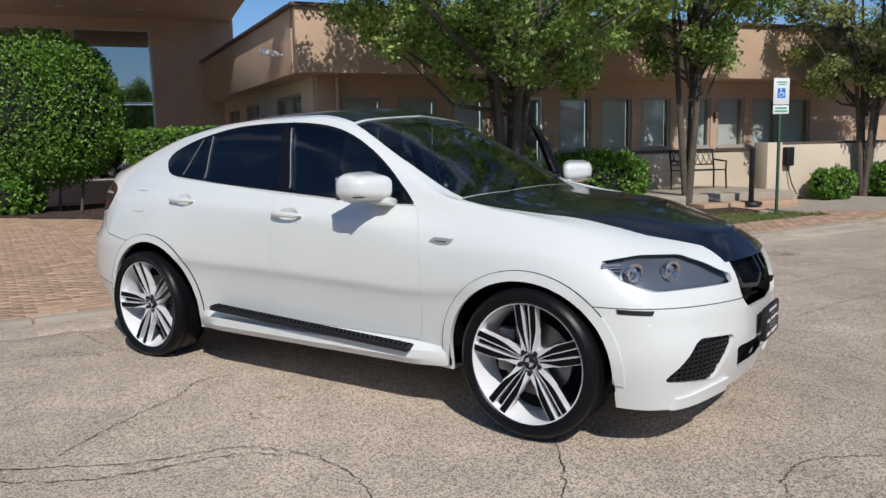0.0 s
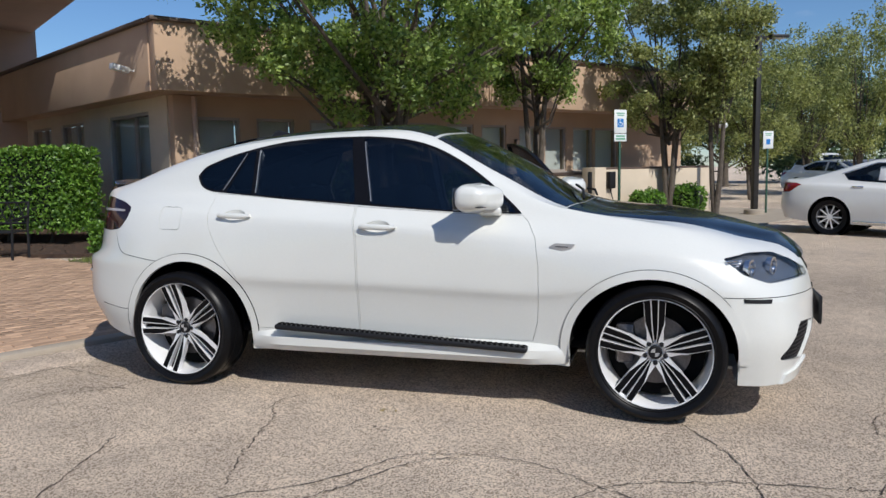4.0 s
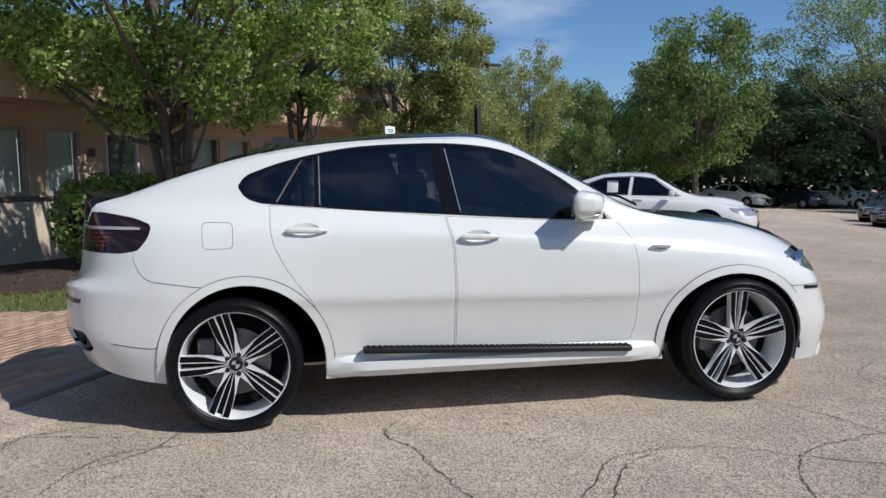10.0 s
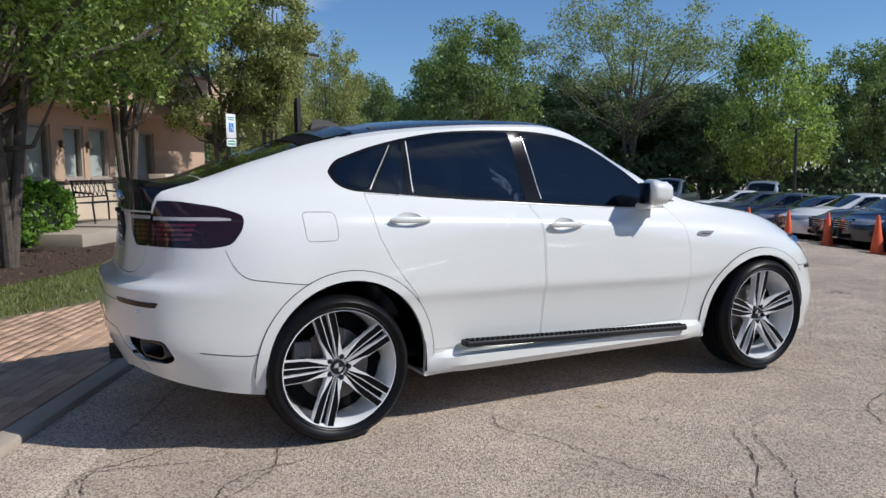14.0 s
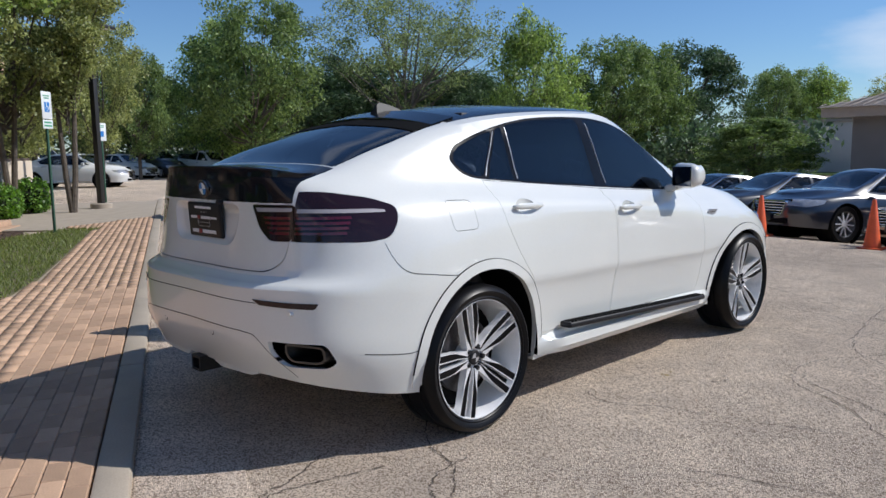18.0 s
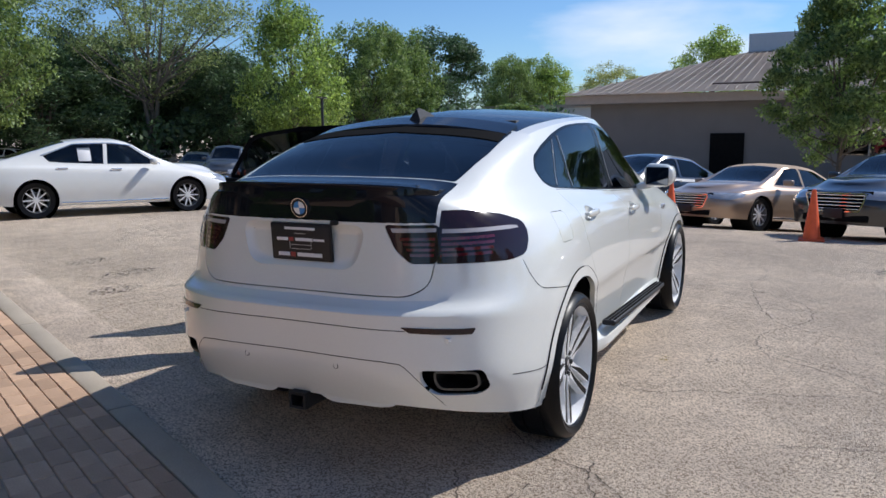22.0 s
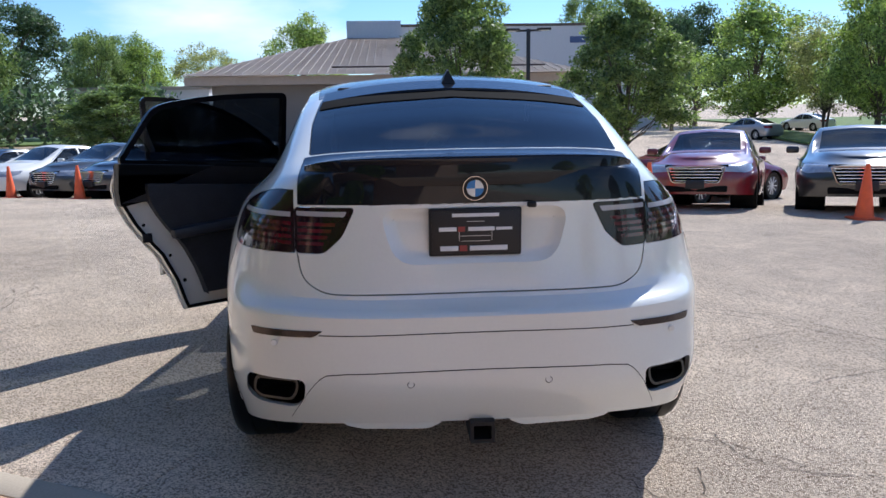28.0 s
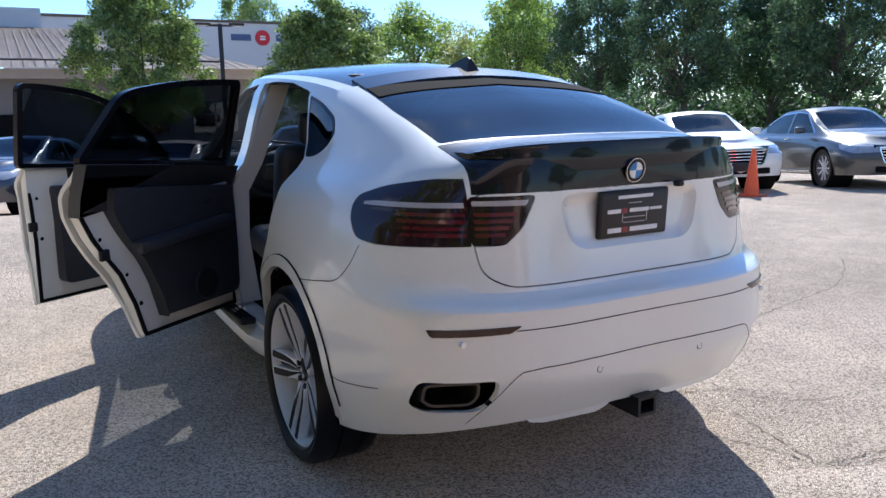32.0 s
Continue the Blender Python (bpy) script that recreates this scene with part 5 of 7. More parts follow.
def hull(lines, nu=60, per=3):
    rows = [smooth_line(r, nu) for r in lines]
    mid = [np.array((c[0] + .36 * (a[0] - c[0]), .6 * a[1], c[2] + .33 * (a[2] - c[2]))) for a, c in zip(rows[-2], rows[-1])]
    rows.insert(len(rows) - 1, mid)
    b = bmesh.new()
    grids = []
    for sgn in (1, -1):
        vs = [[b.verts.new((q[0], sgn * max(q[1], 0), q[2])) for q in pchip([r[u] for r in rows], per)] for u in range(nu)]
        for u in range(nu - 1):
            for v in range(len(vs[0]) - 1):
                f = (vs[u][v], vs[u + 1][v], vs[u + 1][v + 1], vs[u][v + 1])
                b.faces.new(f if sgn > 0 else f[::-1])
        grids.append(vs)
    for u in range(nu - 1):
        b.faces.new((grids[0][u][0], grids[1][u][0], grids[1][u + 1][0], grids[0][u + 1][0]))
    bmesh.ops.remove_doubles(b, verts=b.verts, dist=.002)
    bmesh.ops.dissolve_degenerate(b, dist=.0005, edges=b.edges)
    bmesh.ops.recalc_face_normals(b, faces=b.faces)
    return b


def plain_wheel(parent, place, r=.335, spokes=10):
    w = thing("wheel")
    w.parent, w.matrix_basis = parent, place
    part("tyre", lathe([(r - .10, -.10), (r - .02, -.115), (r, -.09), (r, .09), (r - .02, .115), (r - .10, .10)], 36, closed=True), RUBBER, w)
    part("rim", lathe([(r - .095, -.095), (r - .105, -.09), (r - .12, -.02), (r - .12, .08), (r - .095, .09)], 36, closed=True), WHEELGREY, w)
    part("brake_disc", lathe([(.001, .0), (.15, .0), (.15, .02), (.001, .02)], 24), STEEL, w)
    sp = bmesh.new()
    for k in range(spokes):
        box(.20, .02, .024, pose(0, 0, 0, 0, 360 * (k // 2 * 2 + .5 + (k % 2 - .5) * .9) / spokes, 0) @ pose(.12, -.07, 0), bm=sp)
    lathe([(.001, -.085), (.05, -.085), (.055, -.05), (.001, -.05)], 16, bm=sp)
    part("spokes", sp, ALLOY, w)
    return w


def make_car(name, paint, label, tall=0.0, boxy=0.0, grille="bars", glass=None, wheels=10, soft=False):
    car = thing(name, None, label, "car")
    lines = reshape(SEDAN, tall, boxy)
    top = .55 * tall
    outer = hull(lines)
    inner = inner_copy(outer, .03)
    shell = cut(solid(outer, "outer"), solid(inner, "inner"))
    body = shell.copy()
    for x in (1.42, -1.42):
        body = cut(body, solid(both(ellipse(x, .335, .385, .385, 24), .6, 1.3)))
    glass = glass or GLASS_CLEAR
    zz = lambda z: z * (1 + .55 * tall * max(0, min(1, (z - .5) / .6)))
    rear_x = -1.25 if not boxy else -2.2
    rear_z = 1.14 if not boxy else 1.34
    sides = [[(.86, .965), (.34, 1.325), (.05, 1.36), (-.08, 1.365), (-.12, .98)], [(-.19, .98), (-.15, 1.365), (-.7, 1.345), (rear_x, rear_z), (rear_x + .1, 1.03), (-.9, 1.01)]]
    for pl in sides:
        pl = [(x, zz(z)) for x, z in pl]
        for lo, hi in ((.3, 1.2), (-1.2, -.3)):
            body = cut(body, solid(prism(pl, lo, hi)))
            mesh_part("side_window", cut(shell.copy(), solid(prism(shrink(pl, .004), lo, hi)), "INTERSECT"), glass, car)
    tops = [("windscreen", [(1.06, .60), (1.10, 0), (1.06, -.60), (.40, -.55), (.37, 0), (.40, .55)], zz(.985))]
    if not boxy:
        tops.append(("rear_window", [(-.82, .54), (-.80, 0), (-.82, -.54), (-1.82, -.50), (-1.86, 0), (-1.82, .50)], zz(1.03)))
    for nm, pl, lo in tops:
        body = cut(body, solid(prism(pl, lo, 2.6, "Z")))
        mesh_part(nm, cut(shell.copy(), solid(prism(shrink(pl, .004), lo, 2.6, "Z")), "INTERSECT"), glass, car)
    for s in (-1, 1):
        lo, hi = (.40, 1.2) if s > 0 else (-1.2, -.40)
        hl = [(1.85, zz(.745)), (2.1, zz(.735)), (2.6, zz(.70)), (2.6, .60), (2.25, .58), (1.95, .66)]
        body = cut(body, solid(prism(hl, lo, hi)))
        mesh_part("headlamp", cut(shell.copy(), solid(prism(shrink(hl, .003), lo, hi)), "INTERSECT"), LAMPGLASS, car)
        lo, hi = (.42, 1.2) if s > 0 else (-1.2, -.42)
        tl = [(-1.98, .93), (-2.1, .96), (-2.7, .95), (-2.7, .78), (-2.2, .78)]
        body = cut(body, solid(prism(tl, lo, hi)))
        mesh_part("tail_lamp", cut(shell.copy(), solid(prism(shrink(tl, .003), lo, hi)), "INTERSECT"), TAILRED, car)
    g = rounded([(-.48, .68), (.48, .68), (.38, .40), (-.38, .40)], .06)
    body = cut(body, solid(prism(g, 2.1, 2.7, "X")))
    if soft:
        top_cut = [(.44, 1.33), (.40, 1.9), (-2.2, 1.9), (-1.95, 1.075), (-1.35, 1.04), (-.12, 1.035), (-.12, 1.30), (.2, 1.38)]
        mesh_part("soft_top", cut(body.copy(), solid(prism(top_cut, -1.2, 1.2)), "INTERSECT"), CANVAS, car, "tan canvas soft top")
        body = cut(body, solid(prism(top_cut, -1.2, 1.2)))
    mesh_part("body", body, paint, car)
    # bright window line and a frame round the grille
    for s in (-1, 1):
        lo, hi = (.3, 1.2) if s > 0 else (-1.2, -.3)
        arc = [(x, zz(z)) for x, z in ((.90, .975), (.36, 1.338), (.05, 1.378), (-.12, 1.382), (-.7, 1.36), (rear_x - .03, rear_z + .01))]
        b_ = cut(shell.copy(), solid(prism(arc + [(x, z - .014) for x, z in arc[::-1]], lo, hi)), "INTERSECT")
        for v in b_.vertices:
            v.co.y += .004 * s
            v.co.z += .002
        if not soft:
            mesh_part("window_trim", b_, CHROME, car)
    gf = bmesh.new()
    g_in = shrink(g, .018)
    rings = [[gf.verts.new((x + .03 * (z - .54) * -1, y, z)) for y, z in o] for o, x in ((g, 2.42), (g, 2.478), (g_in, 2.478), (g_in, 2.42))]
    for q0, q1 in zip(rings, rings[1:] + rings[:1]):
        for k in range(len(g)):
            gf.faces.new((q0[k], q0[(k + 1) % len(g)], q1[(k + 1) % len(g)], q1[k]))
    bmesh.ops.recalc_face_normals(gf, faces=gf.faces)
    part("grille_frame", gf, CHROME, car)
    gr = bmesh.new()
    for k in range(5):
        box(.03, .86 - .04 * k, .016, pose(2.44, 0, .645 - k * .050), .004, bm=gr)
    part("grille", gr, CHROME, car)
    part("grille_back", box(.03, 1.0, .34, pose(2.36, 0, .54)), DARK, car)
    low = box(.05, 1.0, .10, pose(2.44, 0, .31), .02)
    part("lower_intake", low, DARK, car)
    part("front_plate", box(.02, .30, .14, pose(2.51, 0, .38), .004), PLATE, car)
    for x in (1.42, -1.42):
        for s in (-1, 1):
            plain_wheel(car, pose(x, s * .79, .335, 0, 0, 0 if s < 0 else 180), spokes=wheels)
    for s in (-1, 1):
        b = box(.12, .20, .12, pose(.72, s * .99, zz(1.02)), .04, seg=3)
        part("door_mirror", b, paint, car)
        for x, z in ((.02, .90), (-.95, .93)):
            part("door_handle", box(.20, .02, .03, pose(x, s * .905, zz(z) - .02), .008), CHROME, car)
        part("sill_strip", box(2.0, .02, .04, pose(0, s * .915, .27), .008), CHROME, car)
    part("floor", box(4.3, 1.5, .10, pose(0, 0, .30)), DARK, car)
    part("dashboard", box(.3, 1.2, .22, pose(.92, 0, .84), .06), LEATHER, car)
    for x in (.1, -.85):
        for y in (-.36, .36):
            part("seat_back", box(.14, .46, .62, pose(x - .25, y, .80, 0, -14, 0), .05), LEATHER, car)
    for s in (-1, 1):
        well = lathe([(.383, -.30), (.383, .12)], 24)
        bmesh.ops.delete(well, geom=[f for f in well.faces if len(f.verts) > 4 and f.calc_center_median().y > 0], context="FACES_ONLY")
        for x in (1.42, -1.42):
            w2 = well.copy()
            bmesh.ops.transform(w2, matrix=pose(x, s * .80, .335, 0, 0, 0 if s > 0 else 180) @ Matrix.Diagonal((1, 1, 1, 1)), verts=w2.verts)
            part("wheel_well", w2, DARK, car)
        well.free()
    return car


CANVAS = surface("tan canvas", (0.42, 0.31, 0.22), 0.85, vary=0.08, scale=9, fine=150, bump=0.3)
LAMPGLASS = surface("headlamp glass", (0.42, 0.43, 0.45), 0.12, metal=0.4, coat=1.0, vary=0.3, scale=14)
TAILRED = surface("red tail lens", (0.22, 0.008, 0.010), 0.15, coat=1.0, vary=0.25, scale=10)
PAINTS = {
    "black": surface("black metallic paint", (0.010, 0.011, 0.014), 0.3, coat=1.0, vary=0.2),
    "blue-black": surface("dark blue paint", (0.010, 0.016, 0.032), 0.3, coat=1.0, vary=0.2),
    "white": surface("pearl white paint", (0.72, 0.72, 0.70), 0.35, coat=0.8, vary=0.03),
    "gold": surface("gold metallic paint", (0.38, 0.27, 0.19), 0.35, metal=0.5, coat=0.8, vary=0.06),
    "red": surface("dark red paint", (0.17, 0.008, 0.014), 0.3, coat=1.0, vary=0.1),
    "silver": surface("silver paint", (0.36, 0.37, 0.38), 0.35, metal=0.6, coat=0.8, vary=0.05),
    "grey": surface("dark grey paint", (0.06, 0.065, 0.07), 0.35, metal=0.4, coat=0.9, vary=0.08),
}


def repaint(car, paint):
    for o in car.children_recursive:
        base = o.name.split(".")[0]
        if base in ("body", "door_mirror") and o.data:
            o.material_slots[0].link = "OBJECT"
            o.material_slots[0].material = paint
    return car


def park(proto, x, y, heading, paint, label, scale=(1, 1, 1), group="", drop=0.0):
    z = ground_z(x, y)
    c, s = math.cos(radians(heading)), math.sin(radians(heading))
    ahead, behind = ground_z(x + 1.4 * c, y + 1.4 * s), ground_z(x - 1.4 * c, y - 1.4 * s)
    tilt = math.degrees(math.atan2(ahead - behind, 2.8))
    z = (ahead + behind) / 2
    side = math.degrees(math.atan2(ground_z(x - .8 * s, y + .8 * c) - ground_z(x + .8 * s, y - .8 * c), 1.6))
    proto.scale = scale
    car = copy_thing(proto, pose(x, y, z - drop, 0, 0, heading) @ pose(0, 0, 0, side, -tilt, 0))
    proto.scale = (1, 1, 1)
    car.name = proto.name.split(".")[0]
    repaint(car, paint)
    return tagged(car, label, "car", group)


SEDAN_PROTO = make_car("sedan", PAINTS["black"], "black saloon car")
SOFT_PROTO = make_car("convertible", PAINTS["black"], "convertible car", soft=True)
SUV_PROTO = make_car("suv", PAINTS["black"], "dark estate SUV", tall=.42, boxy=.9)
ROW_A, ROW_D, ROW_N = Vector((9.88, 0.13)), Vector((-.483, -.876)), Vector((.876, -.483))
HEAD = math.degrees(math.atan2(-ROW_N.y, -ROW_N.x))


def row_car(u, proto, paint, label, scale=(1, 1, 1), back=-.42):
    p = ROW_A + ROW_D * u + ROW_N * (2.5 * scale[0] + back)
    return park(proto, p.x, p.y, HEAD, PAINTS[paint], label, scale, "cars parked in the row behind the cones")


row_car(-2.85, SEDAN_PROTO, "blue-black", "glossy dark blue hatchback behind an orange cone", (1.0, 1.0, 1.05))
row_car(0.15, SOFT_PROTO, "gold", "gold metallic convertible with a tan soft top", (.96, .98, .90))
row_car(2.9, SEDAN_PROTO, "black", "glossy black saloon with a chrome bar grille", (1.04, 1.02, 1.06))
row_car(5.55, SEDAN_PROTO, "red", "dark red saloon with a round grille badge", (.94, .96, .96))
row_car(7.95, SEDAN_PROTO, "black", "black saloon with the sun on its windscreen", (1.0, 1.03, .98))
row_car(10.5, SEDAN_PROTO, "white", "pearl white saloon with a chrome bar grille", (1.04, 1.0, 1.04))
row_car(13.3, SEDAN_PROTO, "grey", "dark grey saloon with black wheels", (1.03, 1.0, 1.04))
row_car(-5.4, SEDAN_PROTO, "black", "black saloon parked beside a dark hatchback", (1.0, 1.0, 1.0))
row_car(-7.9, SEDAN_PROTO, "blue-black", "dark blue saloon in the parked row", (1.0, 1.0, .97))
row_car(-10.0, SEDAN_PROTO, "grey", "dark grey saloon in the parked row", (.97, .98, 1.0), 0)
row_car(-12.3, SEDAN_PROTO, "white", "white saloon with dark grille beside a cone", (.95, .97, .98), 0)
row_car(-14.8, SEDAN_PROTO, "blue-black", "low dark blue sports saloon", (.95, .98, .92), 0)
row_car(-17.8, SEDAN_PROTO, "black", "black coupe parked nose out", (1.0, .98, .95), 0)
row_car(-20.2, SEDAN_PROTO, "grey", "dark grey saloon at the far end of the row", (1.0, .98, .95), 0)
row_car(-22.6, SEDAN_PROTO, "white", "white saloon at the far end of the row", (1.0, .98, .95), 0)
# the white saloon that stands across the lane
lane_car = park(SEDAN_PROTO, 5.85, 10.95, math.degrees(math.atan2(-2.2, 4.4)), PAINTS["white"], "white saloon with a paper sheet in its window", (.98, .98, 1.0))
part("paper_sheet", box(.23, .003, .27, pose(-.52, -.745, 1.16, -23.6, 0, 0), .001), PLATEWHITE, lane_car, "white paper sheet on the rear side window")
# cars farther down the lot
FAR_CARS = [
    (30.6, 43.7, -60, "suv", "black", "black SUV far down the lot"), (33.6, 42.0, -62, "suv", "white", "white SUV far down the lot"),
    (29.0, 30.5, -150, "sedan", "blue-black", "dark blue coupe far down the lot"), (24.8, 26.5, -150, "sedan", "black", "black saloon far down the lot"),
    (8.6, 38.2, -70, "suv", "white", "white SUV beyond the trees"), (8.0, 31.5, -40, "sedan", "white", "white saloon beyond the signs"),
    (10.5, 37.6, -70, "sedan", "silver", "silver saloon beyond the signs"), (14.9, 43.4, -70, "sedan", "white", "white hatchback beyond the signs"),
    (17.7, 44.9, -75, "suv", "black", "black SUV beyond the white saloon"), (20.6, 43.8, -75, "suv", "white", "white SUV beyond the white saloon"),
    (26.5, 43.5, -62, "sedan", "white", "white saloon far down the lot"), (22.0, 22.0, -150, "suv", "grey", "silver estate behind the dark row"),
    (25.5, 19.8, -150, "suv", "silver", "silver estate at the lot's far side"), (47.3, -24.8, 20, "sedan", "silver", "silver saloon on the far road"),
    (40.6, -33.7, 20, "sedan", "black", "black saloon on the far road"), (13.5, -7.6, -60, "sedan", "red", "red car behind the parked row"),
    (60.0, -36.0, 20, "sedan", "white", "white saloon on the far road"), (52.0, -50.0, 20, "sedan", "silver", "silver saloon by the far trees"),
    (40.0, -52.0, 40, "sedan", "red", "red saloon by the far trees"), (33.0, -55.0, 40, "sedan", "white", "white saloon by the far trees"),
]
for x, y, h, k, paint, lab in FAR_CARS:
    park(SEDAN_PROTO if k == "sedan" else SUV_PROTO, x, y, h, PAINTS[paint], lab, (.97, .97, 1.0), "cars farther down the lot")


def van():
    v = thing("camper_van", pose(39.9, 45.2, ground_z(39.9, 45.2), 0, 0, -122), "white camper van with a raised roof", "van")
    prof = rounded([(2.6, .35), (2.6, .95), (2.35, 1.15), (1.7, 1.95), (1.3, 2.55), (-2.5, 2.65), (-2.6, .35)], .12)
    b = prism(prof, -.98, .98)
    bmesh.ops.bevel(b, geom=[e for e in b.edges if abs(abs(e.verts[0].co.y) - .98) < 1e-3 and abs(e.verts[0].co.y - e.verts[1].co.y) < 1e-3], offset=.10, segments=3, affect="EDGES")
    part("body", b, PAINTS["white"], v)
    part("windscreen", box(.05, 1.6, .72, pose(2.04, 0, 1.55, 0, -40, 0), .02), BLACKPAINT, v)
    part("grille", box(.05, 1.1, .25, pose(2.62, 0, .78), .02), GREYTRIM, v)
    for s in (-1, 1):
        part("headlamp", box(.06, .28, .2, pose(2.60, s * .75, .82), .03), LAMPGLASS, v)
        part("side_window", box(2.6, .03, .5, pose(-.2, s * .985, 1.7), .02), BLACKPAINT, v)
        for x in (1.65, -1.6):
            plain_wheel(v, pose(x, s * .86, .36, 0, 0, 0 if s < 0 else 180), .36)


van()
for p in (SEDAN_PROTO, SUV_PROTO, SOFT_PROTO):
    for o in list(p.children_recursive) + [p]:
        bpy.data.objects.remove(o)


def cone_thing(x, y, h=.78):
    c = thing("traffic_cone", pose(x, y, ground_z(x, y)), "orange traffic cone standing before a parked car", "cone", "orange cones along the row")
    part("base", box(.36, .36, .03, pose(0, 0, .015), .012), CONE, c)
    part("body", lathe([(.001, .02), (.135, .02), (.125, .05), (.03, h - .01), (.024, h), (.001, h)], 24, "Z"), CONE, c)
    return c


for u, n in ((.18, .8), (2.82, .8), (4.9, .8), (7.9, .8), (10.5, .8), (-2.52, .75), (-5.36, .75), (-8.06, .5), (-10.56, .4), (-13.5, .4), (-15.7, .4), (-18.3, .4), (-19.3, .4), (-21.9, .4), (-22.6, .4)):
    p = ROW_A + ROW_D * u - ROW_N * n
    cone_thing(p.x, p.y)

# ---- trees, hedges and beds ----
RNG = np.random.default_rng(7)


def leaf_cloud(centres, spread, count, size, flat=1.0, far=False):
    """Leaf blades scattered round clump centres; arrays of vertices and quads."""
    n = count
    c = np.array(centres)[RNG.integers(0, len(centres), n)]
    d = RNG.normal(0, 1, (n, 3))
    d /= np.linalg.norm(d, axis=1)[:, None] + 1e-9
    r = spread * np.cbrt(RNG.random(n)) * RNG.uniform(.55, 1.15, n)
    p = c + d * r[:, None] * np.array([1, 1, .8])
    a = RNG.normal(0, 1, (n, 3))
    a[:, 2] *= flat
    a /= np.linalg.norm(a, axis=1)[:, None]
    b = np.cross(a, RNG.normal(0, 1, (n, 3)))
    b /= np.linalg.norm(b, axis=1)[:, None] + 1e-9
    s = size * RNG.uniform(.6, 1.3, n)
    a, b = a * s[:, None], b * (s * .55)[:, None]
    if far:
        v = np.stack([p - a, p + b * 1.3, p + a * .9 - b * .5], 1).reshape(-1, 3)
        return v, np.arange(3 * n).reshape(-1, 3)
    v = np.stack([p - a, p + b, p + a, p - b], 1).reshape(-1, 3)
    f = np.arange(4 * n).reshape(-1, 4)
    return v, f


def grow(name, height, width, mat, bark, leaves, size, stems=1, trunk=.12, crown_from=.28, clumps=70, spread=.45, shape="round", lean=0.0, far=False):
    """One tree: tapered stems with limbs, and a crown of loose leaf clumps."""
    t = thing(name, None, "", "tree")
    cz0, cz1 = height * crown_from, height
    mid, half = (cz0 + cz1) / 2, (cz1 - cz0) / 2
    cs = []
    while len(cs) < clumps:
        q = RNG.uniform(-1, 1, 3)
        r = np.linalg.norm(q)
        if not .35 < r < 1:
            continue
        z = q[2]
        if shape == "cone":
            w = max(.08, (1 - (z + 1) / 2)) * 1.25
        elif shape == "vase":
            w = .55 + .45 * min(1, (z + 1) / 1.1)
        elif shape == "oak":
            w = 1.15 - .55 * (z + 1) / 2
        else:
            w = 1.0
        cs.append((q[0] * width / 2 * w + lean * (z + 1), q[1] * width / 2 * w, mid + z * half * .96))
    wood = bmesh.new()
    fork = max(.5, cz0 * .75)
    for k in range(stems):
        a = 2 * math.pi * k / stems + .4
        sp = 0 if stems == 1 else .10
        top = (width * .10 * math.cos(a) * (stems > 1) + lean, width * .10 * math.sin(a) * (stems > 1), cz0 + (cz1 - cz0) * .72)
        m1 = (sp * math.cos(a), sp * math.sin(a), fork * .5)
        m2 = (.5 * top[0] + sp * math.cos(a), .5 * top[1] + sp * math.sin(a), (fork + top[2]) / 2)
        r0 = trunk / (1 if stems == 1 else stems ** .45)
        tube([(0, 0, -.05), m1, m2, top], [r0 * 1.15, r0 * .9, r0 * .5, r0 * .15], 9, wood)
    for k in range(0, len(cs), max(1, len(cs) // 26)):
        c = Vector(cs[k])
        base = Vector((lean * .2, 0, fork + (c.z - fork) * RNG.uniform(.15, .5)))
        m = (base + c) / 2 + Vector((0, 0, -.06 * height * RNG.random()))
        tube([base, m, c], [trunk * .30, trunk * .18, trunk * .05], 5, wood)
    part("trunk", wood, bark, t)
    v, f = leaf_cloud(cs, spread, leaves, size, far=far)
    quads("crown", v, f, mat, t)
    return t


def plant(proto, x, y, label, sx=1.0, sz=1.0, turn=0.0, group=""):
    proto.scale = (sx, sx, sz)
    t = copy_thing(proto, pose(x, y, ground_z(x, y), 0, 0, turn))
    proto.scale = (1, 1, 1)
    t.name = "tree"
    return tagged(t, label, "tree", group)


def clear(p):
    for o in list(p.children_recursive) + [p]:
        bpy.data.objects.remove(o)


# the three street trees before the building
t1 = grow("tree", 7.4, 8.5, LEAF_PEAR, BARK, 72000, .050, 5, .18, .27, 300, .37, "vase")
tagged(t1, "leafy pear tree with several stems in a mulch bed", "tree").matrix_basis = pose(-3.3, 7.5, 0, 0, 0, 20)
t2 = grow("tree", 7.0, 4.7, LEAF_PEAR, BARK, 34000, .048, 3, .13, .36, 135, .35, "vase")
tagged(t2, "slim pear tree beside the porch steps", "tree").matrix_basis = pose(-1.45, 11.5, .05, 0, 0, 70)
t3 = grow("tree", 6.6, 5.2, LEAF_OLIVE, BARK, 38000, .046, 4, .13, .30, 140, .35, "vase")
tagged(t3, "thin olive-leaved tree by the low wall", "tree").matrix_basis = pose(1.25, 16.2, 0, 0, 0, 10)
t4 = grow("tree", 6.6, 2.7, LEAF_OLIVE, BARK, 17000, .046, 2, .10, .36, 60, .36, "vase")
tagged(t4, "thin olive-leaved tree at the drive's edge", "tree").matrix_basis = pose(2.4, 15.7, 0, 0, 0, 130)

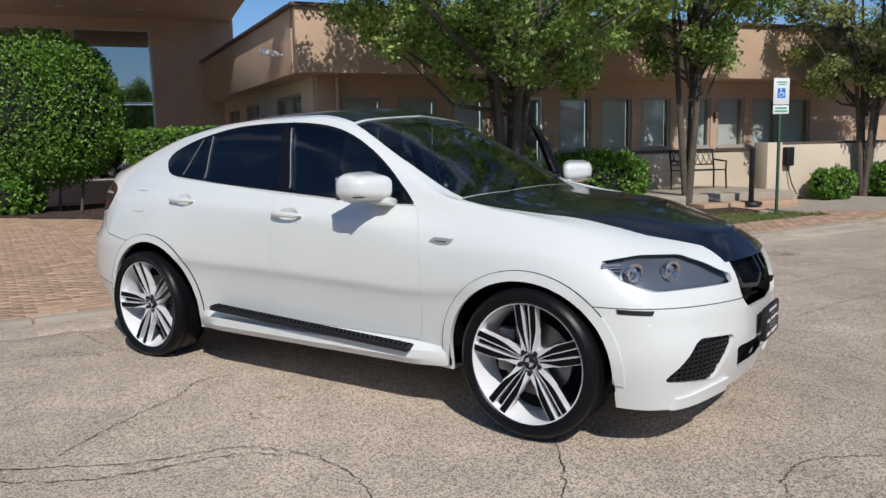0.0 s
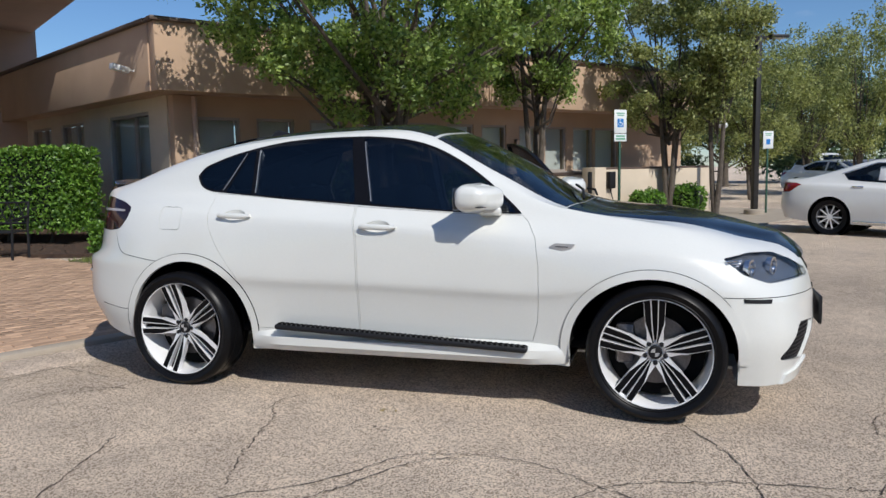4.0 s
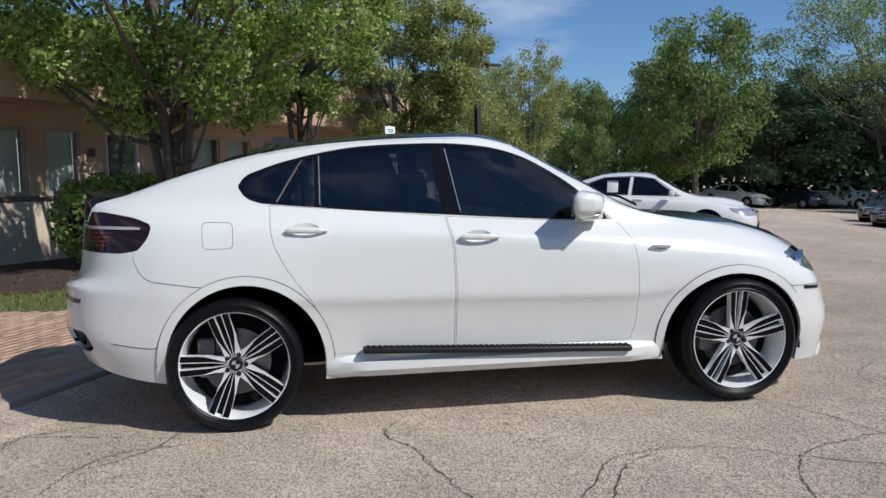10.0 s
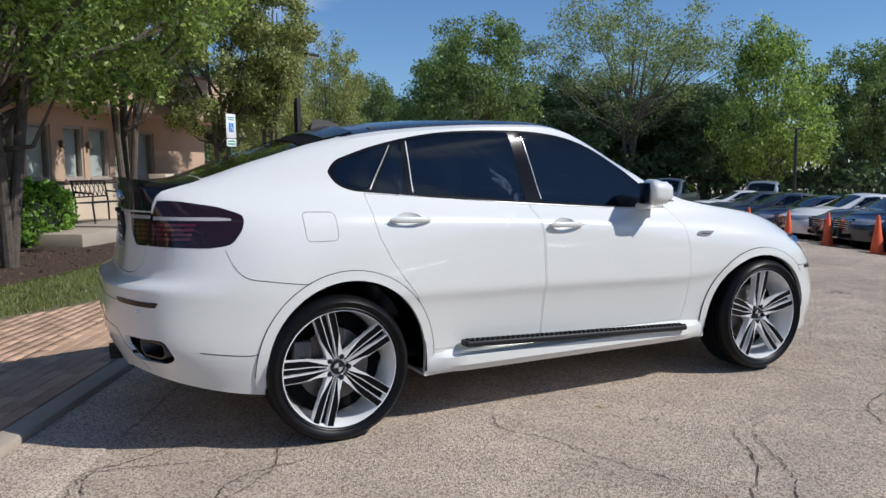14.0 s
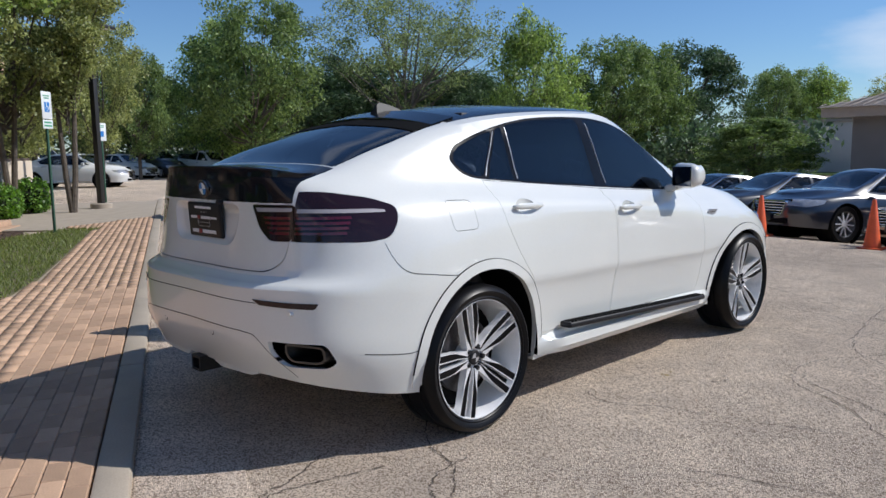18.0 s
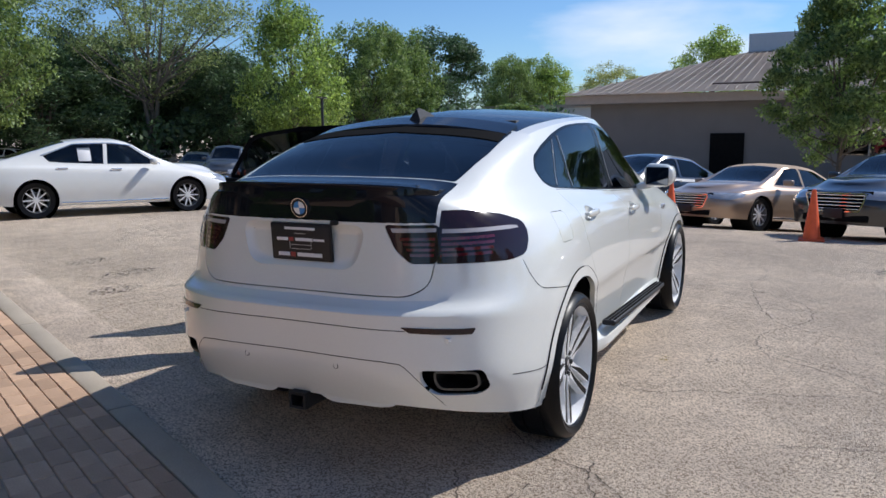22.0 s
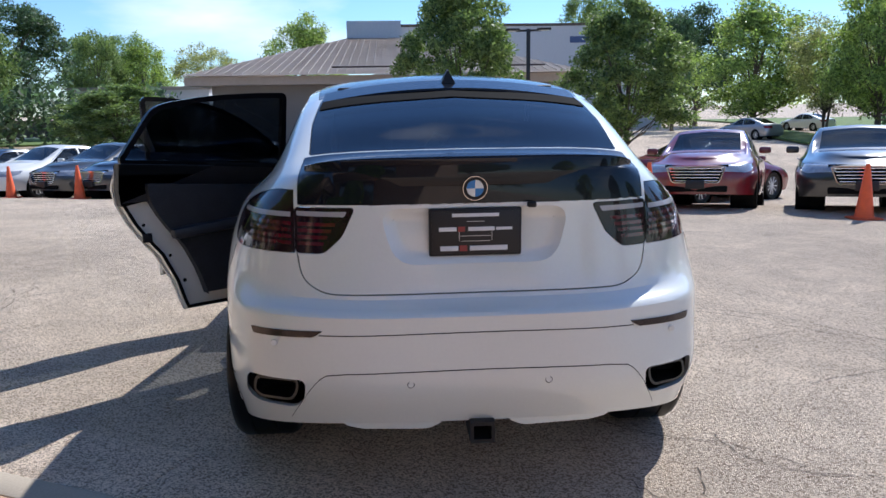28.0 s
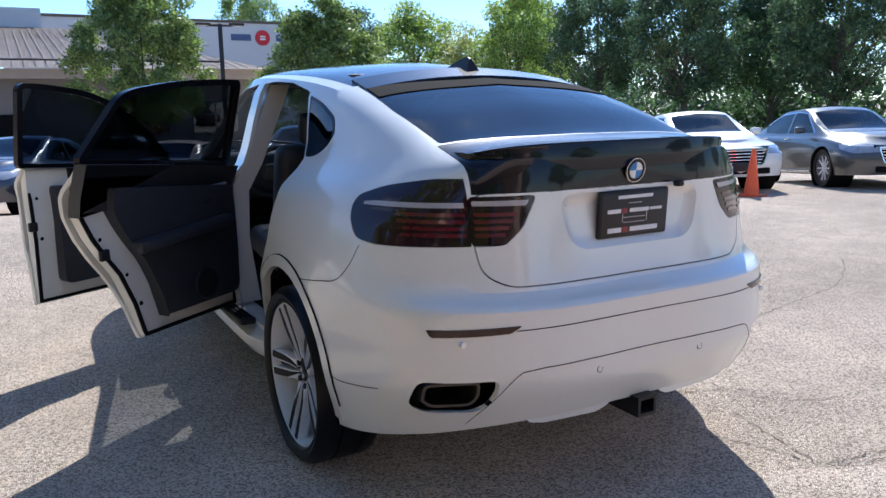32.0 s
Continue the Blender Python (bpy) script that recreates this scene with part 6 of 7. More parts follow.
P_GREEN = grow("tree", 10, 8, LEAF_GREEN, BARK, 27000, .120, 1, .22, .12, 150, .85, "round", far=True)
P_GREEN2 = grow("tree", 10, 8, LEAF_PEAR, BARK, 26000, .120, 1, .22, .10, 120, .92, "oak", far=True)
P_DARK = grow("tree", 10, 7, LEAF_DARK, BARK, 22000, .128, 1, .22, .08, 110, .92, "oak", far=True)
P_PINE = grow("tree", 10, 8, LEAF_DARK, BARK, 26000, .115, 1, .24, .22, 150, .72, "oak", far=True)
P_OLIVE = grow("tree", 8, 5, LEAF_OLIVE, BARK, 18000, .078, 3, .14, .15, 110, .58, "vase", far=True)
P_AIRY = grow("tree", 15, 14, LEAF_AIRY, BARKGREY, 26000, .105, 3, .28, .30, 170, 1.0, "vase", far=True)
P_OAK = grow("tree", 7.6, 5.4, LEAF_GREEN, BARK, 38000, .082, 1, .11, .14, 130, .50, "oak", far=True)
FAR = [
    (8.2, 29.0, 7.6, 3.8, "olive"), (14.4, 39.7, 7.2, 4.2, "green"), (21.2, 38.7, 11.4, 8.1, "green"), (35.6, 40.8, 15.6, 16.2, "airy"),
    (33.2, 46.7, 10.5, 5.0, "dark"), (37.5, 46.9, 8.9, 6.5, "dark"), (43.5, 44.6, 9.7, 9.1, "dark"), (47.6, 42.8, 8.8, 9.1, "dark"),
    (38.3, 30.5, 12.0, 7.8, "green2"), (39.3, 37.0, 8.1, 7.5, "dark"), (47.4, 30.6, 11.0, 7.8, "green"), (60.0, 30.6, 12.3, 11.2, "pine"),
    (53.3, 30.8, 11.2, 8.0, "green"), (81.8, 30.3, 11.0, 8, "green"), (37.1, 14.4, 4.0, 7.0, "bush"), (72.6, 28.0, 9.9, 6, "green"),
]
FAR2 = [
    (76.9, 24.9, 10.3, 7, "green2"), (93.9, 22.2, 11.0, 8, "olive"), (106.9, 11.8, 15.7, 13, "green2"), (25.4, -2.6, 7.6, 5.3, "oak"),
    (21.5, -8.0, 6.2, 5.2, "round"), (92.0, -25.5, 16.3, 9, "green"), (77.0, -32.9, 13.0, 9, "dark"), (55.6, -29.0, 10.9, 11.4, "green2"),
    (64.5, -25.7, 11.3, 5.5, "pine"), (47.7, -30.4, 8.7, 6.1, "olive"), (51.9, -38.9, 11.3, 9, "dark"), (43.1, -31.3, 11.2, 8.1, "green2"),
    (36.3, -32.8, 10.6, 7.6, "pine"), (29.7, -34.0, 10.6, 8.0, "pine"), (29.2, -41.3, 11, 8, "dark"), (22.0, -37.2, 10.5, 8, "pine"),
]
FAR3 = [
    (29.9, 45.0, 8.1, 10.7, "dark"), (21.8, 44.0, 10.5, 7.7, "green2"), (7.0, 33.5, 7.8, 4.2, "olive"), (15.7, 48.7, 7.8, 6, "green"),
    (22.3, 54.7, 8.0, 8, "dark"), (33.0, 50.2, 10.0, 8.5, "dark"), (42.5, 40.1, 9.0, 11.5, "dark"), (40.6, 50.9, 10.4, 13.2, "dark"),
    (29.2, 54.2, 8.5, 8, "dark"), (4.0, 44.0, 8.5, 8, "dark"), (10.0, 52.0, 8.5, 9, "dark"), (-3.0, 48.0, 8.0, 9, "dark"), (0.5, 31.0, 6.5, 5.0, "olive"), (4.0, 25.5, 6.0, 4.2, "olive"),
    (14.0, -42.0, 12, 9, "dark"), (2.0, -45.0, 12, 10, "green2"), (-14, -45, 11, 10, "green"), (-30, -40, 12, 10, "dark"), (-45, -25, 12, 10, "green2"), (-50, -5, 12, 10, "green"),
]
KINDS = {"green": (P_GREEN, 10, 8, "bright green broadleaf tree at the lot's edge"), "green2": (P_GREEN2, 10, 8, "mid-green broadleaf tree beyond the lot"), "dark": (P_DARK, 10, 7, "dark leafy tree in the wood's shade"),
         "pine": (P_PINE, 10, 8, "dark spreading pine tree on the grass"), "olive": (P_OLIVE, 8, 5, "thin olive-leaved tree by the lot"), "airy": (P_AIRY, 15, 14, "tall airy tree with bare grey limbs"),
         "oak": (P_OAK, 7.6, 5.4, "young pin oak behind the parked cars"), "round": (P_OAK, 7.6, 5.4, "low round tree behind the parked cars"), "bush": (P_OAK, 7.6, 5.4, "broad light-green bush behind the cars")}
for k, (x, y, h, w, kind) in enumerate(FAR + FAR2 + FAR3):
    proto, ph, pw, lab = KINDS[kind]
    plant(proto, x, y, lab, w / pw, h / ph, 47 * k % 360, "trees round the lot")
# the wood's dark undergrowth beyond the lot
und = []
for k in range(150):
    f = k / 149
    a = radians(82 - 64 * f)
    r = 58 + 5 * math.sin(k * 2.1)
    und.append((r * math.cos(a), r * math.sin(a), ground_z(40, 30) + RNG.uniform(.4, 3.8)))
for k in range(90):
    und.append((RNG.uniform(20, 62), -44 - RNG.uniform(0, 6), RNG.uniform(-.6, 1.2)))
for k in range(230):
    und.append((RNG.uniform(-10, 75), -58 - RNG.uniform(0, 10) + .12 * RNG.uniform(0, 60), RNG.uniform(-.4, 9.5)))
v, f = leaf_cloud(und, 2.0, 52000, .26)
tagged(quads("undergrowth", v, f, LEAF_DARK), "dark undergrowth along the wood's edge", "bushes", kind="stuff")
for p in (P_GREEN, P_GREEN2, P_DARK, P_PINE, P_OLIVE, P_AIRY, P_OAK):
    clear(p)


def hedge(name, x, y, turn, sx, sy, z0, z1, count, size, label, round_=False, mat=None):
    """A clipped hedge or bush: leaves packed to its outer face over a solid core coloured dark for the inner shade."""
    h = thing(name, pose(x, y, ground_z(x, y), 0, 0, turn), label, "hedge" if not round_ else "bush")
    n = count
    q = RNG.uniform(-1, 1, (n, 3))
    if round_:
        q /= np.linalg.norm(q, axis=1)[:, None] + 1e-9
        q = np.sign(q) * np.abs(q) ** .85
        q *= RNG.uniform(.82, 1.03, n)[:, None]
    else:
        k = RNG.integers(0, 5, n)
        for ax, val, idx in ((0, 1, 0), (0, -1, 1), (1, 1, 2), (1, -1, 3), (2, 1, 4)):
            m = k == idx
            q[m, ax] = val * RNG.uniform(.86, 1.04, m.sum())
    bump = np.sin(q[:, 0] * 5 * sx) * np.cos(q[:, 1] * 5 * sy) * .05
    c = np.stack([q[:, 0] * sx / 2, q[:, 1] * sy / 2, (z0 + z1) / 2 + q[:, 2] * (z1 - z0) / 2 + bump], 1)
    v, f = leaf_cloud(c, .05, n, size)
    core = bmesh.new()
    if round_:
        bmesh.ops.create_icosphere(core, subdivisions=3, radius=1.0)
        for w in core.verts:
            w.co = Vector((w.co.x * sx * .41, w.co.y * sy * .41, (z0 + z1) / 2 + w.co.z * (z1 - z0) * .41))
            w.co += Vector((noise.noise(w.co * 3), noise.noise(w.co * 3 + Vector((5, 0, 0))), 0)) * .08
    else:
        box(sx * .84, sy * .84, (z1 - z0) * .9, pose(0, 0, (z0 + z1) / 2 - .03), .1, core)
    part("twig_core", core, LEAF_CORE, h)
    for k in range(4):
        part("stem", tube([(sx * (k - 1.5) * .16, 0, -.03), (sx * (k - 1.5) * .18, .05, z0 + .25)], [.035, .025], 7), BARK, h)
    quads("leaves", v, f, mat or LEAF_HEDGE, h)
    return h


# near-black green: the shade among the twigs is put into this colour
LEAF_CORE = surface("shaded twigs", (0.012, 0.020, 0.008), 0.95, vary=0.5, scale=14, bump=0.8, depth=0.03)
hedge("bush", -14.7, 5.7, 25, 3.4, 3.2, .6, 4.2, 34000, .042, "large clipped round green bush", True)
hedge("bush", -14.6, 4.9, 25, 1.2, 1.2, .0, .9, 2500, .05, "small round bush beside the drive", True)
hedge("hedge", -10.75, 6.7, 2, 3.1, 1.0, .30, 1.85, 20000, .040, "clipped green hedge before the building")
hedge("hedge", -7.05, 5.65, 2, 1.35, .9, .0, .56, 9000, .030, "low clipped box hedge by the lawn")
hedge("bush", -4.3, 8.2, 62, 2.4, 1.4, .05, 1.55, 8000, .05, "dark leafy bush under the pear tree", True, LEAF_PEAR)
hedge("bush", -3.3, 11.2, 62, 2.6, 1.4, .0, 1.25, 7000, .05, "green bush beside the porch", True)
hedge("bush", 0.75, 15.05, 62, 1.2, .7, .0, .75, 3000, .04, "small flowering bush by the low wall", True)
hedge("bush", 1.75, 16.5, 62, 1.1, .8, .0, .85, 2800, .04, "small light bush by the drive", True)

# ---- the tan office building ----
E1, E2 = Vector((.57, .8216)), Vector((-.8216, .57))
FACE = math.degrees(math.atan2(E1.y, E1.x))


def building():
    bd = thing("office_building", pose(-7.2, 6.45, 0, 0, 0, FACE), "tan stucco office building with a deep overhanging fascia", "building")
    # fascia: front, then the side that turns back
    def slab(nm, sx, sy, sz, x, y, z, mat, bev=.0, parent=bd):
        return part(nm, box(sx, sy, sz, pose(x, y, z), bev), mat, parent)
    fz0, fz1 = 2.81, 4.0
    slab("fascia", 17.2, .30, fz1 - fz0, 8.6, .15, (fz0 + fz1) / 2, STUCCO, .01)
    wing = pose(0, 0, 0, 0, 0, 5.2)
    part("fascia", box(.30, 10.2, fz1 - fz0, wing @ pose(.15, 5.4, (fz0 + fz1) / 2), .01), STUCCO, bd)
    part("coping", box(.42, 10.2, .07, wing @ pose(.13, 5.4, fz1 + .036), .01), COPING, bd)
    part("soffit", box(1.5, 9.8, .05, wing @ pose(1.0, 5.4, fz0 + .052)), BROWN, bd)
    slab("fascia", .30, 9.9, fz1 - fz0, 17.05, 5.25, (fz0 + fz1) / 2, STUCCO, .01)
    for nm, sx, sy, x, y in (("coping", 17.36, .42, 8.6, .13), ("coping", .42, 10.0, 17.07, 5.3)):
        slab(nm, sx, sy, .07, x, y, fz1 + .035, COPING, .01)
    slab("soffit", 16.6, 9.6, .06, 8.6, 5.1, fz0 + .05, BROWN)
    slab("roof", 16.6, 9.6, .10, 8.6, 5.1, fz1 - .25, COPING)
    # front wall with its window openings; the lower part is pale block
    wins = [(1.02, 1.9), (2.25, 3.1), (3.45, 4.22), (4.8, 5.64), (6.05, 6.88), (7.16, 8.0), (8.26, 9.1), (9.55, 10.3), (10.5, 11.34), (11.6, 12.42), (12.52, 13.5)]
    wall = solid(box(16.0, .25, 2.84, pose(8.6, 1.025, 1.42)))
    for a, c in wins:
        z0 = .05 if a == 4.8 else 1.22
        wall = cut(wall, solid(box(c - a, .6, 2.43 - z0, pose((a + c) / 2, 1.0, (2.43 + z0) / 2))))
    mesh_part("front_wall", wall, STUCCO, bd)
    slab("block_plinth", 3.6, .06, 1.10, 2.5, .87, .55, STUCCO_PALE)
    slab("block_plinth", 9.8, .06, 1.10, 11.0, .87, .55, STUCCO_PALE)
    slab("sill_course", 3.7, .10, .06, 2.5, .86, 1.15, COPING)
    slab("sill_course", 9.8, .10, .06, 11.0, .86, 1.15, COPING)
    for a, c in wins:
        door = a == 4.8
        z0 = .05 if door else 1.22
        w, h = c - a, 2.43 - z0
        win = thing("glazed_door" if door else "window")
        win.parent, win.matrix_basis = bd, pose((a + c) / 2, .98, (2.43 + z0) / 2)
        fr = bmesh.new()
        mt = SIGNWHITE if door else WINFRAME
        for x, z, sx, sz in ((-w / 2 + .03, 0, .06, h), (w / 2 - .03, 0, .06, h), (0, h / 2 - .03, w - .12, .06), (0, -h / 2 + .03, w - .12, .06)):
            box(sx, .09, sz, pose(x, 0, z), bm=fr)
        if door:
            box(w - .12, .09, .10, pose(0, 0, -.25), bm=fr)
        part("frame", fr, mt, win)
        part("pane", box(w - .11, .012, h - .11), WINGLASS, win)
        part("blind", box(w - .11, .02, h - .11, pose(0, .12, 0)), BLIND if not door else GREYWALL, win)
        if not door:
            part("sill", box(w + .06, .12, .04, pose(0, -.07, -h / 2 - .01), .006), WINFRAME, win)
    # side wall
    side = solid(box(.25, 9.2, 2.84, wing @ pose(.725, 5.6, 1.42)))
    sw = [(1.86, 4.0), (5.6, 7.2), (8.0, 9.6)]
    for a, c in sw:
        side = cut(side, solid(box(.6, c - a, 1.45, wing @ pose(.7, (a + c) / 2, 1.85))))
    mesh_part("side_wall", side, STUCCO_PALE, bd)
    for a, c in sw:
        w = c - a
        win = thing("window")
        win.parent, win.matrix_basis = bd, wing @ pose(.68, (a + c) / 2, 1.85)
        fr = bmesh.new()
        for y, z, sy, sz in ((-w / 2 + .03, 0, .06, 1.45), (w / 2 - .03, 0, .06, 1.45), (0, .695, w - .12, .06), (0, -.695, w - .12, .06), (-w * .12, 0, .06, 1.33)):
            box(.09, sy, sz, pose(0, y, z), bm=fr)
        part("frame", fr, WINFRAME, win)
        part("pane", box(.012, w - .11, 1.34), WINGLASS, win)
        part("blind", box(.02, w - .11, 1.34, pose(.15, 0, 0)), BLIND, win)
        part("sill", box(.16, w + .1, .05, pose(-.06, 0, -.75), .008), STUCCO_PALE, win)
    slab("corner_column", .36, .36, 2.82, .72, .98, 1.41, STUCCO, .01)
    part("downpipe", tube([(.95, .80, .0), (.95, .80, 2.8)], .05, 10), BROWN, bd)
    part("alarm_bell", lathe([(.001, -.06), (.09, -.05), (.13, 0), (.001, .0)], 20, "X"), CONE, bd).matrix_basis = pose(.60, 1.3, 2.05)
    part("alarm_box", box(.04, .12, .10, pose(.59, 1.05, 2.3), .01), GREYTRIM, bd)
    part("standpipe", tube([(.45, 1.2, .72), (.25, 1.2, .72), (.20, 1.2, .66)], .06, 10), COPING, bd)
    # security camera on the fascia
    cm = thing("security_camera", None)
    cm.parent, cm.matrix_basis = bd, pose(-.02, .95, 3.20)
    part("bracket", box(.05, .10, .40, pose(-.03, 0, -.12), .01), COPING, cm)
    part("arm", tube([(-.03, 0, .02), (-.22, -.05, .04)], .02, 8), SIGNWHITE, cm)
    part("housing", box(.36, .11, .11, pose(-.34, -.08, .05, 0, 8, 20), .02), SIGNWHITE, cm)
    for x in (4.4, 9.4, 10.4):
        part("wall_lamp", box(.09, .10, .16, pose(x, .83, 2.0), .02), COPING, bd)
    # dome lamp at the far end
    part("dome_lamp", lathe([(.001, .16), (.10, .13), (.15, 0), (.10, -.08), (.001, -.10)], 18, "Z"), SIGNWHITE, bd).matrix_basis = pose(17.5, .0, 2.55)
    part("lamp_arm", tube([(17.2, .1, 2.75), (17.5, 0, 2.72)], .02, 8), COPING, bd)
    return bd


building()


def entrance():
    """The tall brown entrance block that stands behind the hedge."""
    en = thing("entrance_block", pose(-16.0, 11.4, 0, 0, 0, FACE), "tall brown stucco entrance block with a deep canopy", "building")
    wall = solid(box(17.0, .4, 6.4, pose(-7.5, .2, 3.2)))
    wins = [(-3.45, -1.36), (-6.2, -3.65), (-9.0, -6.4)]
    for a, c in wins:
        wall = cut(wall, solid(box(c - a, 1.2, 4.4, pose((a + c) / 2, .2, 2.75))))
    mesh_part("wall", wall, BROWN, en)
    for a, c in wins:
        w = c - a
        win = thing("window")
        win.parent, win.matrix_basis = en, pose((a + c) / 2, .16, 2.75)
        fr = bmesh.new()
        for x, z, sx, sz in ((-w / 2 + .03, 0, .06, 4.4), (w / 2 - .03, 0, .06, 4.4), (0, 2.17, w - .12, .06), (0, -2.17, w - .12, .06), (0, .08, w - .12, .06)):
            box(sx, .12, sz, pose(x, 0, z), bm=fr)
        part("frame", fr, SILVER, win)
        part("upper_pane", box(w - .11, .012, 2.03, pose(0, 0, 1.13)), MIRRORGLASS, win)
        part("lower_pane", box(w - .11, .012, 2.15, pose(0, 0, -1.04)), MIRRORGLASS, win)
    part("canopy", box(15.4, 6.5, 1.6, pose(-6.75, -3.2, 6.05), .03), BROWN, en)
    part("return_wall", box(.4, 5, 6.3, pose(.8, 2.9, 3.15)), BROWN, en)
    for x in (-1.6, -3.6, -5.6):
        for y in (-1.5, -3.6):
            part("downlight", lathe([(.001, -.012), (.11, -.012), (.12, .0), (.001, .0)], 20, "Z"), BLIND, en).matrix_basis = pose(x, y, 5.25)


MIRRORGLASS = tinted("dark mirror glass", (0.05, 0.055, 0.06), 0.01, 1.5, 0.34)
entrance()


def porch():
    lw = thing("porch_wall", pose(-7.2, 6.45, 0, 0, 0, FACE), "pale low porch wall with a dark top rail", "wall")
    part("wall", box(4.7, .22, 1.26, pose(12.8, -1.0, .63), .01), STUCCO_PALE, lw)
    part("pier", box(.42, .42, 1.32, pose(10.3, -1.0, .66), .015), STUCCO_PALE, lw)
    part("rail", box(4.7, .12, .06, pose(12.8, -1.0, 1.29), .01), COPING, lw)
    part("meter_box", box(.22, .14, .42, pose(10.72, -1.18, 1.0), .02), TRIM, lw)
    part("cable", tube([(10.72, -1.15, .80), (10.82, -1.2, .40), (10.97, -1.2, .16), (10.87, -1.2, .02)], .014, 8), TRIM, lw)
    st = thing("porch_steps", pose(-7.2, 6.45, 0, 0, 0, FACE), "brick porch steps and landing", "steps")
    part("landing", box(4.4, 2.6, .30, pose(8.0, -.6, .15), .02), CONCRETE, st)
    part("step", box(2.4, .5, .15, pose(8.6, -2.15, .075), .02), BRICKMAT, st)
    part("step", box(2.2, .3, .05, pose(8.6, -2.45, .025), .02), BRICKMAT, st)
    pp = thing("sign_stand", pose(*(Vector((-7.2, 6.45)) + E1 * 8.6 - E2 * 2.35), .10), "black post on a round foot beside the steps", "post")
    part("post", box(.09, .09, 1.1, pose(0, 0, .58), .008), TRIM, pp)
    part("foot", lathe([(.001, .0), (.22, .0), (.20, .05), (.10, .07), (.001, .07)], 24, "Z"), TRIM, pp)
    # iron bench with a lattice back
    bn = thing("garden_bench", pose(*(Vector((-7.2, 6.45)) + E1 * 9.0 - E2 * .1), .30, 0, 0, FACE), "dark iron bench with a lattice back", "bench")
    for y in (0, .09, .18, .27, .36):
        part("seat_slat", box(1.2, .06, .025, pose(0, -y, .43), .006), TRIM, bn)
    for x in (-.6, .6):
        part("leg", tube([(x, .02, .0), (x, .03, .44), (x, .10, .90)], .02, 8), TRIM, bn)
        part("front_leg", tube([(x, -.40, .0), (x, -.36, .43), (x, -.38, .62), (x, .05, .66)], .02, 8), TRIM, bn)
    for z, y in ((.55, .045), (.88, .10)):
        part("back_rail", tube([(-.6, y, z), (.6, y, z)], .016, 8), TRIM, bn)
    for k in range(7):
        x = -.5 + k * .165
        for s in (-1, 1):
            part("lattice", tube([(x - .08 * s, .05, .56), (x + .08 * s, .095, .87)], .009, 6), TRIM, bn)
    b2 = copy_thing(bn, pose(-9.05, 4.55, .045, 0, 0, 12))
    tagged(b2, "dark iron garden bench before the clipped hedge", "bench")


BRICKMAT = surface("paving brick", (0.47, 0.31, 0.205), 0.9, vary=0.14, scale=9, fine=120, bump=0.5, depth=0.004, objects=0.22)
BRICKSTUFF = surface("paving brick field", (0.47, 0.31, 0.205), 0.9, vary=0.14, scale=9, fine=120, bump=0.5, depth=0.004, islands=0.22)
SAND = surface("joint sand", (0.34, 0.27, 0.20), 0.95, vary=0.25, scale=8)
porch()


# ---- signs, lamps and far buildings ----
def parking_sign(x, y, top, nx, ny, label, symbol=True):
    sg = thing("parking_sign", pose(x, y, ground_z(x, y), 0, 0, math.degrees(math.atan2(ny, nx)) + 90), label, "sign")
    h = top - ground_z(x, y)
    post = box(.05, .035, h, pose(0, .02, h / 2), .006)
    part("post", post, GREENPOST, sg)
    part("plate", box(.305, .006, .46, pose(0, -.005, h - .23), .002), SIGNWHITE, sg)
    for z, w, hh in ((.07, .20, .022), (.11, .16, .02)):
        part("print_bar", box(w, .002, hh, pose(0, -.009, h - z)), SIGNGREEN, sg)
    if symbol:
        sq = part("blue_square", box(.15, .003, .17, pose(0, -.0095, h - .26)), SIGNBLUE, sg)
        whl = bmesh.new()
        lathe([(.034, -.0125), (.042, -.0125), (.042, -.011), (.034, -.011)], 24, "Y", closed=True, bm=whl)
        bmesh.ops.translate(whl, verts=whl.verts, vec=(-.005, 0, h - .285))
        box(.012, .002, .07, pose(-.008, -.012, h - .235, 0, -8, 0), bm=whl)
        box(.05, .002, .012, pose(.018, -.012, h - .255), bm=whl)
        box(.012, .002, .05, pose(.045, -.012, h - .285, 0, 20, 0), bm=whl)
        box(.022, .002, .022, pose(-.015, -.012, h - .195), bm=whl)
        part("wheelchair_symbol", whl, SIGNWHITE, sq)
        part("lower_plate", box(.305, .006, .15, pose(0, -.005, h - .55), .002), SIGNWHITE, sg)
        part("print_bar", box(.22, .002, .03, pose(0, -.009, h - .52)), SIGNGREEN, sg)
        part("print_bar", box(.24, .002, .03, pose(0, -.009, h - .575)), SIGNGREEN, sg)
    else:
        part("blue_square", box(.12, .003, .14, pose(0, -.0095, h - .28)), SIGNBLUE, sg)


parking_sign(.39, 10.74, 2.46, .68, -.73, "white accessible parking sign with a blue square on a green post")
parking_sign(3.75, 17.16, 2.2, .5, -.87, "white accessible parking sign farther along the drive", False)


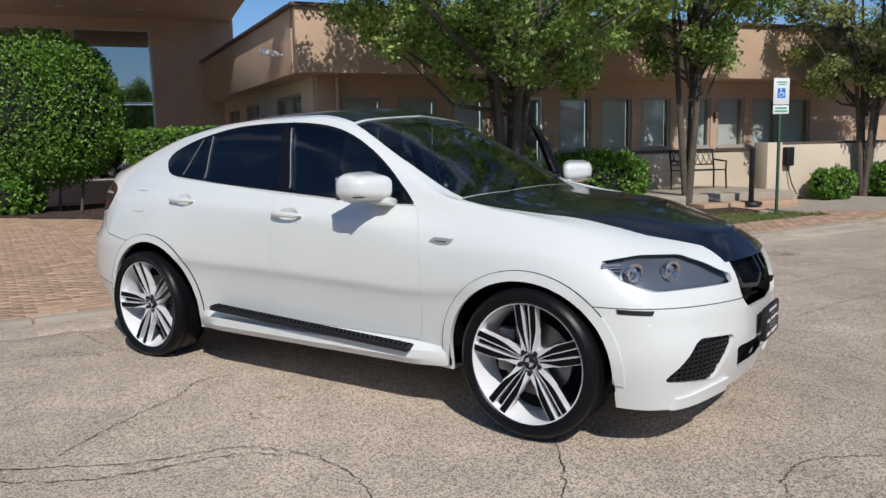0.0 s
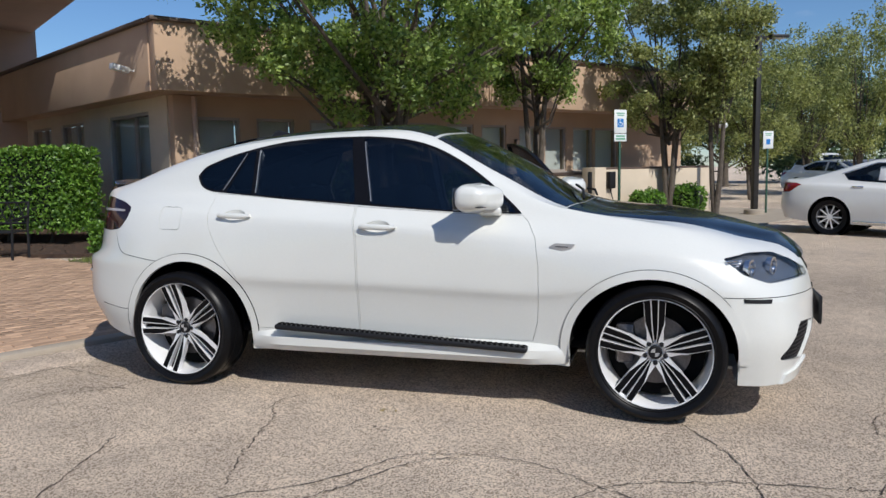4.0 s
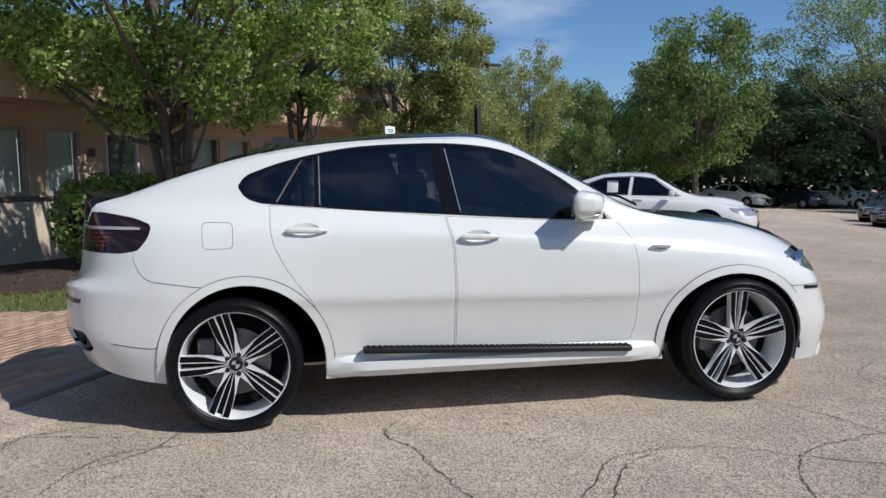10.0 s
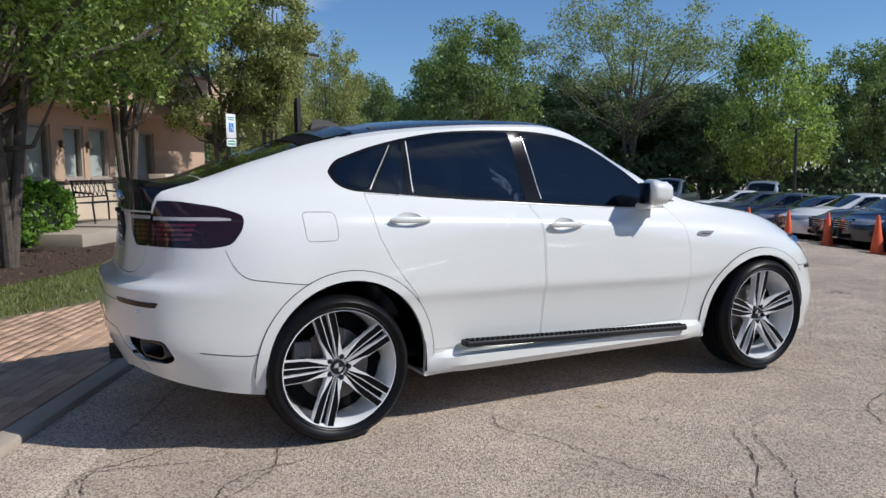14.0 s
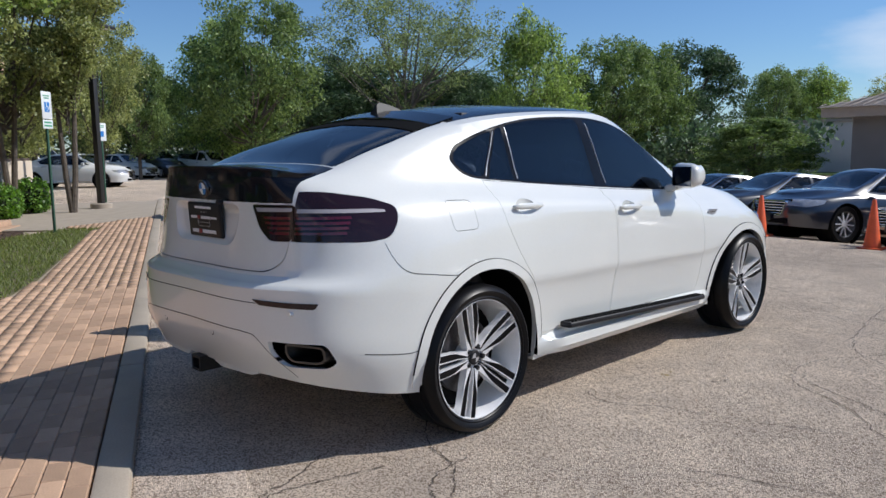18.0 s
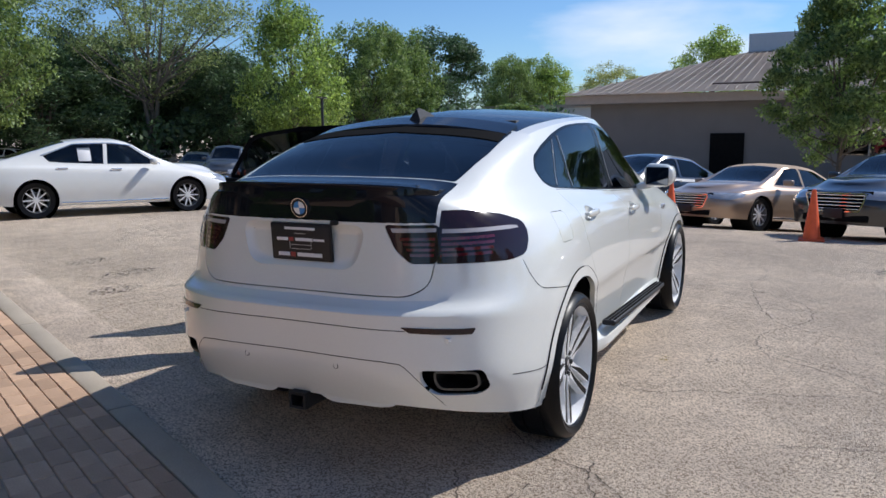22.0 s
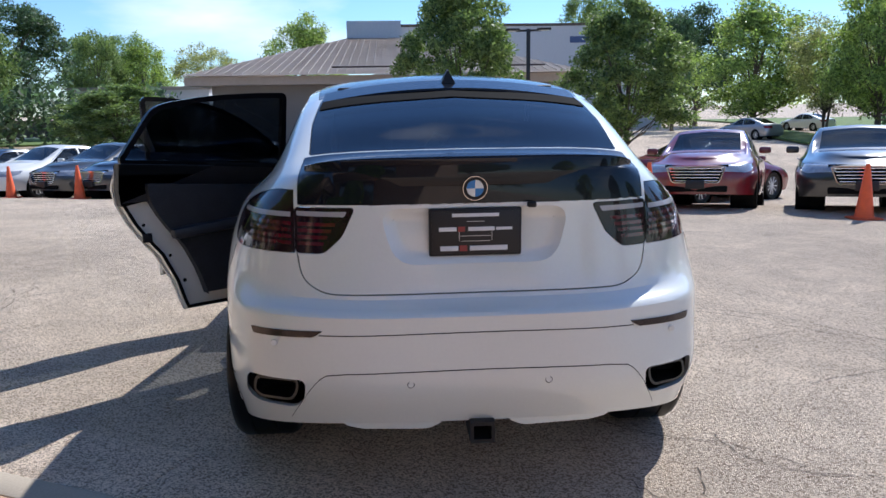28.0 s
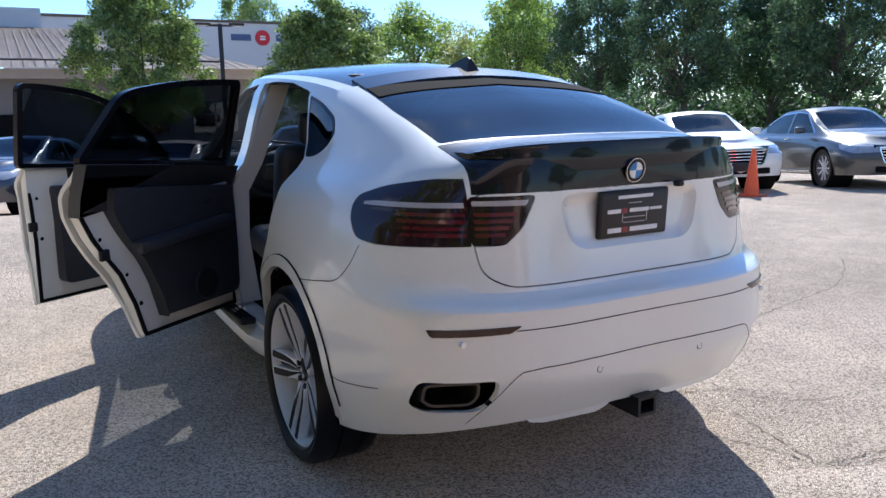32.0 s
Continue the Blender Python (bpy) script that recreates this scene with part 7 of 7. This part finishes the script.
def lot_lamp(x, y, top, arms=2, turn=30, label="dark bronze lot lamp with flat heads on a concrete foot"):
    z = ground_z(x, y)
    h = top - z
    lp = thing("lot_lamp", pose(x, y, z, 0, 0, turn), label, "lamp", "lot lamps")
    part("pole", box(.14, .14, h, pose(0, 0, h / 2), .01), POLE, lp)
    part("foot", lathe([(.001, 0), (.26, 0), (.26, .14), (.24, .16), (.001, .16)], 24, "Z"), CONCRETE, lp)
    part("crossarm", box(.9, .07, .07, pose(0, 0, h - .06), .01), POLE, lp)
    for s in ((-1, 1) if arms == 2 else (1,)):
        hd = part("lamp_head", box(.50, .30, .08, pose(s * .55, 0, h - .02), .02), POLE, lp)
        part("lens", box(.36, .22, .012, pose(s * .55, 0, h - .066), .004), BLIND, hd)


lot_lamp(3.4, 16.6, 4.62)
lot_lamp(22.9, -4.8, 4.12, 2, 80)
lot_lamp(34.8, 25.7, 3.5, 2, 20)
pz = ground_z(62, 41)
up = thing("utility_pole", pose(62.2, 40.9, pz), "thin grey utility pole at the wood's edge", "pole")
part("pole", tube([(0, 0, 0), (0, 0, 8.8)], [.14, .10], 10), BARKGREY, up)
part("lamp_arm", tube([(0, 0, 8.4), (.8, -.6, 8.8)], .04, 8), SILVER, up)


def bank_building():
    bk = thing("low_building", None, "grey low building with a tan standing-seam hip roof", "building")
    g = -1.1
    part("wall", box(20, 18.4, 4.2, pose(45.6, -.1, g + 2.05)), GREYWALL, bk)
    part("eave_band", box(21.6, 20.1, .42, pose(45.4, .15, 2.86)), WINFRAME, bk)
    def sheet(pts, nm):
        b = bmesh.new()
        vs = [b.verts.new(p) for p in pts]
        b.faces.new(vs)
        bmesh.ops.solidify(b, geom=b.faces[:], thickness=.12)
        return part(nm, b, ROOFMETAL, bk)
    L, R = (34.2, 10.3, 3.1), (34.0, -10.0, 3.1)
    T1, T2 = (57.0, 3.2, 6.75), (57.0, -3.0, 6.75)
    sheet([L, R, T2, T1], "roof_slope")
    sheet([L, T1, (70, 10.3, 4.2)], "roof_hip")
    sheet([R, (70, -10.0, 3.6), T2], "roof_hip")
    # standing seams run up the slope
    for k in range(44):
        y = -9.7 + k * .46
        f = 1.0 if -3.0 < y < 3.2 else (10.3 - y) / 7.1 if y > 0 else (y + 10) / 7.0
        a, c = Vector((34.15, y, 3.17)), Vector((34.15 + 22.8 * f, y, 3.17 + 3.62 * f))
        d = c - a
        if d.length > .5:
            part("roof_seam", box(d.length, .022, .035, Matrix.Translation((a + c) / 2) @ d.to_track_quat("X", "Z").to_matrix().to_4x4()), ROOFMETAL, bk)
    part("snow_rail", tube([(35.6, 3.0, 3.52), (35.6, -8.0, 3.52)], .05, 6), COPING, bk)
    part("vent_box", box(6, 4.2, 1.9, pose(60.0, 1.1, 7.1)), WHITEWALL, bk)
    # flat near-black panel painted as a recess's shade; the wall is not cut
    part("door_recess", box(.1, 1.6, 2.2, pose(35.56, 2.2, g + 1.1)), DARK, bk)
    for y in (-4, -7.4):
        wn_ = part("window", box(.1, 2.2, 1.5, pose(35.57, y, g + 1.9)), MIRRORGLASS, bk)
        part("frame", box(.14, .08, 1.6, pose(35.55, y, g + 1.9)), WINFRAME, wn_)
    bm_ = thing("bank_building", None, "pale grey bank building with a round red sign", "building")
    part("wall", box(8, 30, 11, pose(79.0, -13.5, 3.9)), WHITEWALL, bm_)
    part("parapet_cap", box(8.2, 30.2, .25, pose(79.0, -13.5, 9.45)), COPING, bm_)
    sgn = part("sign_disc", lathe([(.001, 74.86), (.75, 74.86), (.75, 75.0), (.001, 75.0)], 32, "X"), SIGNRED, bm_, "round red sign disc")
    sgn.matrix_basis = pose(0, -21.8, 7.95)
    part("disc_bar", box(.02, .55, .16, pose(74.84, 0, .12)), SIGNWHITE, sgn)
    part("disc_bar", box(.02, .55, .16, pose(74.84, 0, -.14)), SIGNWHITE, sgn)
    for y, w in ((-19.6, 2.0), (-24.3, 2.2)):
        part("sign_bar", box(.05, w, .62, pose(74.95, y, 7.95)), SIGNNAVY, bm_)
    fb = thing("far_building", pose(70, 22, -1.1), "low pale building far behind the trees", "building")
    part("wall", box(8, 12, 4.4, pose(0, 0, 2.2)), WHITEWALL, fb)
    part("roof", box(8.4, 12.4, .3, pose(0, 0, 4.5)), WINFRAME, fb)


SIGNNAVY = surface("dull navy sign print", (0.06, 0.09, 0.20), 0.5, vary=0.1)
SIGNRED = surface("sign red", (0.55, 0.02, 0.03), 0.5, vary=0.05)
bank_building()


# ---- paving, kerb, lawn, mulch, fence ----
def inside(poly, x, y):
    c = False
    for k in range(len(poly)):
        (x0, y0), (x1, y1) = poly[k - 1], poly[k]
        if (y0 > y) != (y1 > y) and x < (x1 - x0) * (y - y0) / (y1 - y0) + x0:
            c = not c
    return c


LAWN_EDGE = [(-14.6, 4.2), (-11.6, 5.0), (-8.8, 4.75), (-6.9, 4.2), (-5.2, 3.65), (-3.3, 3.3), (-2.5, 3.9), (-1.52, 5.5), (-.3, 8.0), (.87, 10.5), (1.25, 11.0), (.6, 11.25)]
LAWN = [(-7.4, 4.35), (-6.9, 4.2), (-5.2, 3.65), (-3.3, 3.3), (-2.5, 3.9), (-1.52, 5.5), (-.3, 8.0), (.87, 10.5), (1.25, 11.0), (.6, 11.25), (-.5, 10.4), (-1.6, 8.4), (-2.7, 6.4), (-3.6, 5.2), (-5.0, 4.75), (-7.2, 5.2)]
BED = [(-16.5, 5.2), (-14.6, 4.25), (-11.6, 5.05), (-8.8, 4.8), (-7.2, 5.2), (-5.0, 4.75), (-3.6, 5.2), (-2.7, 6.4), (-1.6, 8.4), (-.5, 10.4), (.0, 11.2), (-1.5, 12.6), (-3.2, 12.8), (-6.9, 7.8), (-9, 9), (-15, 10.5)]


def flat(name, poly, z, mat, label, cat, kind="structure"):
    b = bmesh.new()
    vs = [b.verts.new((x, y, z)) for x, y in poly]
    b.faces.new(vs)
    bmesh.ops.triangulate(b, faces=b.faces[:])
    top = [f.normal.z for f in b.faces]
    ret = bmesh.ops.extrude_face_region(b, geom=b.faces[:])
    bmesh.ops.translate(b, verts=[v for v in ret["geom"] if isinstance(v, bmesh.types.BMVert)], vec=(0, 0, -.12))
    bmesh.ops.recalc_face_normals(b, faces=b.faces)
    return tagged(part(name, b, mat), label, cat, kind=kind)


flat("lawn", LAWN, .045, SOIL, "mown lawn strip beside the brick path", "lawn")
flat("mulch_bed", BED, .07, MULCH, "brown bark mulch bed along the building", "bed")
PAVED = [kerb_pt(-3.2, .02), kerb_pt(14.2, .02), (.95, 11.9)] + LAWN_EDGE[::-1][1:] + [(-14.6, -2.6), kerb_pt(-3.2, 6)]
flat("paving_bed", PAVED, .035, SAND, "sand joints under the brick paving", "paving")
flat("drive", [kerb_pt(14.2, .02), kerb_pt(20.5, .0), kerb_pt(20.5, 6), (-.6, 15.6), (-1.2, 13.4), (.6, 11.4), (.95, 11.9)], .03, CONCRETE, "pale concrete walk by the porch", "pavement")


def kerb():
    k = thing("kerb", None, "worn flush concrete kerb and gutter", "kerb", kind="structure")
    for j in range(10):
        s0, s1 = -3.2 + j * 2.45, -3.2 + (j + 1) * 2.45 - .012
        x0, y0 = kerb_pt((s0 + s1) / 2, -.075)
        part("kerb_stone", box(s1 - s0, .15, .16, pose(x0, y0, -.035, 0, 0, math.degrees(math.atan2(KERB_D.y, KERB_D.x))), .02), CONCRETE, k)
        x0, y0 = kerb_pt((s0 + s1) / 2, -.385)
        part("gutter_slab", box(s1 - s0, .46, .10, pose(x0, y0, -.044, 0, 0, math.degrees(math.atan2(KERB_D.y, KERB_D.x))), .008), GUTTER, k)


kerb()


def bricks():
    holder = bpy.data.objects["paving_bed"]
    me = solid(box(.196, .096, .05, None, .005, seg=1), "brick")
    me.materials.append(BRICKMAT)
    ang = math.atan2(KERB_D.y, KERB_D.x)
    rnd = random.Random(3)
    near, verts, faces = 0, [], []
    base = np.array([[-.098, -.048, .0], [.098, -.048, .0], [.098, .048, .0], [-.098, .048, .0], [-.094, -.044, .026], [.094, -.044, .026], [.094, .044, .026], [-.094, .044, .026]])
    quad = np.array([[4, 5, 6, 7], [0, 1, 5, 4], [1, 2, 6, 5], [2, 3, 7, 6], [3, 0, 4, 7]])
    ca, sa = math.cos(ang), math.sin(ang)
    jd = 0
    d = .055
    while d < 12:
        s = -3.1 + (.1 if jd % 2 else 0)
        while s < 14.1:
            x, y = kerb_pt(s, d)
            if y > -2.4 and x > -14.4 and inside(PAVED, x, y):
                dz, tw = rnd.uniform(-.003, .003), rnd.uniform(-.012, .012)
                if -.7 < s < 4.9 and d < .60 and near < 300:
                    o = new("brick", me)
                    o.parent = holder
                    o.matrix_basis = pose(x, y, .0185 + dz, rnd.uniform(-.6, .6), rnd.uniform(-.6, .6), math.degrees(ang + tw))
                    near += 1
                else:
                    c2, s2 = math.cos(ang + tw), math.sin(ang + tw)
                    v = base.copy()
                    vx, vy = v[:, 0] * c2 - v[:, 1] * s2 + x, v[:, 0] * s2 + v[:, 1] * c2 + y
                    n = len(verts) * 8
                    verts.append(np.stack([vx, vy, v[:, 2] + .0185 + dz], 1))
                    faces.append(quad + n)
            s += .2
        d += .1
        jd += 1
    ob = quads("brick_field", np.concatenate(verts), np.concatenate(faces), BRICKSTUFF)
    tagged(ob, "tan and pink clay brick paving field", "paving", kind="stuff")


def grass():
    rnd = np.random.default_rng(11)
    xs = [p[0] for p in LAWN]
    ys = [p[1] for p in LAWN]
    pts = []
    while len(pts) < 15000:
        x, y = rnd.uniform(min(xs), max(xs)), rnd.uniform(min(ys), max(ys))
        if inside(LAWN, x, y):
            pts.append((x, y))
    p = np.array(pts)
    n = len(p)
    a = rnd.uniform(0, 2 * np.pi, n)
    h, w = rnd.uniform(.03, .075, n), rnd.uniform(.004, .009, n)
    lx, ly = rnd.normal(0, .025, n), rnd.normal(0, .025, n)
    z = np.full(n, .042)
    v = np.stack([np.stack([p[:, 0] - w * np.cos(a), p[:, 1] - w * np.sin(a), z], 1), np.stack([p[:, 0] + w * np.cos(a), p[:, 1] + w * np.sin(a), z], 1), np.stack([p[:, 0] + lx, p[:, 1] + ly, z + h], 1)], 1).reshape(-1, 3)
    tagged(quads("grass", v, np.arange(3 * n).reshape(-1, 3), GRASS), "short mown grass blades on the lawn strip", "grass", kind="stuff")
    chips = []
    cf = []
    while len(chips) < 3500:
        x, y = rnd.uniform(-16, 0), rnd.uniform(3.4, 12.6)
        if inside(BED, x, y):
            b, s, t = rnd.uniform(0, 6.28), rnd.uniform(.012, .03), rnd.uniform(-.01, .012)
            c_, s_ = math.cos(b) * s, math.sin(b) * s
            k = len(chips) * 4
            chips.append([(x - c_, y - s_, .072), (x + s_ * .4, y - c_ * .4, .078 + t), (x + c_, y + s_, .085), (x - s_ * .4, y + c_ * .4, .078 - t)])
            cf.append((k, k + 1, k + 2, k + 3))
    tagged(quads("mulch_chips", np.array(chips).reshape(-1, 3), cf, MULCHCHIP), "loose brown bark chips on the bed", "mulch", kind="stuff")


MULCHCHIP = surface("bark chip", (0.12, 0.07, 0.045), 0.95, vary=0.3, scale=20, islands=.45)


def cracks():
    """Branching cracks in the asphalt, as narrow sunken-looking dark fillets."""
    runs = [
        [(-.55, -2.65), (.06, -2.18), (.33, -1.80), (.52, -1.71), (.74, -1.67), (1.02, -1.72), (1.30, -1.88), (1.67, -2.02), (2.3, -1.93), (2.75, -1.5), (3.25, -.85), (3.7, -.2)],
        [(.64, -1.73), (.40, -1.86), (.12, -2.32), (-.25, -2.6), (-.8, -2.9)],
        [(-.60, -.98), (-.68, -1.2), (-.57, -1.4), (-.45, -1.85), (-.3, -2.3)], [(-2.75, -1.2), (-2.62, -.82), (-2.45, -.78), (-2.1, -.6)],
        [(-2.12, -1.4), (-1.87, -1.17), (-1.76, -.9), (-1.5, -.6)], [(-2.25, -1.7), (-2.18, -1.42), (-2.05, -1.22), (-1.75, -1.14)],
        [(2.95, -.2), (2.64, -.47), (2.58, -.75), (2.62, -1.0), (2.4, -1.6)], [(2.65, 5.6), (2.05, 4.4), (2.66, 4.2), (2.35, 3.2), (2.1, 2.4)],
        [(-1.2, -1.9), (-.98, -2.75), (-.76, -3.7), (-.2, -4.6)], [(-2.08, -.95), (-2.6, -.85), (-2.7, -1.2), (-3.3, -1.6)], [(2.85, -.85), (2.7, -1.6), (2.0, -2.75), (1.6, -3.6)],
        [(4.2, 1.0), (4.6, -1.5), (4.3, -3.4), (3.4, -5.0)], [(4.2, 6.0), (3.2, 4.9), (1.0, 5.5), (.4, 4.4)], [(5.2, 3.2), (6.0, .5), (5.4, -2.0)],
        [(1.7, 2.6), (1.2, 3.6), (.3, 3.9), (-.2, 4.6)],
    ]
    rnd = random.Random(5)
    # wandering cracks over the rest of the lane
    for k in range(22):
        x, y, a = rnd.uniform(1.5, 9), rnd.uniform(-8, 8), rnd.uniform(0, 6.28)
        if k > 16:
            x, y = rnd.uniform(-2.2, 2), rnd.uniform(2.4, 5.5)
        run = [(x, y)]
        for j in range(rnd.randint(4, 8)):
            a += rnd.gauss(0, .28)
            x, y = x + .5 * math.cos(a), y + .5 * math.sin(a)
            run.append((x, y))
        runs.append(run)
    ck = thing("asphalt_cracks", None, "dark branching cracks in the worn asphalt", "cracks", kind="structure")
    for run in runs:
        pts = [Vector((p[0], p[1], 0)) for p in smooth_line(run, 14 * len(run))]
        b = bmesh.new()
        prev = None
        for k, p in enumerate(pts):
            q = pts[min(k + 1, len(pts) - 1)] - pts[max(k - 1, 0)]
            n = Vector((-q.y, q.x, 0)).normalized()
            p = p + n * rnd.gauss(0, .008)
            w = rnd.uniform(.0012, .0042)
            z = ground_z(p.x, p.y) + .0045
            cur = (b.verts.new((p.x + n.x * w, p.y + n.y * w, z)), b.verts.new((p.x - n.x * w, p.y - n.y * w, z)))
            if prev:
                b.faces.new((prev[0], prev[1], cur[1], cur[0]))
            prev = cur
        part("crack", b, CRACK, ck)
    # a dab of worn yellow paint and dark oil spots
    for x, y, r, mt, nm in ((.02, -1.15, .055, OLDPAINT, "paint_dab"), (.14, -1.42, .09, OIL, "oil_spot"), (.9, 4.8, .38, OIL, "oil_spot"), (.2, 4.2, .30, OIL, "oil_spot"), (1.3, 5.9, .30, OIL, "oil_spot"), (4.6, -2.8, .30, OIL, "oil_spot"), (5.2, 1.2, .22, OIL, "oil_spot")):
        b = bmesh.new()
        vs = []
        for k in range(22):
            a = 2 * math.pi * k / 22
            rr = r * (1 + .45 * noise.noise(Vector((x + math.cos(a) * 1.4, y + math.sin(a) * 1.4, 3))))
            px, py = x + rr * math.cos(a), y + rr * math.sin(a) * .6
            vs.append(b.verts.new((px, py, ground_z(px, py) + .004)))
        b.faces.new(vs)
        part(nm, b, mt, ck)


def blotch(name, base, rough, edge):
    """A stain that breaks up into the asphalt below."""
    m, n, l, p = shader(name)
    p.inputs["Base Color"].default_value, p.inputs["Roughness"].default_value = rgb(base), rough
    tc = n.new("ShaderNodeTexCoord")
    t = n.new("ShaderNodeTexNoise")
    t.inputs["Scale"].default_value, t.inputs["Detail"].default_value = 22, 6
    l.new(tc.outputs["Object"], t.inputs["Vector"])
    r = ramp_node(n, [(edge, (0, 0, 0)), (edge + .12, (.75, .75, .75))])
    l.new(t.outputs["Fac"], r.inputs["Fac"])
    tr = n.new("ShaderNodeBsdfTransparent")
    mx = n.new("ShaderNodeMixShader")
    l.new(r.outputs["Color"], mx.inputs["Fac"])
    l.new(tr.outputs["BSDF"], mx.inputs[1])
    l.new(p.outputs["BSDF"], mx.inputs[2])
    l.new(mx.outputs["Shader"], n["Material Output"].inputs["Surface"])
    return m


CRACK = surface("crack filler", (0.06, 0.048, 0.038), 0.95, vary=0.4, scale=30)
OIL = blotch("old oil stain", (0.05, 0.042, 0.035), 0.7, .50)
OLDPAINT = blotch("worn yellow paint", (0.55, 0.40, 0.10), 0.8, .47)


def far_fence():
    fn = thing("board_fence", None, "weathered brown board fence at the far bank", "fence")
    b = bmesh.new()
    for k in range(150):
        f = k / 149
        x, y = 58 + 14 * f, 46 - 26 * f
        box(.03, .26, 1.5 + .06 * math.sin(k * 1.7), pose(x, y, ground_z(x, y) + 1.15, 0, 0, 28), bm=b)
    part("boards", b, BARKGREY, fn)
    for k in range(16):
        f = k / 15
        x, y = 58.1 + 14 * f, 46 - 26 * f
        part("post", box(.12, .12, 2.0, pose(x, y, ground_z(x, y) + 1.0)), BARKGREY, fn)
    flat("grass_bank", [(50, 40), (62, 17), (74, 14), (74, 30), (60, 52)], -.95, BANK, "sloping grass bank beyond the lot", "grass")
    flat("verge", [(30, -22), (64, -30), (64, -34), (28, -26)], -.9, BANK, "grass verge by the far road", "grass")
    flat("verge", [(10, -30), (34, -31), (64, -38), (100, -42), (100, -90), (-2, -90), (2, -50)], -.9, BANK, "grass under the far trees", "grass")


BANK = surface("lawn grass", (0.10, 0.16, 0.04), 0.95, vary=0.35, scale=2.0, fine=40, bump=0.6, depth=0.03)
far_fence()
cracks()
grass()
bricks()
